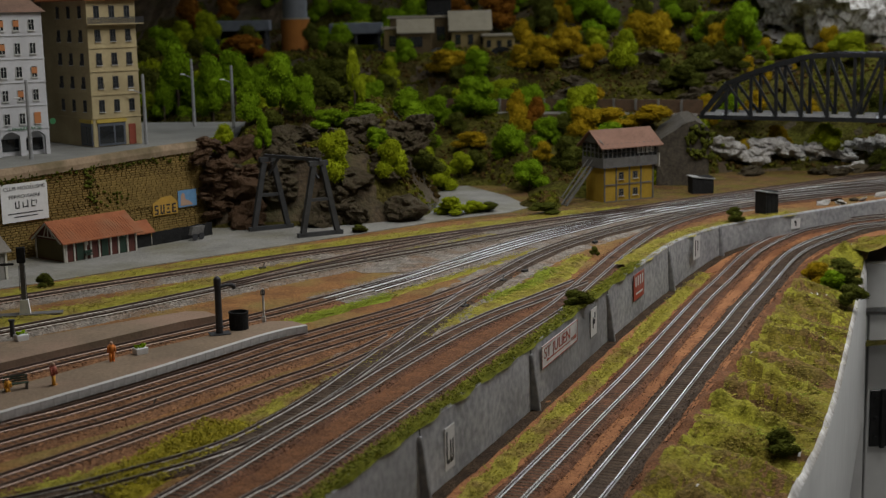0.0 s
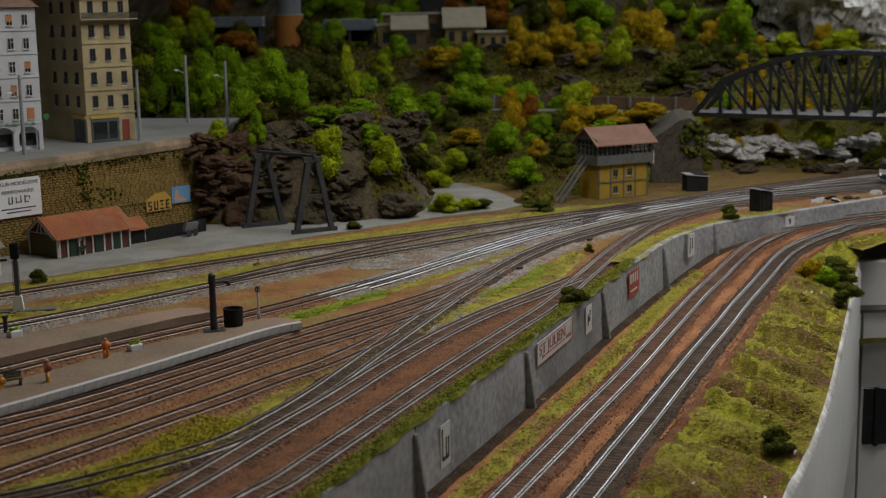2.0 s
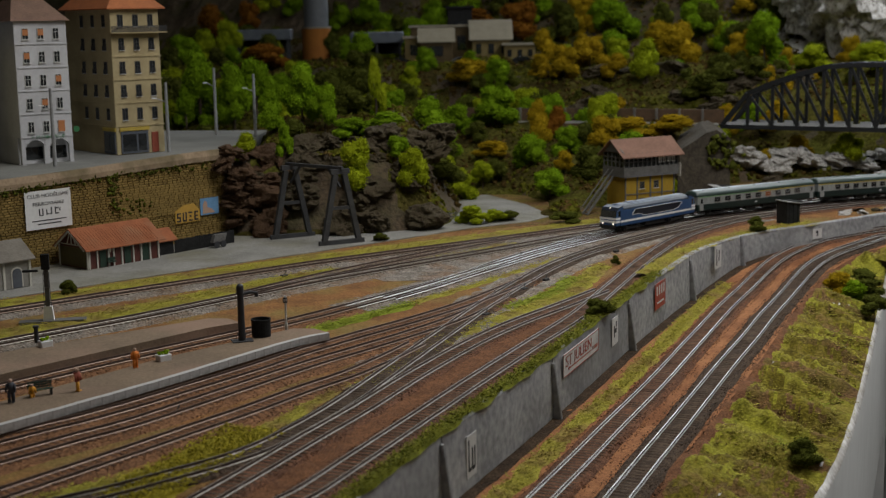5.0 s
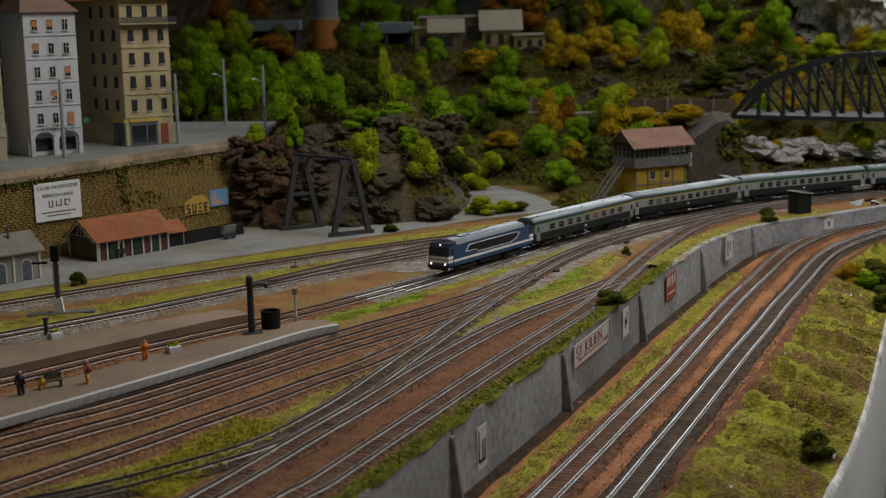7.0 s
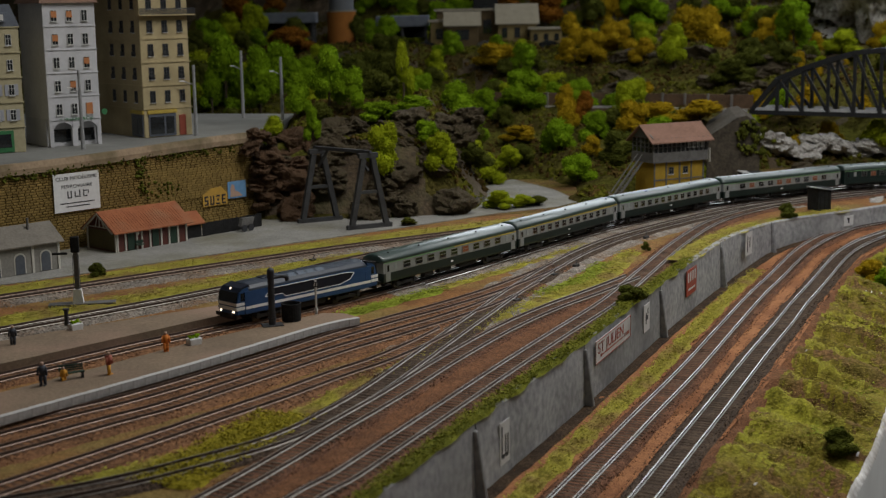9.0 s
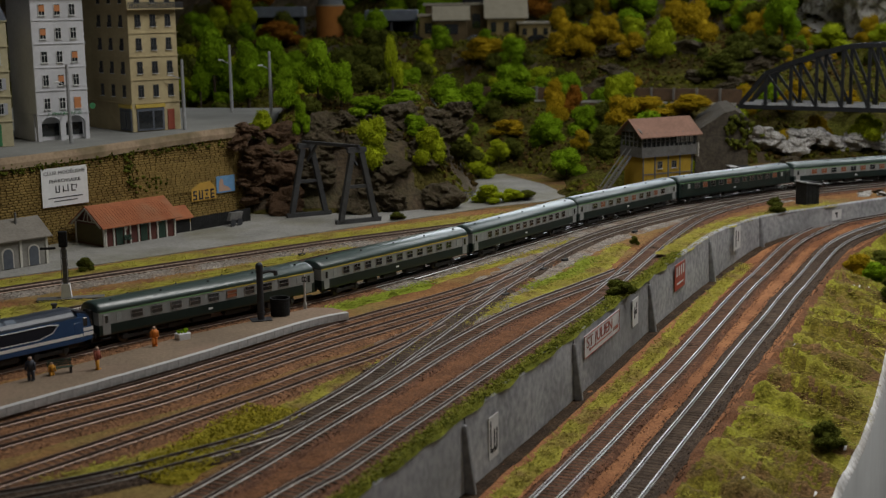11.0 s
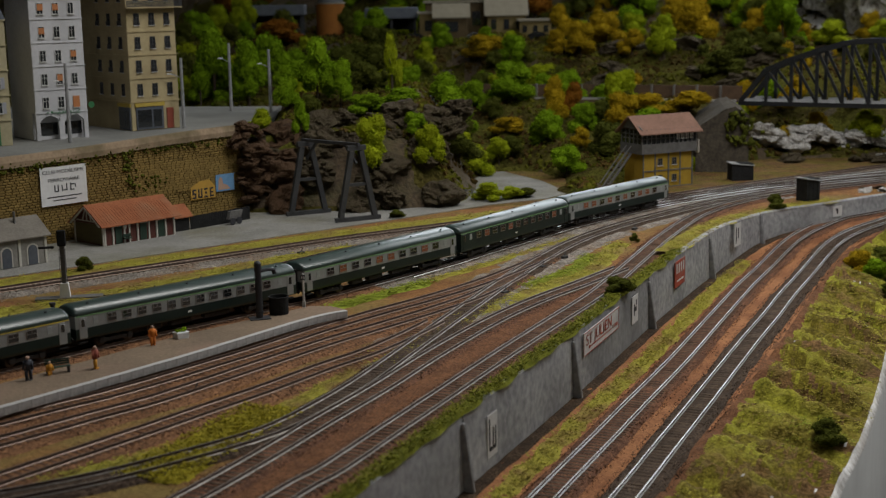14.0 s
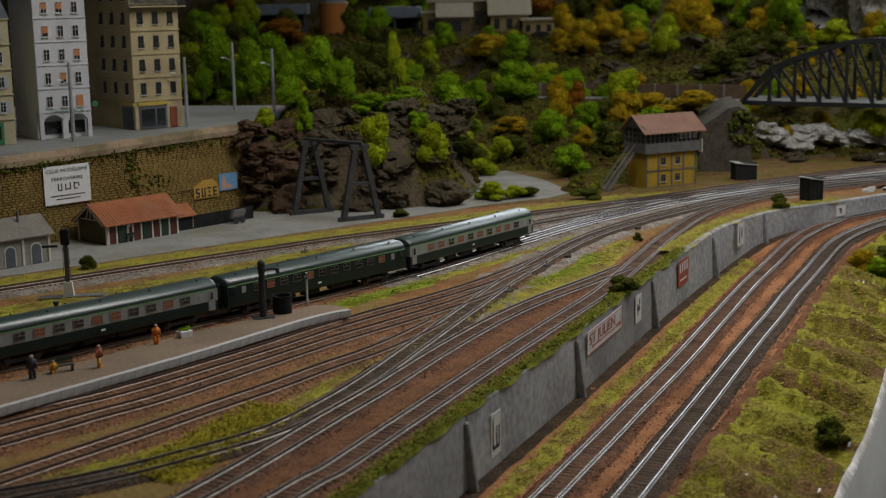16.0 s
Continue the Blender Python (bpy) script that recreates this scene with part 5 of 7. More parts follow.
def crown_mesh(material, seed):
    """A crown one metre high and wide, its base at z = 0: uneven lobes of foam covered with fine grit."""
    rng = np.random.default_rng(seed)
    lobes = [(np.array([rng.uniform(-0.1, 0.1), rng.uniform(-0.1, 0.1), 0.78]), 0.2), (np.array([0.0, 0.0, 0.5]), 0.26)]
    for i in range(8):
        a = i * 0.9 + rng.uniform(-0.3, 0.3)
        z = rng.uniform(0.14, 0.72)
        q = 0.27 if z < 0.5 else 0.17
        lobes.append((np.array([q * math.cos(a), q * math.sin(a), z]), rng.uniform(0.13, 0.22)))
    chunks = []
    for c, r in lobes:
        lump = np.array([1 + 0.28 * noise.noise(Vector(p) * 2.2 + Vector((seed, c[0] * 9, c[2] * 9))) for p in CORE[0]])
        chunks.append((CORE[0] * lump[:, None] * r * 0.84 + c, CORE[1]))
        for count, lo, hi, near, far in ((150, 0.016, 0.034, 0.78, 1.04), (120, 0.007, 0.015, 0.95, 1.2)):
            d = rng.normal(0, 1, (count, 3))
            d /= np.linalg.norm(d, axis=1)[:, None]
            at = c + d * r * rng.uniform(near, far, (count, 1))
            chunks.append(grains(at, rng.uniform(lo, hi, count), rng, *((GRIT_V, GRIT_F) if lo > 0.01 else (FLAKE_V, FLAKE_F))))
    return from_arrays("crown", chunks, material)


def trunk_mesh(seed):
    random.seed(seed)
    bm = bmesh.new()
    cyl(bm, 0.045, 0.022, 0.6, None, 7)
    for i in range(5):
        a = i * 1.3
        rod(bm, (0, 0, 0.25 + 0.06 * i), (0.22 * math.cos(a), 0.22 * math.sin(a), 0.5 + 0.05 * i), 0.011, 5)
    return mesh_of("trunk", bm, BARK)


TRUNKS = [trunk_mesh(k) for k in range(2)]
CROWNS = {k: [crown_mesh(LEAF[k], 10 + i) for i in range(3)] for k in LEAF}

GREEN = [(-0.509, 3.029, 0.166, 0.089), (-0.426, 2.969, 0.143, 0.075), (-0.389, 3.072, 0.135, 0.077), (-0.273, 2.337, 0.068, 0.049), (-0.221, 2.355, 0.093, 0.064), (-0.179, 2.322, 0.068, 0.044), (-0.539, 3.017, 0.089, 0.051), (-0.222, 2.074, 0.05, 0.024), (-0.051, 2.091, 0.033, 0.035), (0.002, 2.499, 0.078, 0.073), (0.132, 2.75, 0.077, 0.086), (0.203, 2.319, 0.049, 0.058), (-0.077, 2.255, 0.035, 0.075), (-0.133, 2.264, 0.031, 0.057), (0.158, 3.216, 0.06, 0.067), (0.538, 3.852, 0.1, 0.097), (0.726, 3.766, 0.092, 0.095), (0.764, 3.124, 0.104, 0.08)]
LIME = [(-0.287, 2.09, 0.044, 0.04), (-0.112, 2.035, 0.072, 0.051), (-0.03, 2.067, 0.059, 0.048), (-0.091, 2.316, 0.096, 0.031), (0.317, 2.607, 0.068, 0.044), (0.093, 2.454, 0.041, 0.041), (0.488, 3.086, 0.084, 0.071), (0.833, 2.981, 0.054, 0.077), (0.943, 2.923, 0.06, 0.076), (1.159, 3.466, 0.053, 0.091), (0.793, 3.678, 0.066, 0.078), (-0.576, 3.967, 0.108, 0.075)]
GOLD = [(0.206, 2.586, 0.081, 0.049), (0.24, 2.441, 0.038, 0.036), (0.373, 2.593, 0.036, 0.087), (0.453, 2.556, 0.041, 0.097), (0.489, 2.5, 0.042, 0.058), (0.094, 3.267, 0.054, 0.095), (0.281, 3.33, 0.079, 0.062), (0.312, 3.169, 0.075, 0.066), (0.377, 3.217, 0.07, 0.081), (0.424, 3.126, 0.056, 0.059), (0.921, 2.987, 0.061, 0.045), (0.115, 2.585, 0.029, 0.065)]
RUST = [(-0.688, 4.436, 0.145, 0.112), (-0.583, 4.488, 0.094, 0.075), (-0.431, 3.628, 0.064, 0.121), (0.243, 2.633, 0.057, 0.044), (0.265, 4.007, 0.1, 0.133), (0.138, 4.134, 0.06, 0.103)]
DARK = [(0.019, 2.241, 0.045, 0.07), (0.388, 3.93, 0.101, 0.082), (0.649, 3.81, 0.093, 0.051), (0.643, 3.008, 0.057, 0.077), (0.71, 2.975, 0.051, 0.063), (-0.222, 3.368, 0.056, 0.084), (-0.22, 2.184, 0.046, 0.046), (0.592, 2.938, 0.05, 0.087)]
TREES = {"green": GREEN, "lime": LIME, "gold": GOLD, "rust": RUST, "dark": DARK}
WORDS = {"green": "bright green foam-leaved model tree", "lime": "yellow-green foam-leaved model tree", "gold": "golden autumn model tree", "rust": "russet autumn model tree", "dark": "dark green model tree"}


def tree(kind, x, y, height, width, z=None, i=0, bush=False):
    z = hill(x, y) - 0.006 if z is None else z
    name = "bush" if bush else "tree"
    label = WORDS[kind].replace("model tree", "model bush") if bush else WORDS[kind] + " on the hillside"
    t = thing(name, label, name, pose(x, y, z, 0, 0, i * 67 % 360), "bushes" if bush else "trees on the hillside")
    low = 0.05 * height if bush else 0.3 * height
    tr = piece("trunk", TRUNKS[i % 2], t, Matrix.Diagonal((height * 0.5, height * 0.5, height, 1)))
    c = piece("crown", CROWNS[kind][i % 3], t, Matrix.Translation((0, 0, low * 0.6)) @ Matrix.Diagonal((width * 1.15, width * 1.15, (height - low * 0.6) * 1.08, 1)))
    return t


n_tree = 0
for kind, rows in TREES.items():
    for x, y, hh, ww in rows:
        n_tree += 1
        tree(kind, x, y, hh * (1.2 if hh < 0.12 else 1.05), ww * 1.12, None, n_tree)

# undergrowth between the trees
random.seed(5)
placed = 0
while placed < 330:
    x, y = random.uniform(-0.75, 1.25), random.uniform(2.1, 4.6)
    v = y + 0.5 * x
    if v < 2.32 or (3.02 < v < 3.08) or (3.5 < v < 3.95 and random.random() < 0.8) or (x < -0.28 and y < 2.75) or (x > 0.5 and v < 2.9) or (0.12 < x < 0.5 and y < 2.33):
        continue
    if v < 3.0 and random.random() < 0.3:
        continue
    k = random.choice(("green", "dark", "dark", "lime", "dark", "lime", "green", "green") if x < 0.25 else ("gold", "dark", "dark", "gold", "lime", "dark", "green"))
    s = random.uniform(0.032, 0.06) * (1.0 if y < 3.2 else 1.5)
    if 3.15 < v < 3.55:
        s *= 0.6
    tree(k, x, y, s * 1.15, s * 1.25, None, placed, True)
    placed += 1



def scrub():
    """Fine scatter of dead leaves, moss and brush over the hillside."""
    for label, material, count, seed in (("brown leaf scatter on the hillside", mat("leaf_litter", (0.105, 0.066, 0.02), (0.042, 0.03, 0.011), 60, 0.95, island=0.5, spec=0.0), 15000, 2), ("olive moss scatter on the hillside", mat("olive_moss", (0.12, 0.115, 0.014), (0.055, 0.06, 0.009), 60, 0.95, island=0.45, spec=0.0), 15000, 3)):
        rng = np.random.default_rng(seed)
        at = []
        while len(at) < count:
            x, y = rng.uniform(-0.8, 1.25), 2.08 + 2.3 * rng.random() ** 1.3
            if noise.noise((x * 7, y * 7, seed * 5)) < -0.1 or (x < -0.28 and y < 2.6) or (x > 0.42 and y < 2.52) or hill(x, y) < 0.0:
                continue
            at.append((x, y, ground_height(x, y) + 0.001))
        me = from_arrays("scrub", [grains(np.array(at), rng.uniform(0.002, 0.0065, count), rng)], material)
        tagged(new("scrub", me), label, "scrub", kind="stuff")


scrub()

# bushes by the tracks
YARD_BUSHES = [("dark", -0.432, 1.578, 0.017, 0.022), ("dark", -0.075, 1.925, 0.012, 0.028), ("lime", 0.062, 2.075, 0.028, 0.055), ("lime", 0.098, 2.085, 0.02, 0.036), ("dark", 0.47, 1.945, 0.021, 0.032), ("dark", 0.232, 1.70, 0.011, 0.013), ("dark", 0.205, 2.06, 0.018, 0.05), ("dark", 0.12, 2.10, 0.016, 0.04)]
for i, (k, x, y, hh, ww) in enumerate(YARD_BUSHES):
    tree(k, x, y, hh, ww, -0.0055, i, True)
BANK_BUSHES = [("gold", 0.545, 1.79, 0.032, 0.04), ("green", 0.552, 1.745, 0.030, 0.042), ("dark", 0.575, 1.76, 0.028, 0.045), ("dark", 0.553, 1.665, 0.026, 0.04), ("dark", 0.312, 1.105, 0.02, 0.034), ("dark", 0.60, 1.86, 0.022, 0.05)]
for i, (k, x, y, hh, ww) in enumerate(BANK_BUSHES):
    tree(k, x, y, hh, ww, LOW - 0.022, i, True)
tree("dark", 0.170, 1.368, 0.021, 0.034, -0.002, 3, True)


# ---- ballast stones ----
def ballast_stones():
    """Loose stones on every track bed, between the sleepers and down the shoulders."""
    kinds = {}
    for line, a, b, z, width, ballast in BEDS:
        kinds.setdefault(ballast.name, []).append((line, a, b, z, width))
    looks = {"grey_ballast": (0.40, 0.36, 0.31), "rusty_ballast": (0.27, 0.145, 0.08), "brown_ballast": (0.21, 0.11, 0.065), "dark_ballast": (0.115, 0.08, 0.057)}
    for i, (kind, beds) in enumerate(kinds.items()):
        rng = np.random.default_rng(40 + i)
        at = []
        for line, a, b, z, width in beds:
            reach = width + 0.004
            for s in rng.uniform(a, b, int((b - a) * 5000 * reach / 0.024)):
                o = rng.uniform(-reach, reach)
                q = line.side(s, o)
                if q[1] > 2.25 or q[0] < -0.75:
                    continue
                top = -0.0036 if abs(o) < 0.0168 else -0.0037 - 0.0023 * min(1, (abs(o) - 0.0168) / max(1e-4, width - 0.0168))
                at.append((q[0], q[1], z + top + (0 if z == 0 else low_z(q[1]) - LOW)))
        c = looks[kind]
        stone = mat("loose_" + kind, c, tuple(v * 0.45 for v in c), 90, 0.95, island=0.55)
        me = from_arrays("ballast_stones", [grains(np.array(at), rng.uniform(0.0004, 0.0009, len(at)), rng)], stone)
        tagged(new("ballast_stones", me), "loose " + kind.replace("_", " ") + " stones on the track beds", "ballast", kind="stuff")


ballast_stones()


# ---- static grass ----
def grass_strip(label, line, s0, s1, o0, o1, z, material, blades, tall=0.0017, base=0.0020, lift=None):
    """A mat of turf with single blades standing on it."""
    n = max(8, int((s1 - s0) / 0.01))
    bm = bmesh.new()
    rows = []
    for i in range(n + 1):
        s = s0 + (s1 - s0) * i / n
        e0, e1 = o0 + 0.006 * noise.noise((s * 30, 1, o0 * 50)), o1 + 0.006 * noise.noise((s * 30, 5, o1 * 50))
        row = []
        for j in range(7):
            v = j / 6
            q = line.side(s, e0 + (e1 - e0) * v)
            h = base * (4 * v * (1 - v)) ** 0.5 * (0.6 + 0.9 * noise.noise((q[0] * 120, q[1] * 120, 2))) * min(1, i / 2, (n - i) / 2)
            row.append(bm.verts.new((q[0], q[1], z + (lift(q[1]) if lift else 0) - 0.0008 + h)))
        rows.append(row)
    for a, b in zip(rows, rows[1:]):
        for k in range(6):
            bm.faces.new((a[k], a[k + 1], b[k + 1], b[k]))
    for _ in range(blades):
        s, v = random.uniform(s0, s1), min(0.97, max(0.03, random.gauss(0.5, 0.26)))
        q = line.side(s, o0 + (o1 - o0) * v)
        zz = z + (lift(q[1]) if lift else 0)
        for _k in range(3):
            a = random.uniform(0, 6.283)
            r = random.uniform(0.0005, 0.0011)
            d = Vector((math.cos(a) * r, math.sin(a) * r, 0))
            c = Vector((q[0] + random.gauss(0, 0.0012), q[1] + random.gauss(0, 0.0012), zz))
            c.z += base * random.uniform(0.3, 0.9)
            tip = c + Vector((random.gauss(0, 0.0022), random.gauss(0, 0.0022), tall * random.uniform(0.1, 0.6)))
            bm.faces.new([bm.verts.new(p) for p in (c - d, c + d, tip)])
    tagged(part("grass", bm, material), label, "grass", kind="stuff")


random.seed(9)
REAR = Line([(-0.75, 1.25), (-0.459, 1.491), (-0.352, 1.579), (-0.232, 1.675), (-0.15, 1.740), (-0.02, 1.828), (0.099, 1.908), (0.229, 1.996), (0.371, 2.095), (0.478, 2.178)])
LOOP = Line([(-0.62, 1.14), (-0.414, 1.336), (-0.319, 1.426), (-0.214, 1.538), (-0.14, 1.615), (-0.055, 1.692), (0.055, 1.785), (0.135, 1.855)])
MIDDLE = Line([(-0.161, 0.838), (-0.131, 0.902), (-0.098, 0.977), (-0.06, 1.06), (-0.016, 1.165), (0.038, 1.28), (0.087, 1.365), (0.139, 1.44), (0.192, 1.52), (0.26, 1.72), (0.34, 1.90)])
CURVE = Line([(-0.36, 0.79), (-0.249, 0.85), (-0.188, 0.898), (-0.137, 0.949), (-0.102, 1.013), (-0.073, 1.082), (-0.041, 1.175)])
LOWER = Line([(-0.03, 0.73), (0.07, 0.96), (0.124, 1.083), (0.155, 1.155), (0.222, 1.308), (0.295, 1.485), (0.384, 1.696), (0.479, 1.887)])
OUTER = Line([(0.03, 0.73), (0.128, 0.956), (0.171, 1.057), (0.211, 1.150), (0.301, 1.362), (0.355, 1.485), (0.421, 1.638), (0.535, 1.874), (0.647, 1.991), (0.716, 2.031)])
GZ = -0.0052
grass_strip("yellow-green grass strip beside the rear track", REAR, 0.1, REAR.length - 0.2, 0.022, 0.072, GZ + 0.0008, GRASS, 3600)
grass_strip("patchy grass between the rear tracks", LOOP, 0.1, 0.75, 0.026, 0.074, GZ + 0.0004, GRASS, 3000)
grass_strip("short grass between loop and main track", LOOP, 0.75, LOOP.length, 0.022, 0.042, GZ, GRASS, 500)
grass_strip("yellow-green grass strip between the turnouts", MIDDLE, 0.30, 0.95, 0.020, 0.050, GZ, GRASS, 1900)
grass_strip("fresh green grass patch between tracks", MIDDLE, 0.64, 0.86, 0.040, 0.066, GZ, GRASS_FRESH, 800)
grass_strip("yellow-green grass near the curving track", MIDDLE, 0.0, 0.17, 0.026, 0.080, GZ, mat("yellow_green_moss", (0.40, 0.34, 0.03), (0.26, 0.22, 0.022), 60, 0.95, bump=0.002, island=0.3), 2400, 0.003, 0.0036)
grass_strip("dry grass strip beside the siding", CURVE, 0.1, CURVE.length, 0.020, 0.038, GZ, GRASS, 700)
grass_strip("fresh green grass at the platform's end", TRAIN_LINE, 1.845, 2.02, -0.052, -0.026, GZ, GRASS_FRESH, 900)
grass_strip("dry grass beside the main track", TRAIN_LINE, 2.02, 2.35, -0.044, -0.026, GZ, GRASS, 500)
grass_strip("mossy edge along the concrete wall", wall_line, 0.1, 1.24, -0.0008, 0.0125, 0.0026, mat("yellow_moss", (0.24, 0.245, 0.03), (0.12, 0.13, 0.018), 80, 0.95, bump=0.001, island=0.4), 5200, 0.0028, 0.0042)
grass_strip("pale grass along the concrete wall's top", wall_line, 1.24, 1.78, 0.0, 0.034, 0.0022, GRASS, 1700, 0.0018, 0.002, wall_drop)
grass_strip("bright moss strip at the concrete wall's foot", LOWER, 0.12, LOWER.length - 0.12, 0.022, 0.044, LOW - 0.0058, GRASS, 2600, 0.0026, 0.0035, lambda y: low_z(y) - LOW)
grass_strip("pale grass beyond the outer track", OUTER, 1.35, OUTER.length, -0.075, -0.040, LOW - 0.0062, GRASS, 800, 0.003, 0.002, lambda y: low_z(y) - LOW)
grass_strip("grass in front of the signal box", REAR, REAR.length - 0.38, REAR.length - 0.15, 0.028, 0.050, GZ, GRASS, 400)


def bank_grass():
    top = Line([(-0.06, 0.45), (0.03, 0.70), (0.148, 0.966), (0.313, 1.33), (0.458, 1.676), (0.542, 1.842), (0.63, 1.948)])
    low = Line([(0.10, 0.52), (0.2, 0.80), (0.291, 1.01), (0.35, 1.137), (0.413, 1.29), (0.48, 1.466), (0.585, 1.745), (0.635, 1.88)])
    for label, material, count, seed in (("yellow-green grass tufts on the embankment", GRASS, 5200, 3), ("fresh green grass tufts on the embankment", GRASS_FRESH, 900, 4)):
        random.seed(seed)
        bm = bmesh.new()
        made = 0
        while made < count:
            u, v = random.uniform(0.12, 1), random.uniform(0.12, 0.99)
            a, b = top.at(top.length * u), low.at(low.length * u)
            p = a + (b - a) * v
            patch = noise.noise((p[0] * 21 + p[1] * 26, p[1] * 8 - p[0] * 6, 3)) + 0.6 * noise.noise((p[0] * 45, p[1] * 45, 8))
            if (seed == 3 and patch > -0.12) or (seed == 4 and (noise.noise((p[0] * 12, p[1] * 12, 40)) < 0.15 or v < 0.5)):
                continue
            made += 1
            ridge = (noise.noise((p[0] * 21 + p[1] * 26, p[1] * 7 - p[0] * 5, 1)) * 0.018 + noise.noise((p[0] * 30 + p[1] * 75, p[1] * 18 - p[0] * 20, 6)) * 0.003)
            z = low_z(p[1]) - 0.0065 - 0.021 * v ** 1.2 + ridge * min(1, 5 * v)
            for _k in range(4):
                t = random.uniform(0, 6.283)
                r = random.uniform(0.0005, 0.001)
                d = Vector((math.cos(t) * r, math.sin(t) * r, 0))
                c = Vector((p[0] + random.gauss(0, 0.0016), p[1] + random.gauss(0, 0.0016), z))
                tip = c + Vector((random.gauss(0.001, 0.002), random.gauss(-0.001, 0.002), random.uniform(0.0004, 0.0022)))
                c.z += 0.0008
                bm.faces.new([bm.verts.new(q) for q in (c - d, c + d, tip)])
        tagged(part("grass", bm, material), label, "grass", kind="stuff")


bank_grass()


# ---- station buildings ----
RED_TILE = mat("red_roof_tiles", (0.34, 0.125, 0.06), (0.25, 0.09, 0.045), 60, 0.85, bump=0.0005, third=(0.28, 0.14, 0.08), mix3=0.6)
OLIVE_BOARD = mat("olive_boards", (0.10, 0.085, 0.03), (0.075, 0.06, 0.025), 60, 0.8)
RED_BOARDS = mat("dark_red_boards", (0.11, 0.03, 0.022), (0.08, 0.024, 0.018), 60, 0.75)
GREEN_DOOR = mat("dark_green_door", (0.018, 0.045, 0.028), (0.013, 0.034, 0.022), 60, 0.6)
CREAM_TRIM = mat("cream_white_trim", (0.58, 0.56, 0.5), (0.48, 0.46, 0.41), 60, 0.7)
TAR = mat("tarred_boards", (0.03, 0.03, 0.03), (0.018, 0.018, 0.018), 80, 0.85, bump=0.0003)
GREY_WOOD = mat("weathered_grey_wood", (0.17, 0.165, 0.16), (0.11, 0.105, 0.1), 90, 0.85, bump=0.0003)
OCHRE = mat("ochre_yellow_brick", (0.42, 0.28, 0.04), (0.33, 0.21, 0.03), 90, 0.85, bump=0.0004)
GREY_STONE = mat("grey_rendered_stone", (0.3, 0.285, 0.26), (0.22, 0.21, 0.19), 60, 0.9, bump=0.0004)


def gable_roof(bm, w, d, z0, rise, over, thick=0.0014, m=None):
    """A pitched roof with its ridge along x over a w by d plan whose front is y = 0."""
    m = m or Matrix()
    for s in (-1, 1):
        y_eave = d / 2 + s * (d / 2 + over)
        drop = rise * over / (d / 2)
        pts = [(-over, y_eave, z0 - drop), (w + over, y_eave, z0 - drop), (w + over, d / 2, z0 + rise), (-over, d / 2, z0 + rise)]
        lo = [bm.verts.new(m @ Vector(p)) for p in pts]
        hi = [bm.verts.new(m @ (Vector(p) + Vector((0, 0, thick)))) for p in pts]
        bm.faces.new(lo)
        bm.faces.new(hi)
        for i in range(4):
            j = (i + 1) % 4
            bm.faces.new((lo[i], lo[j], hi[j], hi[i]))


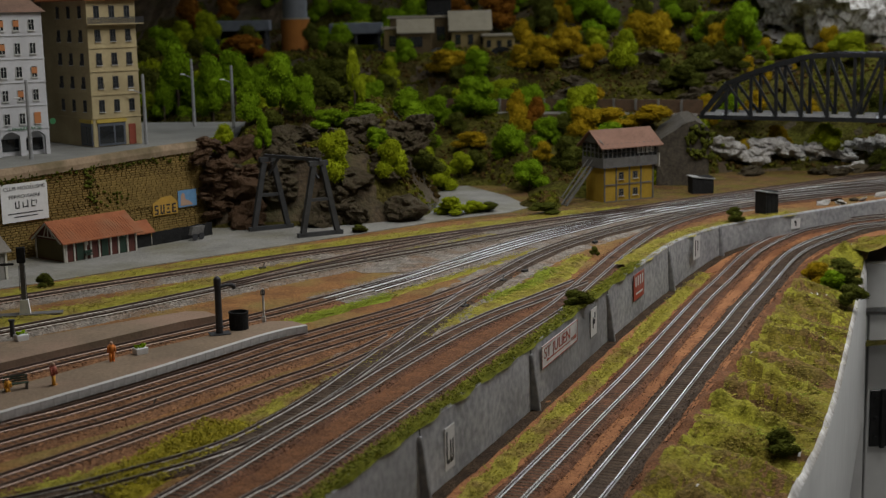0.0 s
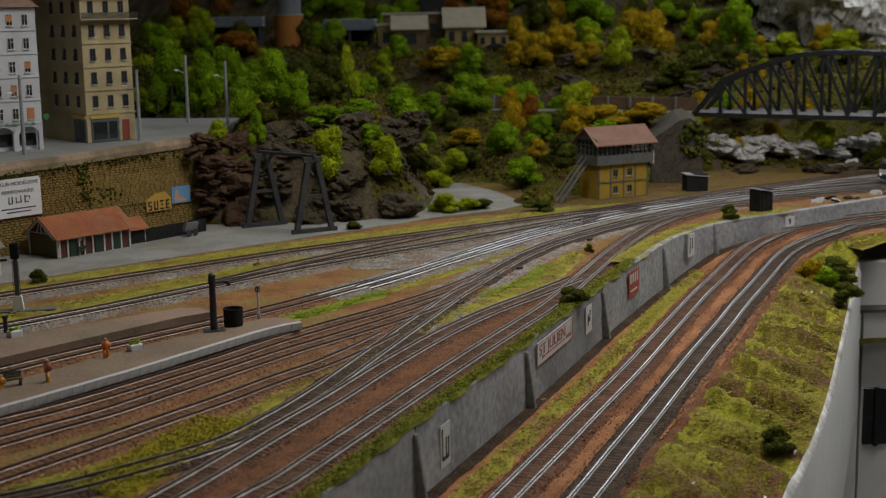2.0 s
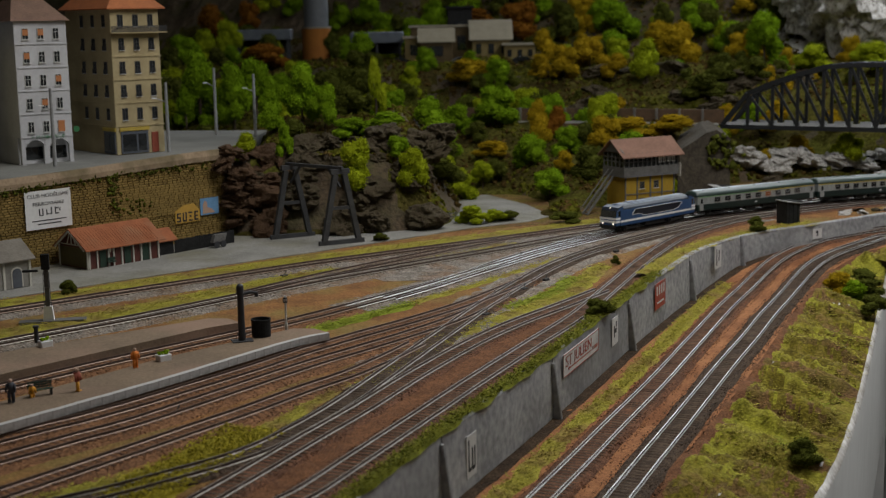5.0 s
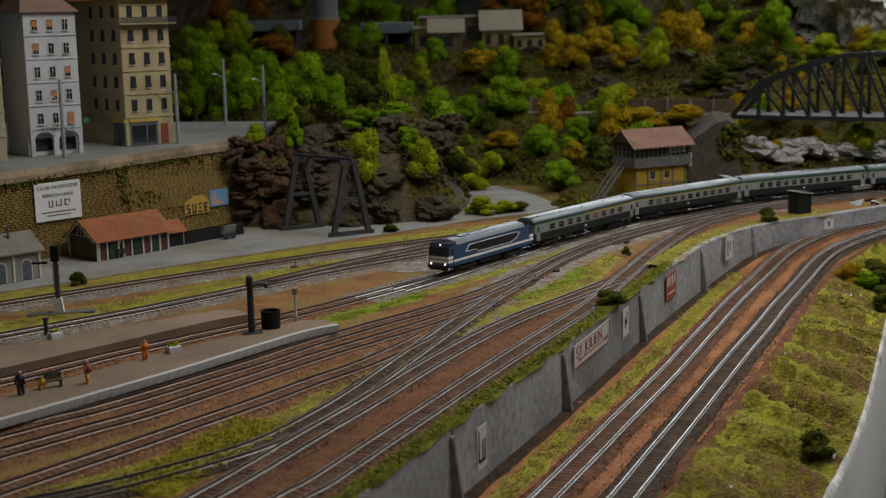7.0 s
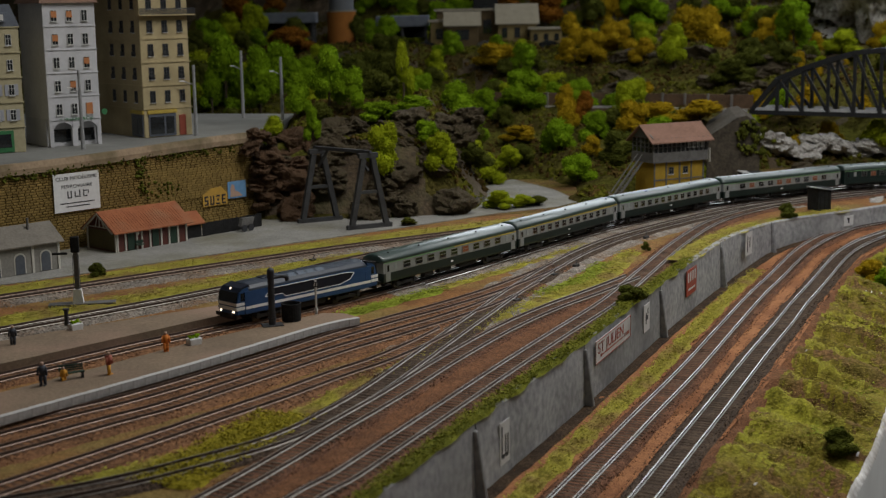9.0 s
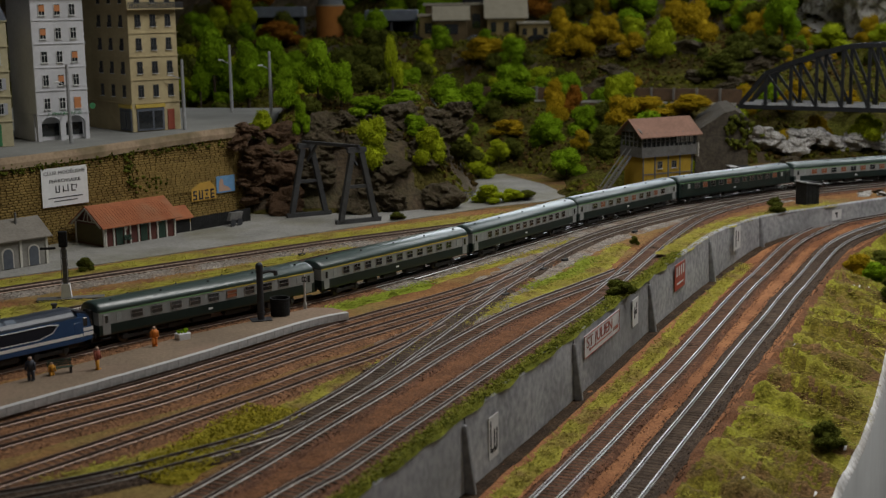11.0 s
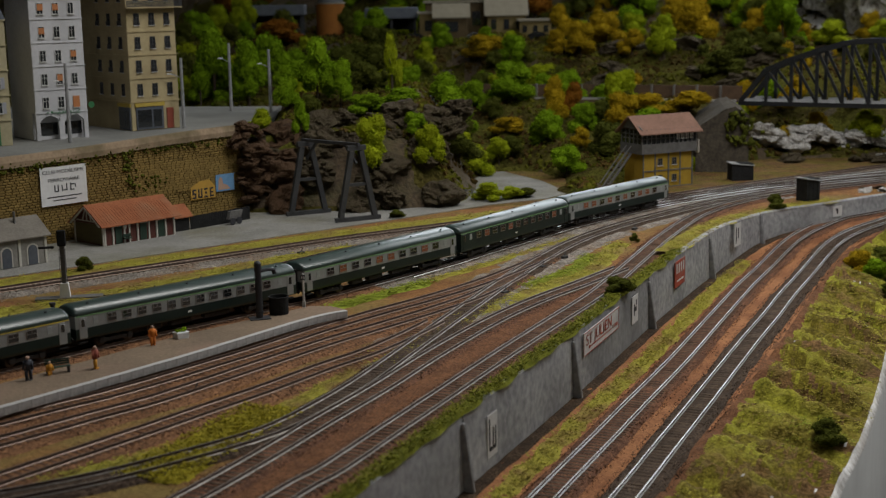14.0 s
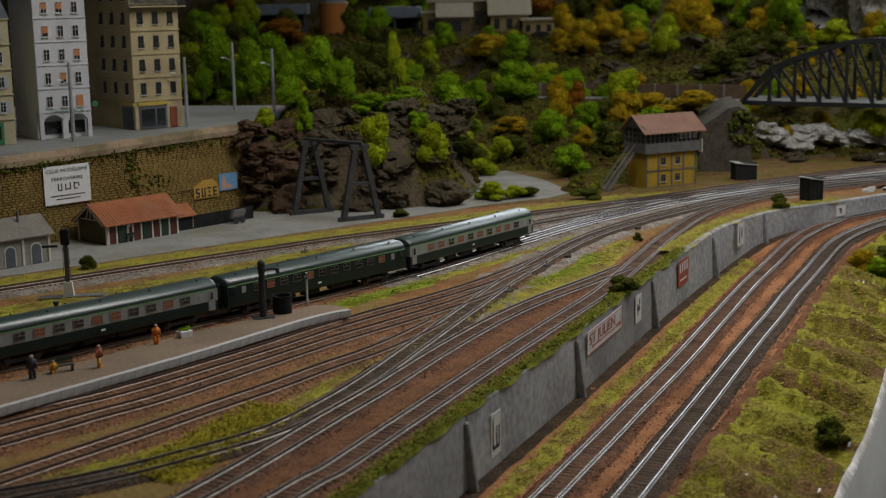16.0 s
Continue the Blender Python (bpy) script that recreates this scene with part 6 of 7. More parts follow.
def station_hut():
    W_, D_, H_, RISE = 0.112, 0.064, 0.0285, 0.021
    c = thing("station_shelter", "red-brown wooden station shelter with red tiled roof", "station building", pose(-0.446, 1.736, -0.0045, 0, 0, 48))
    bm = bmesh.new()
    box(bm, W_, D_, H_, pose(W_ / 2, D_ / 2, 0))
    prism(bm, [(0, 0), (D_, 0), (D_ / 2, RISE - 0.001)], W_, Matrix(((0, 1, 0, 0), (1, 0, 0, 0), (0, 0, 1, H_), (0, 0, 0, 1))))
    part("wall", bm, RED_BOARDS, c)
    bm = bmesh.new()
    box(bm, 0.0008, D_ - 0.003, H_ - 0.004, pose(-0.0004, D_ / 2, 0.002))
    part("gable_panel", bm, OLIVE_BOARD, c, "olive boarded gable wall")
    bm = bmesh.new()
    gable_roof(bm, W_, D_, H_ + 0.0005, RISE, 0.007)
    roof = part("roof", bm, RED_TILE, c, "red tiled pitched roof")
    bm = bmesh.new()
    for i in range(26):
        x = -0.006 + i * 0.0045
        rod(bm, (x, -0.0066, H_ - 0.0018 + 0.0007), (x, D_ / 2, H_ + RISE + 0.0016), 0.00018, 5)
    part("tile_ribs", bm, RED_TILE, roof)
    for x in (0.0012, 0.0135, 0.031, 0.039, 0.052, 0.070, 0.0825, 0.097, W_ - 0.0012):
        bm = bmesh.new()
        box(bm, 0.0022, 0.0016, H_ - 0.0005, pose(x, -0.0008, 0))
        part("post", bm, CREAM_TRIM, c, "cream painted post")
    for y in (0.0, D_ - 0.001):
        bm = bmesh.new()
        box(bm, 0.0016, 0.0022, H_, pose(-0.0012, y, 0))
        part("post", bm, CREAM_TRIM, c, "cream painted post")
    bm = bmesh.new()
    for s in (-1, 1):
        rod(bm, (-0.0065, D_ / 2, H_ + RISE - 0.001), (-0.0065, D_ / 2 + s * 0.033, H_ - 0.003), 0.0009, 4, True)
    for k in range(3):
        rod(bm, (-0.003, D_ / 2 + (k - 1) * 0.01, H_ + 0.002), (-0.003, D_ / 2 + (k - 1) * 0.004, H_ + RISE - 0.006), 0.0005, 4, True)
    rod(bm, (-0.003, 0.008, H_ + 0.002), (-0.003, D_ - 0.008, H_ + 0.002), 0.0005, 4, True)
    part("bargeboard", bm, CREAM_TRIM, c)
    for x in (0.0225, 0.061, 0.0898):
        bm = bmesh.new()
        box(bm, 0.0105, 0.0012, H_ - 0.006, pose(x, -0.0004, 0.0005), 0.0002)
        d = part("door", bm, GREEN_DOOR, c, "dark green door")
        bm = bmesh.new()
        box(bm, 0.0125, 0.0014, 0.0016, pose(x, -0.0008, H_ - 0.0055))
        part("lintel", bm, CREAM_TRIM, d)
    bm = bmesh.new()
    cyl(bm, 0.0028, 0.0028, 0.0012, pose(0.0315, -0.0015, 0.0215, 90), 16)
    part("clock", bm, CREAM_TRIM, c, "small round white clock")
    bm = bmesh.new()
    box(bm, 0.012, 0.0045, 0.001, pose(0.0335, -0.004, 0.006))
    box(bm, 0.012, 0.0008, 0.004, pose(0.0335, -0.002, 0.008))
    part("bench", bm, GREEN_DOOR, c)
    # lean-to at its end
    a = thing("lean_to_shed", "low dark boarded shed with red tiled roof beside the shelter", "shed", pose(-0.380, 1.828, -0.0045, 0, 0, 48))
    bm = bmesh.new()
    box(bm, 0.034, 0.03, 0.021, pose(0.017, 0.015, 0))
    part("wall", bm, TAR, a)
    bm = bmesh.new()
    gable_roof(bm, 0.034, 0.030, 0.0215, 0.012, 0.004)
    part("roof", bm, RED_TILE, a)
    # tarred fence
    f = thing("board_fence", "black tarred board fence below the stone wall", "fence", pose(-0.356, 1.854, -0.0045, 0, 0, 50))
    for i in range(32):
        bm = bmesh.new()
        box(bm, 0.0032, 0.001, 0.0185 + random.uniform(-0.0006, 0.0006), pose(0.0016 + i * 0.0034, 0, 0))
        part("board", bm, TAR, f)
    v = thing("handcart", "grey handcart leaning at the black fence", "cart", pose(-0.309, 1.900, -0.0045, 0, 0, 50))
    bm = bmesh.new()
    prism(bm, [(-0.012, 0.008), (0.010, 0.008), (0.014, 0.019), (-0.008, 0.019)], 0.006, pose(0, -0.012, 0))
    part("body", bm, GREY_WOOD, v)
    for x in (-0.006, 0.006):
        bm = bmesh.new()
        cyl(bm, 0.005, 0.005, 0.0012, pose(x, -0.0125, 0.005, 90), 14)
        part("wheel", bm, IRON, v)


def grey_house():
    W_, D_, H_ = 0.075, 0.055, 0.036
    c = thing("goods_office", "grey rendered railway building with arched doors", "house", pose(-0.563, 1.557, -0.0045, 0, 0, 46))
    W_ = 0.105
    bm = bmesh.new()
    box(bm, W_, D_, H_, pose(W_ / 2, D_ / 2, 0), 0.0004)
    prism(bm, [(0, 0), (D_, 0), (D_ / 2, 0.017)], W_, Matrix(((0, 1, 0, 0), (1, 0, 0, 0), (0, 0, 1, H_), (0, 0, 0, 1))))
    part("wall", bm, GREY_STONE, c)
    bm = bmesh.new()
    gable_roof(bm, W_, D_, H_ + 0.0005, 0.018, 0.005)
    part("roof", bm, mat("grey_brown_roof", (0.22, 0.2, 0.17), (0.16, 0.145, 0.125), 60, 0.85, bump=0.0005), c, "grey-brown tiled roof")
    bm = bmesh.new()
    cyl(bm, 0.0016, 0.0016, 0.02, pose(W_ * 0.72, D_ * 0.35, H_ + 0.008), 8)
    part("chimney_pipe", bm, GREY_WOOD, c)
    for x in (0.02, 0.052, 0.086):
        pts = [(-0.006, 0.001), (0.006, 0.001)] + [(0.006 * math.cos(a), 0.0185 + 0.006 * math.sin(a)) for a in [math.pi * k / 8 for k in range(9)]]
        bm = bmesh.new()
        prism(bm, [(p[0] * 1.28, p[1] * 1.07) for p in pts], 0.001, pose(x, -0.0008, 0))
        s = part("door_surround", bm, CREAM_TRIM, c, "cream arched surround")
        bm = bmesh.new()
        prism(bm, pts, 0.0008, pose(x, -0.0014, 0))
        part("arched_door", bm, SHOP, s)
    for x in (W_ - 0.0015, 0.069):
        bm = bmesh.new()
        box(bm, 0.003, 0.0014, H_, pose(x, -0.0007, 0))
        part("corner_stone", bm, CREAM_TRIM, c)


station_hut()
grey_house()


def signal_box():
    c = thing("signal_box", "ochre brick signal box with grey glazed cabin and red roof", "signal box", pose(0.311, 2.172, -0.006, 0, 0, 27))
    W_, D_, H1, H2 = 0.098, 0.050, 0.056, 0.096
    bm = bmesh.new()
    box(bm, W_, D_, H1, pose(W_ / 2, D_ / 2, 0))
    part("brick_base", bm, OCHRE, c)
    bm = bmesh.new()
    for x in (0.001, 0.024, 0.05, 0.073, W_ - 0.001):
        box(bm, 0.0022, 0.0014, H1, pose(x, -0.0007, 0))
    for z in (0.027, 0.0):
        box(bm, W_, 0.0012, 0.0018, pose(W_ / 2, -0.0006, z))
    part("timber_frame", bm, GREY_WOOD, c, "grey timber framing")
    kit = window_kit(0.0085, 0.0115, GREY_WOOD)
    for z in (0.009, 0.036):
        for x in (0.0375, 0.0615):
            put_window(c, kit, pose(x - 0.004 * (x < 0.05), -0.0006, z))
    bm = bmesh.new()
    box(bm, W_ + 0.010, D_ + 0.010, 0.016, pose(W_ / 2, D_ / 2, H1))
    part("cabin_wall", bm, GREY_WOOD, c, "grey boarded cabin base")
    bm = bmesh.new()
    box(bm, W_ + 0.007, D_ + 0.007, H2 - H1 - 0.018, pose(W_ / 2, D_ / 2, H1 + 0.016))
    part("glazing", bm, PANE, c)
    n = 13
    for i in range(n):
        bm = bmesh.new()
        x = -0.004 + i * (W_ + 0.008) / (n - 1)
        box(bm, 0.0014, 0.0014, H2 - H1 - 0.016, pose(x, -0.0045, H1 + 0.015))
        part("mullion", bm, GREY_WOOD, c)
    bm = bmesh.new()
    for z in (0.024, 0.031):
        box(bm, W_ + 0.009, 0.0012, 0.0009, pose(W_ / 2, -0.0044, H1 + z))
        box(bm, 0.0012, D_ + 0.008, 0.0009, pose(-0.0044, D_ / 2, H1 + z))
    for k in range(6):
        box(bm, 0.0012, 0.0012, H2 - H1 - 0.016, pose(-0.0044, -0.003 + k * (D_ + 0.006) / 5, H1 + 0.015))
    part("transom", bm, GREY_WOOD, c)
    bm = bmesh.new()
    for i in range(4):
        box(bm, 0.0062, 0.0004, 0.013, pose(0.066 + i * 0.0088, -0.0046, H1 + 0.021))
    part("blinds", bm, WHITE_FRAME, c, "pale window blinds")
    bm = bmesh.new()
    gable_roof(bm, W_, D_, H2, 0.0185, 0.012, 0.0018)
    part("roof", bm, mat("faded_red_roof", (0.27, 0.155, 0.115), (0.2, 0.115, 0.085), 50, 0.85, bump=0.0005), c, "faded red tiled roof")
    bm = bmesh.new()
    prism(bm, [(-0.005, 0), (D_ + 0.005, 0), (D_ / 2, 0.017)], 0.002, Matrix(((0, 1, 0, -0.006), (1, 0, 0, 0), (0, 0, 1, H2), (0, 0, 0, 1))))
    part("gable", bm, GREY_WOOD, c)
    bm = bmesh.new()
    a, b = Vector((-0.070, 0.004, 0)), Vector((-0.010, 0.018, H1))
    for y in (0.0, 0.013):
        rod(bm, a + Vector((0, y, 0.001)), b + Vector((0, y, 0.001)), 0.0014, 4, True)
        rod(bm, a + Vector((0, y, 0.013)), b + Vector((0, y, 0.013)), 0.0007, 4, True)
    for i in range(16):
        p = a.lerp(b, (i + 0.5) / 16)
        box(bm, 0.0036, 0.013, 0.0007, pose(p.x, p.y + 0.0065, p.z))
    part("staircase", bm, GREY_WOOD, c, "grey wooden outside staircase")
    bm = bmesh.new()
    box(bm, 0.0015, 0.009, 0.022, pose(W_ + 0.0095, 0.0, H1 - 0.004))
    part("notice_board", bm, CREAM_TRIM, c)


signal_box()


def tool_hut(x, y, w, d, h, label, turn=20):
    c = thing("tool_hut", label, "hut", pose(x, y, -0.0055, 0, 0, turn))
    bm = bmesh.new()
    box(bm, w, d, h)
    part("wall", bm, TAR, c)
    bm = bmesh.new()
    prism(bm, [(-w / 2 - 0.002, h), (w / 2 + 0.002, h - 0.004), (w / 2 + 0.002, h - 0.0025), (-w / 2 - 0.002, h + 0.0015)], d + 0.004, pose(0, -d / 2 - 0.002, 0))
    part("roof", bm, mat("pale_felt_roof", (0.42, 0.42, 0.42), (0.3, 0.3, 0.3), 60, 0.6), c, "pale grey felt roof")
    for k in (-1, 0, 1):
        bm = bmesh.new()
        box(bm, 0.0012, 0.001, h - 0.004, pose(k * w * 0.33, -d / 2 - 0.0004, 0))
        part("batten", bm, TAR, c)


tool_hut(0.535, 2.018, 0.024, 0.024, 0.034, "black boarded lineside hut with pale flat roof", 25)
tool_hut(0.487, 2.262, 0.036, 0.028, 0.028, "black boarded hut beside the stone abutment", 5)


# ---- timber gantry ----
def gantry():
    g = thing("timber_gantry", "dark timber loading gantry with two A-frames", "gantry", pose(0, 0, -0.0045))
    G = mat("dark_grey_timber", (0.055, 0.056, 0.058), (0.03, 0.03, 0.032), 60, 0.8, bump=0.0003)
    tops = []
    for (x0, y0), (x1, y1) in (((-0.232, 1.957), (-0.178, 1.985)), ((-0.156, 1.890), (-0.102, 1.918))):
        a, b = Vector((x0, y0, 0)), Vector((x1, y1, 0))
        u = (b - a).normalized()
        top = (a + b) / 2 + Vector((0, 0, 0.103))
        tops.append(top)
        f = None
        bm = bmesh.new()
        rod(bm, a - u * 0.004 + Vector((0, 0, 0.003)), b + u * 0.004 + Vector((0, 0, 0.003)), 0.003, 4, True)
        f = part("sill_beam", bm, G, g)
        for e, s in ((a, -1), (b, 1)):
            bm = bmesh.new()
            rod(bm, e + u * (-s * 0.004) + Vector((0, 0, 0.004)), top + u * s * 0.007 - Vector((0, 0, 0.004)), 0.0036, 4, True)
            part("leg", bm, G, g)
        bm = bmesh.new()
        rod(bm, a.lerp(top, 0.5) , b.lerp(top, 0.5), 0.0022, 4, True)
        part("tie_beam", bm, G, g)
        bm = bmesh.new()
        rod(bm, top - u * 0.014, top + u * 0.014, 0.0034, 4, True)
        part("cap_beam", bm, G, g)
    bm = bmesh.new()
    d = (tops[1] - tops[0]).normalized()
    rod(bm, tops[0] - d * 0.008 + Vector((0, 0, 0.005)), tops[1] + d * 0.006 + Vector((0, 0, 0.005)), 0.0022, 4, True)
    part("main_beam", bm, G, g)
    for t, s in ((tops[0], 1), (tops[1], -1)):
        bm = bmesh.new()
        rod(bm, t + d * s * 0.022 + Vector((0, 0, 0.004)), t - Vector((0, 0, 0.022)), 0.0016, 4, True)
        part("brace", bm, G, g)


gantry()


# ---- steel bridge and the ledge line ----
def bridge():
    STEEL_DARK = mat("dark_painted_girder", (0.016, 0.018, 0.021), (0.01, 0.011, 0.013), 60, 0.5)
    b = thing("truss_bridge", "dark steel truss bridge with curved top chord", "bridge", Matrix.Translation((0.566, 2.629, 0.096)) @ Matrix.Rotation(math.atan2(-0.173, 0.294), 4, "Z"))
    n, p = 12, 0.0480
    hs = [0, 0.060, 0.080, 0.096, 0.110, 0.114, 0.114, 0.114, 0.110, 0.096, 0.080, 0.060, 0]
    for y in (0.0, 0.062):
        bm = bmesh.new()
        box(bm, n * p + 0.01, 0.006, 0.008, pose(n * p / 2, y, -0.008))
        part("bottom_chord", bm, STEEL_DARK, b)
        for i in range(n):
            bm = bmesh.new()
            rod(bm, (i * p, y, hs[i]), ((i + 1) * p, y, hs[i + 1]), 0.0044, 4, True)
            part("top_chord", bm, STEEL_DARK, b)
            if 0 < i:
                bm = bmesh.new()
                rod(bm, (i * p, y, 0), (i * p, y, hs[i]), 0.0027, 4, True)
                part("vertical", bm, STEEL_DARK, b)
            if 0 < i < n - 1:
                bm = bmesh.new()
                lo, hi = (i, i + 1) if i >= n // 2 else (i + 1, i)
                rod(bm, (lo * p, y, 0), (hi * p, y, hs[hi]), 0.0024, 4, True)
                part("diagonal", bm, STEEL_DARK, b)
        pale = mat("pale_grey_steel", (0.45, 0.46, 0.48), (0.36, 0.37, 0.39), 60, 0.5)
        for i in range(n):
            bm = bmesh.new()
            box(bm, p * 0.72, 0.0012, 0.0052, pose((i + 0.5) * p, y - 0.0036, 0.0006))
            part("kerb_plate", bm, pale, b, "pale grey steel kerb plate")
    for i in range(n + 1):
        bm = bmesh.new()
        box(bm, 0.003, 0.062, 0.004, pose(i * p, 0.031, -0.006))
        part("cross_beam", bm, STEEL_DARK, b)
        if 1 < i < n - 1:
            bm = bmesh.new()
            rod(bm, (i * p, 0, hs[i]), (i * p, 0.062, hs[i]), 0.0016, 4, True)
            part("top_strut", bm, STEEL_DARK, b)
    bm = bmesh.new()
    box(bm, n * p, 0.05, 0.002, pose(n * p / 2, 0.031, -0.002))
    part("deck", bm, STEEL_DARK, b)


bridge()


def ledge_wall():
    ln = Line([(0.02, 2.86), (0.17, 2.80), (0.316, 2.757), (0.45, 2.69), (0.56, 2.635)])
    w = tagged(new("wall_ledge"), "low brown stone wall and pale kerb of the hillside line", "wall", kind="structure")
    bm = bmesh.new()
    strip(bm, ln, 0, ln.length, [(-0.006, 0.06), (-0.006, 0.097), (0.03, 0.097)], 0.02)
    part("ledge", bm, mat("brown_ledge", (0.13, 0.085, 0.055), (0.08, 0.055, 0.035), 40, 0.9, bump=0.001), w)
    bm = bmesh.new()
    strip(bm, ln, 0.05, ln.length, [(-0.0065, 0.094), (-0.0065, 0.0985), (-0.004, 0.0985)], 0.02)
    part("kerb", bm, mat("pale_kerb", (0.42, 0.41, 0.38), (0.28, 0.27, 0.25), 60, 0.8), w, "pale stone kerb")
    bm = bmesh.new()
    strip(bm, ln, 0.0, ln.length, [(0.03, 0.095), (0.03, 0.122), (0.036, 0.122), (0.036, 0.09)], 0.02)
    part("back_wall", bm, mat("brown_stone_wall", (0.15, 0.095, 0.06), (0.085, 0.058, 0.04), 70, 0.9, bump=0.001), w, "brown stone back wall")
    for i in range(12):
        s = 0.03 + i * ln.length / 12.5
        q = ln.side(s, 0.026)
        bm = bmesh.new()
        box(bm, 0.004, 0.006, 0.028, Matrix.Translation((q[0], q[1], 0.096)) @ Matrix.Rotation(ln.turn(s), 4, "Z"))
        part("pier", bm, mat_pier, w)


mat_pier = mat("grey_stone_pier", (0.2, 0.19, 0.17), (0.13, 0.12, 0.11), 70, 0.9)
ledge_wall()


def abutment():
    c = thing("stone_abutment", "dark stone bridge abutment overgrown with ivy", "abutment", pose(0.485, 2.36, -0.008, 0, 0, -8))
    bm = bmesh.new()
    prism(bm, [(-0.055, 0), (0.036, 0), (0.036, 0.100), (0.012, 0.116), (-0.004, 0.112), (-0.05, 0.082)], 0.24)
    for k in range(3):
        bmesh.ops.subdivide_edges(bm, edges=bm.edges[:], cuts=1, use_grid_fill=True)
    for v in bm.verts:
        v.co += Vector((0, -0.004, 0.002)) * noise.noise(v.co * 45)
    part("masonry", bm, mat("dark_masonry", (0.10, 0.085, 0.065), (0.055, 0.047, 0.038), 50, 0.95, bump=0.0015, fine=4), c)
    bm = bmesh.new()
    random.seed(31)
    for i in range(60):
        clump(bm, Vector((random.gauss(0.02, 0.012), random.uniform(-0.005, 0.002), random.uniform(0.05, 0.108))), random.uniform(0.003, 0.006))
    part("ivy", bm, LEAF["dark"], c)


abutment()


# ---- rocks ----
def boulder(seed, material):
    random.seed(seed)
    bm = bmesh.new()
    bmesh.ops.create_icosphere(bm, subdivisions=4, radius=1)
    off = Vector((seed * 3.1, seed * 1.7, 0))
    for v in bm.verts:
        p = v.co.copy()
        c = noise.cell(p * 1.6 + off) * 0.22 + noise.noise(p * 1.3 + off) * 0.45 + noise.noise(p * 4 + off) * 0.16 + abs(noise.noise(p * 9 + off)) * 0.1
        v.co = p * (0.85 + c)
        v.co.z *= 0.75
    return mesh_of("rock", bm, material)


ROCKS = [boulder(k, ROCK) for k in range(5)]
PALE_ROCKS = [boulder(k + 7, WHITE_ROCK) for k in range(4)]
RED_ROCK = mat("red_brown_rock", (0.15, 0.085, 0.045), (0.05, 0.03, 0.018), 34, 0.9, bump=0.005, fine=6, spec=0.2)
RED_ROCKS = [boulder(k + 17, RED_ROCK) for k in range(3)]


def rock(x, y, z, sx, sy, sz, i, kinds, label):
    ob = tagged(new("rock", kinds[i % len(kinds)]), label, "rock", "rocks of the hillside")
    ob.matrix_basis = pose(x, y, z, random.uniform(-20, 20), random.uniform(-20, 20), i * 77) @ Matrix.Diagonal((sx, sy, sz, 1))


random.seed(12)
for i in range(46):
    x = random.uniform(-0.33, 0.02)
    u = random.random()
    y = 1.985 + 0.13 * u + 0.35 * max(0, x + 0.1)
    z = 0.125 * u ** 0.8
    s = random.uniform(0.018, 0.036)
    rock(x, y + 0.012, z, s, s, s * 0.9, i, RED_ROCKS if x < -0.22 and random.random() < 0.7 else ROCKS, "rough dark plaster rock of the outcrop")
for i in range(16):
    u = 0.315 + 0.05 * random.random()
    z = 0.015 + 0.105 * i / 15
    p = on_wall(u + 0.25 * (0.12 - z) * (i % 2), z, 0.006 + 0.01 * random.random()).translation
    r = random.uniform(0.012, 0.022)
    rock(p.x, p.y, z, r * 1.2, r, r * 0.7, i, RED_ROCKS, "red-brown layered rock at the stone wall's end")
for i in range(22):
    x = 0.58 + 0.4 * i / 21
    rock(x, 2.58 - 0.02 * math.sin(i * 2.1), 0.028 + 0.010 * math.sin(i * 1.3), random.uniform(0.02, 0.035), 0.03, random.uniform(0.016, 0.026), i, PALE_ROCKS, "pale grey limestone rock under the bridge")
for i in range(16):
    rock(random.uniform(0.57, 1.05), random.uniform(2.45, 2.53), -0.002, random.uniform(0.012, 0.026), 0.02, random.uniform(0.008, 0.016), i, ROCKS + PALE_ROCKS[:1], "dark rock beside the far tracks")
for i in range(20):
    x = random.uniform(0.3, 0.8)
    y = 3.25 - 0.5 * x + random.uniform(-0.12, 0.16)
    s = random.uniform(0.025, 0.05)
    rock(x, y, hill(x, y), s, s, s * 0.6, i, ROCKS, "dark rock on the hillside")
for i in range(12):
    x, y = 1.0 + random.uniform(-0.06, 0.35), 3.35 + random.uniform(-0.1, 0.3)
    s = random.uniform(0.06, 0.12)
    rock(x, y, 0.2 + 0.2 * random.random(), s * 0.8, s, s * 1.3, i, PALE_ROCKS, "white limestone cliff rock")
for i in range(14):
    x = 0.64 + 0.18 * random.random()
    rock(x, 2.055 + (x - 0.6) * 0.6 + random.uniform(-0.008, 0.03), -0.004, random.uniform(0.006, 0.014), 0.009, random.uniform(0.003, 0.007), i, PALE_ROCKS + ROCKS[:2], "pale stone rubble beside the track")


# ---- works yard on the upper terrace ----
TAN_WALL = mat("tan_boards", (0.26, 0.2, 0.09), (0.19, 0.145, 0.065), 40, 0.85)
TAN_ROOF = mat("pale_tan_roof", (0.36, 0.32, 0.24), (0.28, 0.25, 0.185), 40, 0.8)
BROWN_WALL = mat("brown_boards", (0.13, 0.095, 0.05), (0.09, 0.065, 0.035), 40, 0.85)


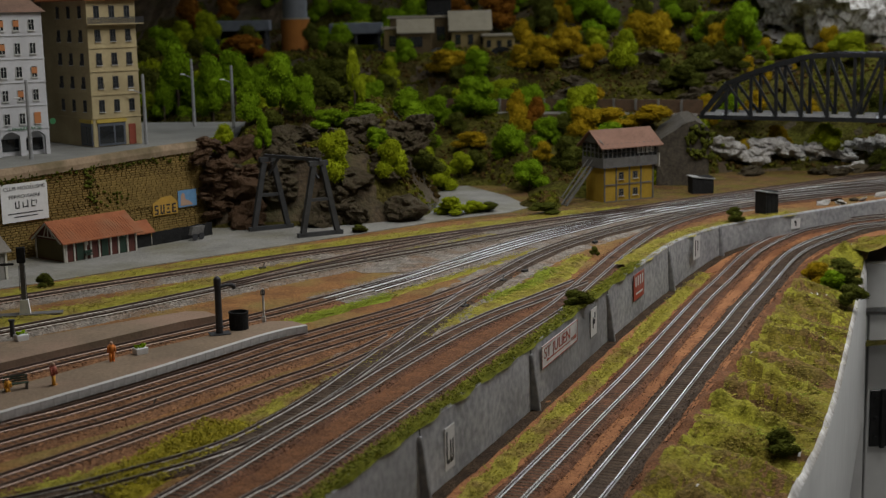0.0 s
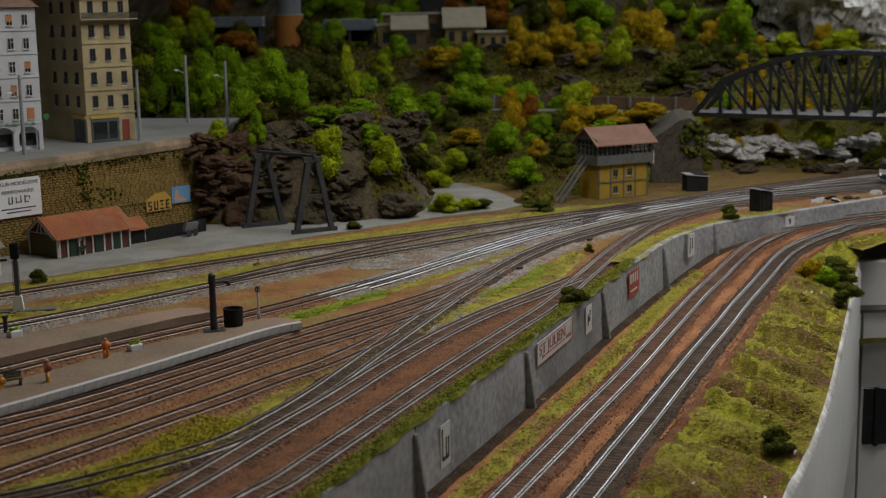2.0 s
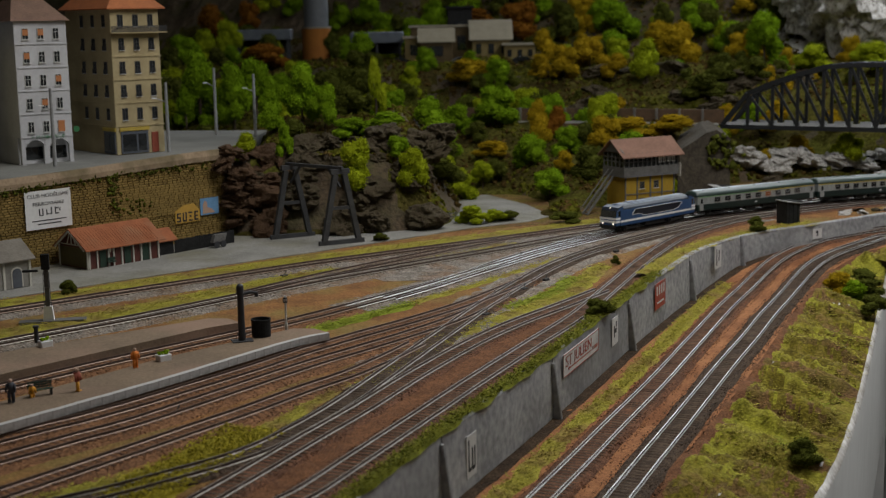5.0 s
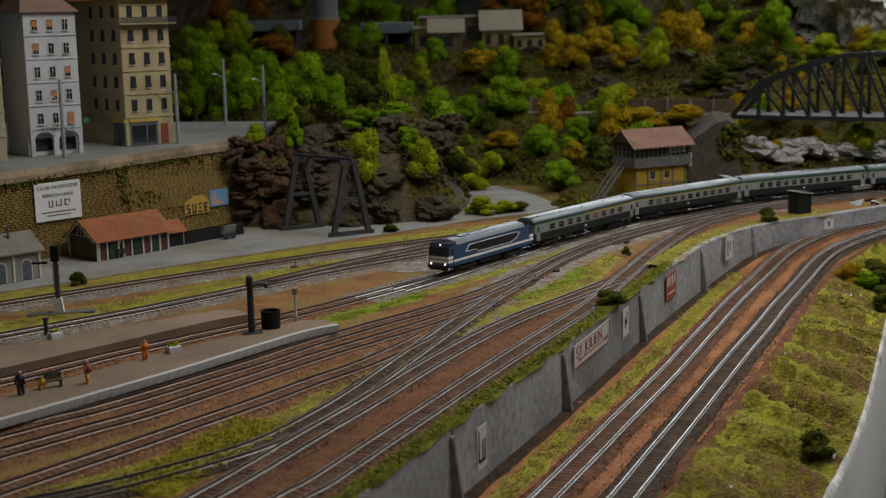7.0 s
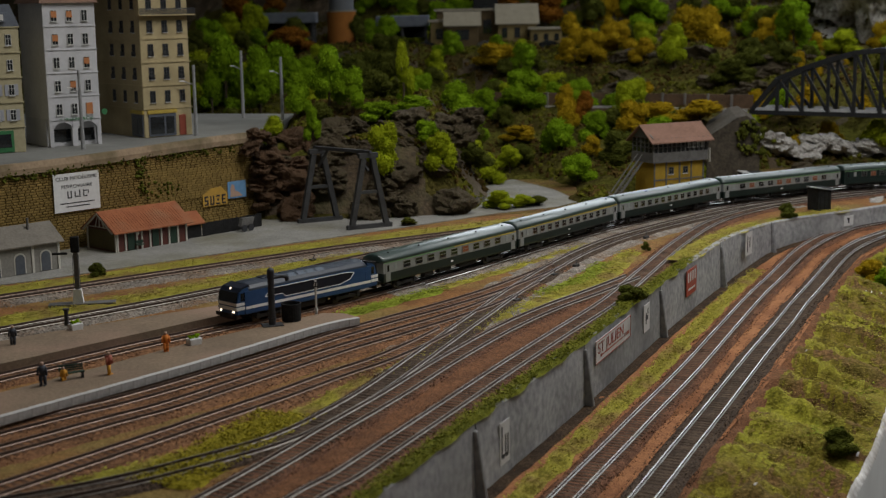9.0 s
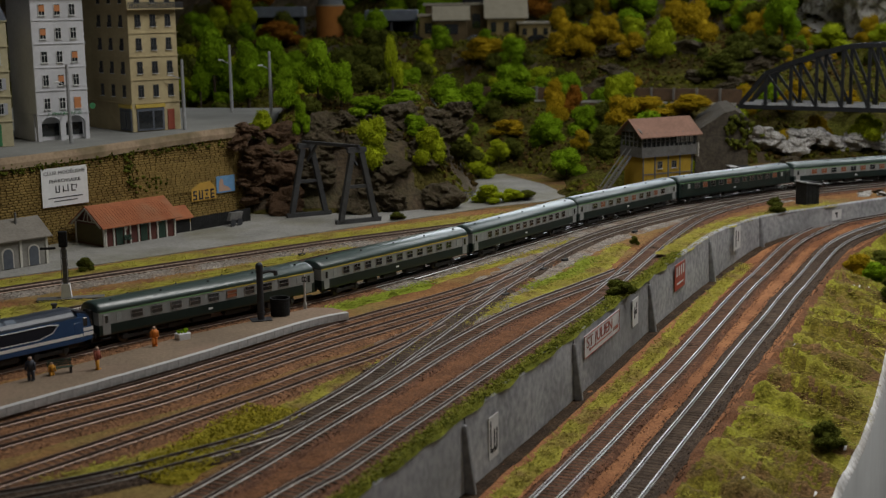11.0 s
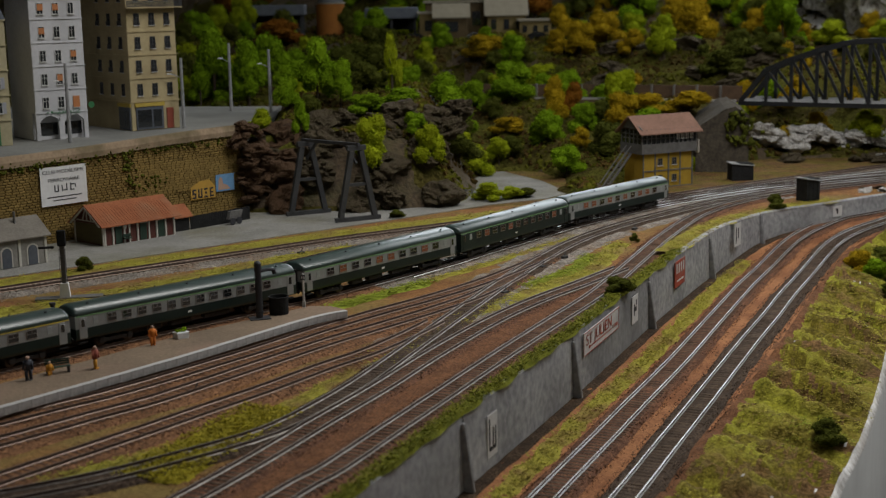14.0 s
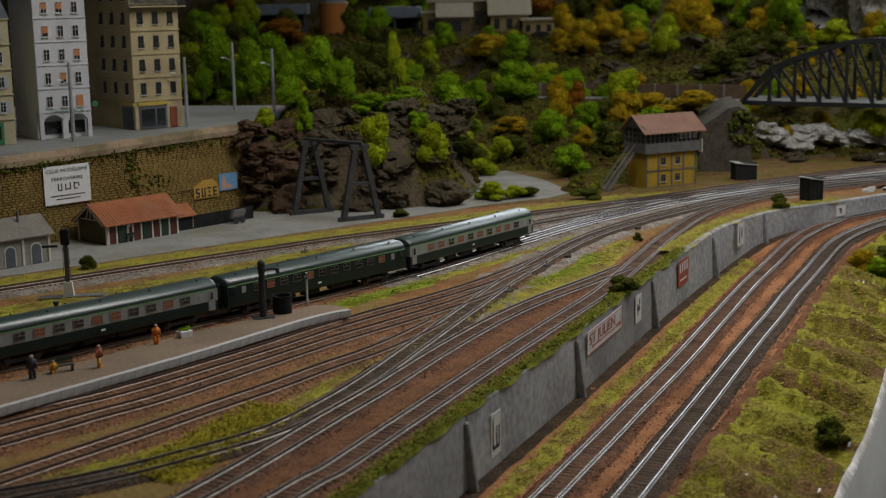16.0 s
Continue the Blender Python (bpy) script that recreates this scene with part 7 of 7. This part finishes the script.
def water_tower():
    c = thing("water_tower", "orange brick water tower with grey tank", "water tower", pose(-0.338, 4.16, 0.188))
    bm = bmesh.new()
    cyl(bm, 0.043, 0.043, 0.102, None, 28)
    part("base", bm, mat("orange_brick", (0.42, 0.17, 0.04), (0.33, 0.13, 0.035), 40, 0.85, bump=0.001), c)
    bm = bmesh.new()
    cyl(bm, 0.037, 0.037, 0.09, pose(0, 0, 0.102), 28)
    part("tank", bm, mat("grey_tank_steel", (0.17, 0.18, 0.2), (0.13, 0.14, 0.155), 40, 0.5), c, "grey steel tank")
    bm = bmesh.new()
    cyl(bm, 0.045, 0.045, 0.004, pose(0, 0, 0.100), 28)
    part("rim", bm, TAN_ROOF, c)


def works_house(x, y, w, d, h, rise, wall, roof, label, turn=0, pitched=True, windows=2):
    c = thing("works_building", label, "building", pose(x, y, 0.188, 0, 0, turn), "works yard buildings")
    bm = bmesh.new()
    box(bm, w, d, h, pose(w / 2, d / 2, 0), 0.001)
    part("wall", bm, wall, c)
    bm = bmesh.new()
    if pitched:
        gable_roof(bm, w, d, h, rise, 0.008, 0.003)
    else:
        prism(bm, [(-0.006, h), (w + 0.006, h), (w + 0.006, h + 0.006), (-0.006, h + 0.006)], d + 0.012, pose(0, -0.006, 0))
    part("roof", bm, roof, c)
    for i in range(windows):
        bm = bmesh.new()
        box(bm, w / windows * 0.42, 0.002, h * 0.4, pose(w * (i + 0.5) / windows, -0.001, h * 0.35))
        part("window", bm, PANE, c)


water_tower()
works_house(0.120, 3.80, 0.105, 0.09, 0.068, 0.045, TAN_WALL, TAN_ROOF, "tan boarded works building with pale pitched roof", 0, True, 3)
works_house(0.205, 3.74, 0.085, 0.05, 0.046, 0.02, TAN_WALL, TAN_ROOF, "low tan annex with flat pale roof", 0, False, 3)
works_house(-0.022, 3.68, 0.085, 0.06, 0.066, 0.028, BROWN_WALL, TAN_ROOF, "brown boarded works shed with pale roof", 0, True, 1)
works_house(-0.065, 3.72, 0.048, 0.05, 0.070, 0.02, TAN_WALL, TAN_ROOF, "narrow tan works shed", 0, False, 1)
works_house(-0.05, 3.86, 0.17, 0.05, 0.098, 0.02, BROWN_WALL, TAN_ROOF, "long brown works hall with pale flat roof", 0, False, 3)
works_house(0.055, 3.95, 0.07, 0.05, 0.15, 0.02, TAR, TAR, "tall black boarded works tower", 0, False, 1)


def open_shed(x, y, w, h, d, label):
    c = thing("open_shed", label, "shed", pose(x, y, 0.188))
    for i in range(3):
        for yy in (0, d):
            bm = bmesh.new()
            box(bm, 0.006, 0.006, h, pose(i * w / 2, yy, 0))
            part("post", bm, IRON, c)
    bm = bmesh.new()
    box(bm, w + 0.02, d + 0.02, 0.03, pose(w / 2, d / 2, h), 0.002)
    part("roof", bm, SLATE, c, "dark flat roof")
    bm = bmesh.new()
    box(bm, w, 0.004, h * 0.55, pose(w / 2, d, h * 0.45))
    part("back_wall", bm, TAR, c)


open_shed(-0.205, 3.78, 0.125, 0.058, 0.09, "dark open-fronted wagon shed")
open_shed(-0.55, 4.0, 0.14, 0.07, 0.06, "dark open shed with pale roof edge at the rock")


def model_car(x, y, turn, paint, label, z=0.19):
    c = thing("car", label, "car", pose(x, y, z, 0, 0, turn), "cars in the works yard")
    bm = bmesh.new()
    prism(bm, [(-0.027, 0.005), (0.027, 0.005), (0.027, 0.011), (0.017, 0.0125), (0.009, 0.0185), (-0.012, 0.0185), (-0.02, 0.0125), (-0.027, 0.011)], 0.021, pose(0, -0.0105, 0))
    bmesh.ops.bevel(bm, geom=bm.edges[:], offset=0.0012, segments=2, affect="EDGES")
    part("body", bm, paint, c)
    bm = bmesh.new()
    prism(bm, [(0.0145, 0.0128), (0.0085, 0.0176), (-0.0115, 0.0176), (-0.0175, 0.0128)], 0.0216, pose(0, -0.0108, 0))
    part("windows", bm, PANE, c)
    for dx in (-0.017, 0.017):
        for sy in (-1, 1):
            bm = bmesh.new()
            cyl(bm, 0.005, 0.005, 0.003, pose(dx, sy * 0.0108, 0.005, 90), 14)
            part("wheel", bm, TAR, c)


CAR_GREY = mat("car_dark_grey", (0.06, 0.065, 0.07), (0.05, 0.055, 0.06), 30, 0.3)
CAR_BLACK = mat("car_black", (0.015, 0.016, 0.018), (0.012, 0.013, 0.014), 30, 0.25)
model_car(0.085, 3.62, 12, CAR_GREY, "dark grey saloon car in the works yard")
model_car(0.245, 3.60, 0, CAR_BLACK, "black saloon car in the works yard")
model_car(-0.075, 3.66, 5, CAR_BLACK, "black saloon car beside the wagon shed")
for x, l in ((-0.16, 0.05), (-0.035, 0.018)):
    c = thing("crate", "yellow wooden crate in the works yard", "crate", pose(x, 3.66, 0.189))
    bm = bmesh.new()
    box(bm, l, 0.02, 0.014, None, 0.001)
    part("box", bm, YELLOW_SIGN, c)


# ---- platform furniture ----
PZ = 0.0065


def water_crane():
    c = thing("water_crane", "black cast iron water crane on the platform", "water crane", pose(-0.184, 1.268, PZ, 0, 0, 18))
    bm = bmesh.new()
    box(bm, 0.020, 0.014, 0.0012, None, 0.0004)
    part("base_plate", bm, IRON, c)
    bm = bmesh.new()
    cyl(bm, 0.0034, 0.0030, 0.050, pose(0, 0, 0.001), 14)
    cyl(bm, 0.0040, 0.0040, 0.002, pose(0, 0, 0.006), 14)
    cyl(bm, 0.0037, 0.0034, 0.006, pose(0, 0, 0.046), 14)
    bmesh.ops.create_uvsphere(bm, u_segments=14, v_segments=8, radius=0.0036, matrix=pose(0, 0, 0.0525))
    part("column", bm, IRON, c)
    bm = bmesh.new()
    rod(bm, (0, 0, 0.0455), (0.010, 0, 0.0470), 0.0016, 10)
    rod(bm, (0.010, 0, 0.0470), (0.0150, 0, 0.0462), 0.0017, 10)
    rod(bm, (0.0150, 0, 0.0466), (0.0158, 0, 0.0425), 0.0021, 10)
    part("spout", bm, IRON, c)


def water_tub():
    c = thing("water_tub", "round black tub beside the water crane", "tub", pose(-0.168, 1.288, PZ))
    bm = bmesh.new()
    n = 24
    prof = [(0.0, 0.0), (0.0092, 0.0), (0.0094, 0.0155), (0.0098, 0.0158), (0.0098, 0.0172), (0.0086, 0.0172), (0.0086, 0.0075), (0, 0.0075)]
    rings = [[bm.verts.new((r * math.cos(k * 6.28319 / n), r * math.sin(k * 6.28319 / n), z)) for k in range(n)] for r, z in prof[1:-1]]
    for a, b in zip(rings, rings[1:]):
        for k in range(n):
            bm.faces.new((a[k], a[(k + 1) % n], b[(k + 1) % n], b[k]))
    bm.faces.new(rings[0])
    bm.faces.new(rings[-1])
    part("tub", bm, TAR, c)


def sign_post():
    c = thing("marker_post", "thin grey post with small dark number board", "post", pose(-0.147, 1.318, PZ - 0.001))
    bm = bmesh.new()
    cyl(bm, 0.0011, 0.0011, 0.034, None, 8)
    box(bm, 0.003, 0.003, 0.006, pose(0, 0, 0))
    part("pole", bm, mat("pale_grey_post", (0.66, 0.65, 0.62), (0.52, 0.51, 0.49), 90, 0.7), c)
    bm = bmesh.new()
    box(bm, 0.0046, 0.0008, 0.0050, pose(0, -0.0014, 0.0275), 0.0002)
    part("board", bm, SIGN_BLACK, c)
    bars_of(c, pose(0, -0.0015, 0), 1, 1, [(-0.0009, 0.0286, 0.0010, 0.0028), (0.0011, 0.0286, 0.0010, 0.0028)], SIGN_WHITE)


def planter(x, y, z=PZ):
    c = thing("planter", "white stone planter with green plants on the platform", "planter", pose(x, y, z - 0.0005, 0, 0, 40))
    bm = bmesh.new()
    prism(bm, [(-0.0055, 0), (0.0055, 0), (0.0062, 0.0062), (-0.0062, 0.0062)], 0.009, pose(0, -0.0045, 0))
    bmesh.ops.bevel(bm, geom=bm.edges[:], offset=0.0005, segments=1, affect="EDGES")
    part("box", bm, SIGN_WHITE, c)
    bm = bmesh.new()
    for i in range(26):
        clump(bm, Vector((random.uniform(-0.0048, 0.0048), random.uniform(-0.0035, 0.0035), 0.0066 + random.uniform(0, 0.0022))), random.uniform(0.0008, 0.0016))
    part("plant", bm, LEAF["green"], c)


def bench(x, y, turn):
    c = thing("platform_bench", "green slatted platform bench", "bench", pose(x, y, PZ, 0, 0, turn))
    for k in range(3):
        bm = bmesh.new()
        box(bm, 0.020, 0.0014, 0.0006, pose(0, -0.003 + k * 0.002, 0.0052))
        part("seat_slat", bm, GREEN_DOOR, c)
        bm = bmesh.new()
        box(bm, 0.020, 0.0006, 0.0014, pose(0, 0.0026, 0.0062 + k * 0.0019))
        part("back_slat", bm, GREEN_DOOR, c)
    for sx in (-1, 1):
        bm = bmesh.new()
        box(bm, 0.001, 0.006, 0.0052, pose(sx * 0.0085, -0.0005, 0))
        part("leg", bm, IRON, c)


def figurine(x, y, z, turn, h, top, trousers, label, bend=0.0):
    """A small painted figure: one mesh of rounded blocks."""
    bm = bmesh.new()
    k = h / 0.020
    for sx in (-1, 1):
        cyl(bm, 0.0013 * k, 0.0016 * k, 0.0088 * k, pose(sx * 0.0014 * k, 0.0008 * sx * k, 0), 10)
        rod(bm, (sx * 0.0031 * k, 0, 0.0155 * k), (sx * 0.0037 * k, -0.0012 * k, 0.0088 * k), 0.00095 * k, 8)
        box(bm, 0.0018 * k, 0.0034 * k, 0.0008 * k, pose(sx * 0.0014 * k, -0.0006 * k, 0))
    legs = len(bm.faces)
    cyl(bm, 0.0022 * k, 0.0029 * k, 0.0080 * k, pose(0, 0, 0.0085 * k), 12)
    bmesh.ops.create_uvsphere(bm, u_segments=10, v_segments=8, radius=0.0017 * k, matrix=pose(0, -0.0003 * k, 0.0183 * k))
    bm.faces.ensure_lookup_table()
    for f in bm.faces:
        z_mid = f.calc_center_median().z
        f.material_index = 2 if z_mid > 0.0168 * k else (1 if z_mid < 0.0086 * k else 0)
    ob = part("figurine", bm, (top, trousers, SIGN_SKIN), None, smooth=True)
    ob.matrix_basis = pose(x, y, z, bend, 0, turn)
    tagged(ob, label, "figurine", "figurines on the platforms")


ORANGE_WEAR = mat("orange_paint", (0.75, 0.22, 0.02), (0.6, 0.17, 0.02), 200, 0.7)
DARK_WEAR = mat("dark_paint", (0.04, 0.045, 0.06), (0.03, 0.03, 0.04), 200, 0.7)
RED_WEAR = mat("red_brown_paint", (0.3, 0.06, 0.03), (0.22, 0.05, 0.025), 200, 0.7)
YELLOW_WEAR = mat("yellow_orange_paint", (0.7, 0.32, 0.02), (0.55, 0.25, 0.02), 200, 0.7)
water_crane()
water_tub()
sign_post()
planter(-0.246, 1.199)
planter(-0.373, 1.272, 0.0045)
bench(-0.326, 1.088, 30)
figurine(-0.266, 1.174, PZ, 20, 0.018, ORANGE_WEAR, ORANGE_WEAR, "figurine in orange work clothes standing on the platform")
figurine(-0.298, 1.099, PZ, 70, 0.0195, RED_WEAR, YELLOW_WEAR, "figurine in red top and yellow trousers")
figurine(-0.331, 1.082, PZ - 0.003, 30, 0.0145, YELLOW_WEAR, YELLOW_WEAR, "small figurine in yellow seated by the bench")
figurine(-0.344, 1.068, PZ, 0, 0.020, DARK_WEAR, DARK_WEAR, "figurine in dark clothes on the platform")
figurine(-0.415, 1.215, 0.0045, 10, 0.018, DARK_WEAR, DARK_WEAR, "figurine in dark blue on the far platform")


def bollard(x, y, z):
    c = thing("lamp_bollard", "short dark post on the platform", "post", pose(x, y, z))
    bm = bmesh.new()
    cyl(bm, 0.0022, 0.002, 0.015, None, 10)
    cyl(bm, 0.003, 0.003, 0.002, pose(0, 0, 0.0148), 10)
    part("post", bm, IRON, c)


bollard(-0.386, 1.288, 0.0045)


def semaphore():
    c = thing("signal_mast", "dark mechanical signal mast on a white base", "signal", pose(-0.412, 1.425, -0.0055, 0, 0, 10))
    bm = bmesh.new()
    prism(bm, [(-0.006, 0), (0.006, 0), (0.004, 0.018), (-0.004, 0.018)], 0.008, pose(0, -0.004, 0))
    part("base", bm, SIGN_WHITE, c, "white painted base")
    bm = bmesh.new()
    box(bm, 0.07, 0.014, 0.004, pose(0.004, 0, -0.001), 0.0005)
    part("footing", bm, GREY_WOOD, c)
    bm = bmesh.new()
    box(bm, 0.0048, 0.0048, 0.055, pose(0, 0, 0.018))
    for k in range(6):
        box(bm, 0.007, 0.001, 0.0008, pose(0, -0.0028, 0.022 + k * 0.008))
    part("mast", bm, GREY_WOOD, c)
    bm = bmesh.new()
    box(bm, 0.009, 0.004, 0.017, pose(0.0, -0.003, 0.058), 0.0008)
    box(bm, 0.016, 0.003, 0.0024, pose(-0.016, -0.003, 0.056), 0.0005)
    part("signal_head", bm, TAR, c)
    bm = bmesh.new()
    for s in (-1, 1):
        rod(bm, (s * 0.004, -0.003, 0.0), (s * 0.003, -0.003, 0.055), 0.0003, 5)
    part("wire", bm, IRON, c)


semaphore()


# ---- street lamps ----
def street_lamp(x, y, h, arm, z=0.1125, turn=0):
    c = thing("street_lamp", "grey concrete street lamp post", "street lamp", pose(x, y, z, 0, 0, turn), "street lamps")
    bm = bmesh.new()
    cyl(bm, 0.0030, 0.0021, h, None, 10)
    part("pole", bm, mat_pole, c)
    bm = bmesh.new()
    rod(bm, (0, 0, h * 0.72), (arm, 0, h * 0.78), 0.0008, 6)
    part("arm", bm, mat_pole, c)
    bm = bmesh.new()
    box(bm, 0.008, 0.003, 0.002, pose(arm * 1.15, 0, h * 0.78 - 0.001), 0.0006)
    part("lamp_head", bm, SIGN_WHITE, c)


mat_pole = mat("grey_concrete_pole", (0.3, 0.3, 0.3), (0.22, 0.22, 0.22), 60, 0.8)
street_lamp(-0.530, 1.915, 0.110, -0.012, turn=20)
street_lamp(-0.404, 2.098, 0.107, -0.016, turn=20)
street_lamp(-0.379, 2.414, 0.118, -0.014)
street_lamp(-0.303, 2.36, 0.108, -0.014)


# ---- ivy and small plants on the town wall ----
def ivy(u, z, w, h, n, k):
    bm = bmesh.new()
    for i in range(n):
        a = random.random()
        p = on_wall(u + random.gauss(0, w), z - h * a + random.gauss(0, 0.003), 0.003).translation
        clump(bm, p, random.uniform(0.0012, 0.0028))
    tagged(part("ivy", bm, LEAF[k]), "trailing green ivy on the stone wall", "ivy", kind="stuff")


random.seed(21)
ivy(0.135, 0.095, 0.005, 0.04, 40, "dark")
ivy(0.165, 0.070, 0.016, 0.02, 28, "dark")
ivy(0.03, 0.104, 0.05, 0.006, 60, "dark")
ivy(0.20, 0.1045, 0.08, 0.004, 80, "dark")
ivy(-0.05, 0.103, 0.03, 0.008, 50, "dark")


# ---- clutter by the tracks ----
def point_motor(x, y, turn):
    c = thing("point_lever", "small dark turnout lever box beside the rails", "point lever", pose(x, y, -0.0055, 0, 0, turn), "turnout levers")
    bm = bmesh.new()
    box(bm, 0.009, 0.005, 0.0035, None, 0.0006)
    part("box", bm, UNDER, c)
    bm = bmesh.new()
    rod(bm, (0, 0, 0.003), (0.004, 0.001, 0.0075), 0.0006, 6)
    part("lever", bm, UNDER, c)


for x, y, tn in ((-0.062, 1.70, 40), (-0.21, 1.062, 45), (0.055, 1.41, 50), (0.105, 1.545, 55), (0.135, 1.60, 50), (0.19, 1.41, 60), (0.245, 1.79, 50), (0.335, 1.935, 40), (-0.185, 1.66, 40), (0.115, 1.76, 50)):
    point_motor(x, y, tn)


def pole_fence():
    f = thing("path_fence", "small grey wooden fence beside the path", "fence", pose(0.018, 2.11, -0.0046, 0, 0, 20))
    for i in range(4):
        bm = bmesh.new()
        box(bm, 0.002, 0.002, 0.013, pose(i * 0.010, 0, 0))
        part("post", bm, GREY_WOOD, f)
    for z in (0.005, 0.010):
        bm = bmesh.new()
        box(bm, 0.032, 0.001, 0.0014, pose(0.015, 0, z))
        part("rail", bm, GREY_WOOD, f)


pole_fence()
motions()
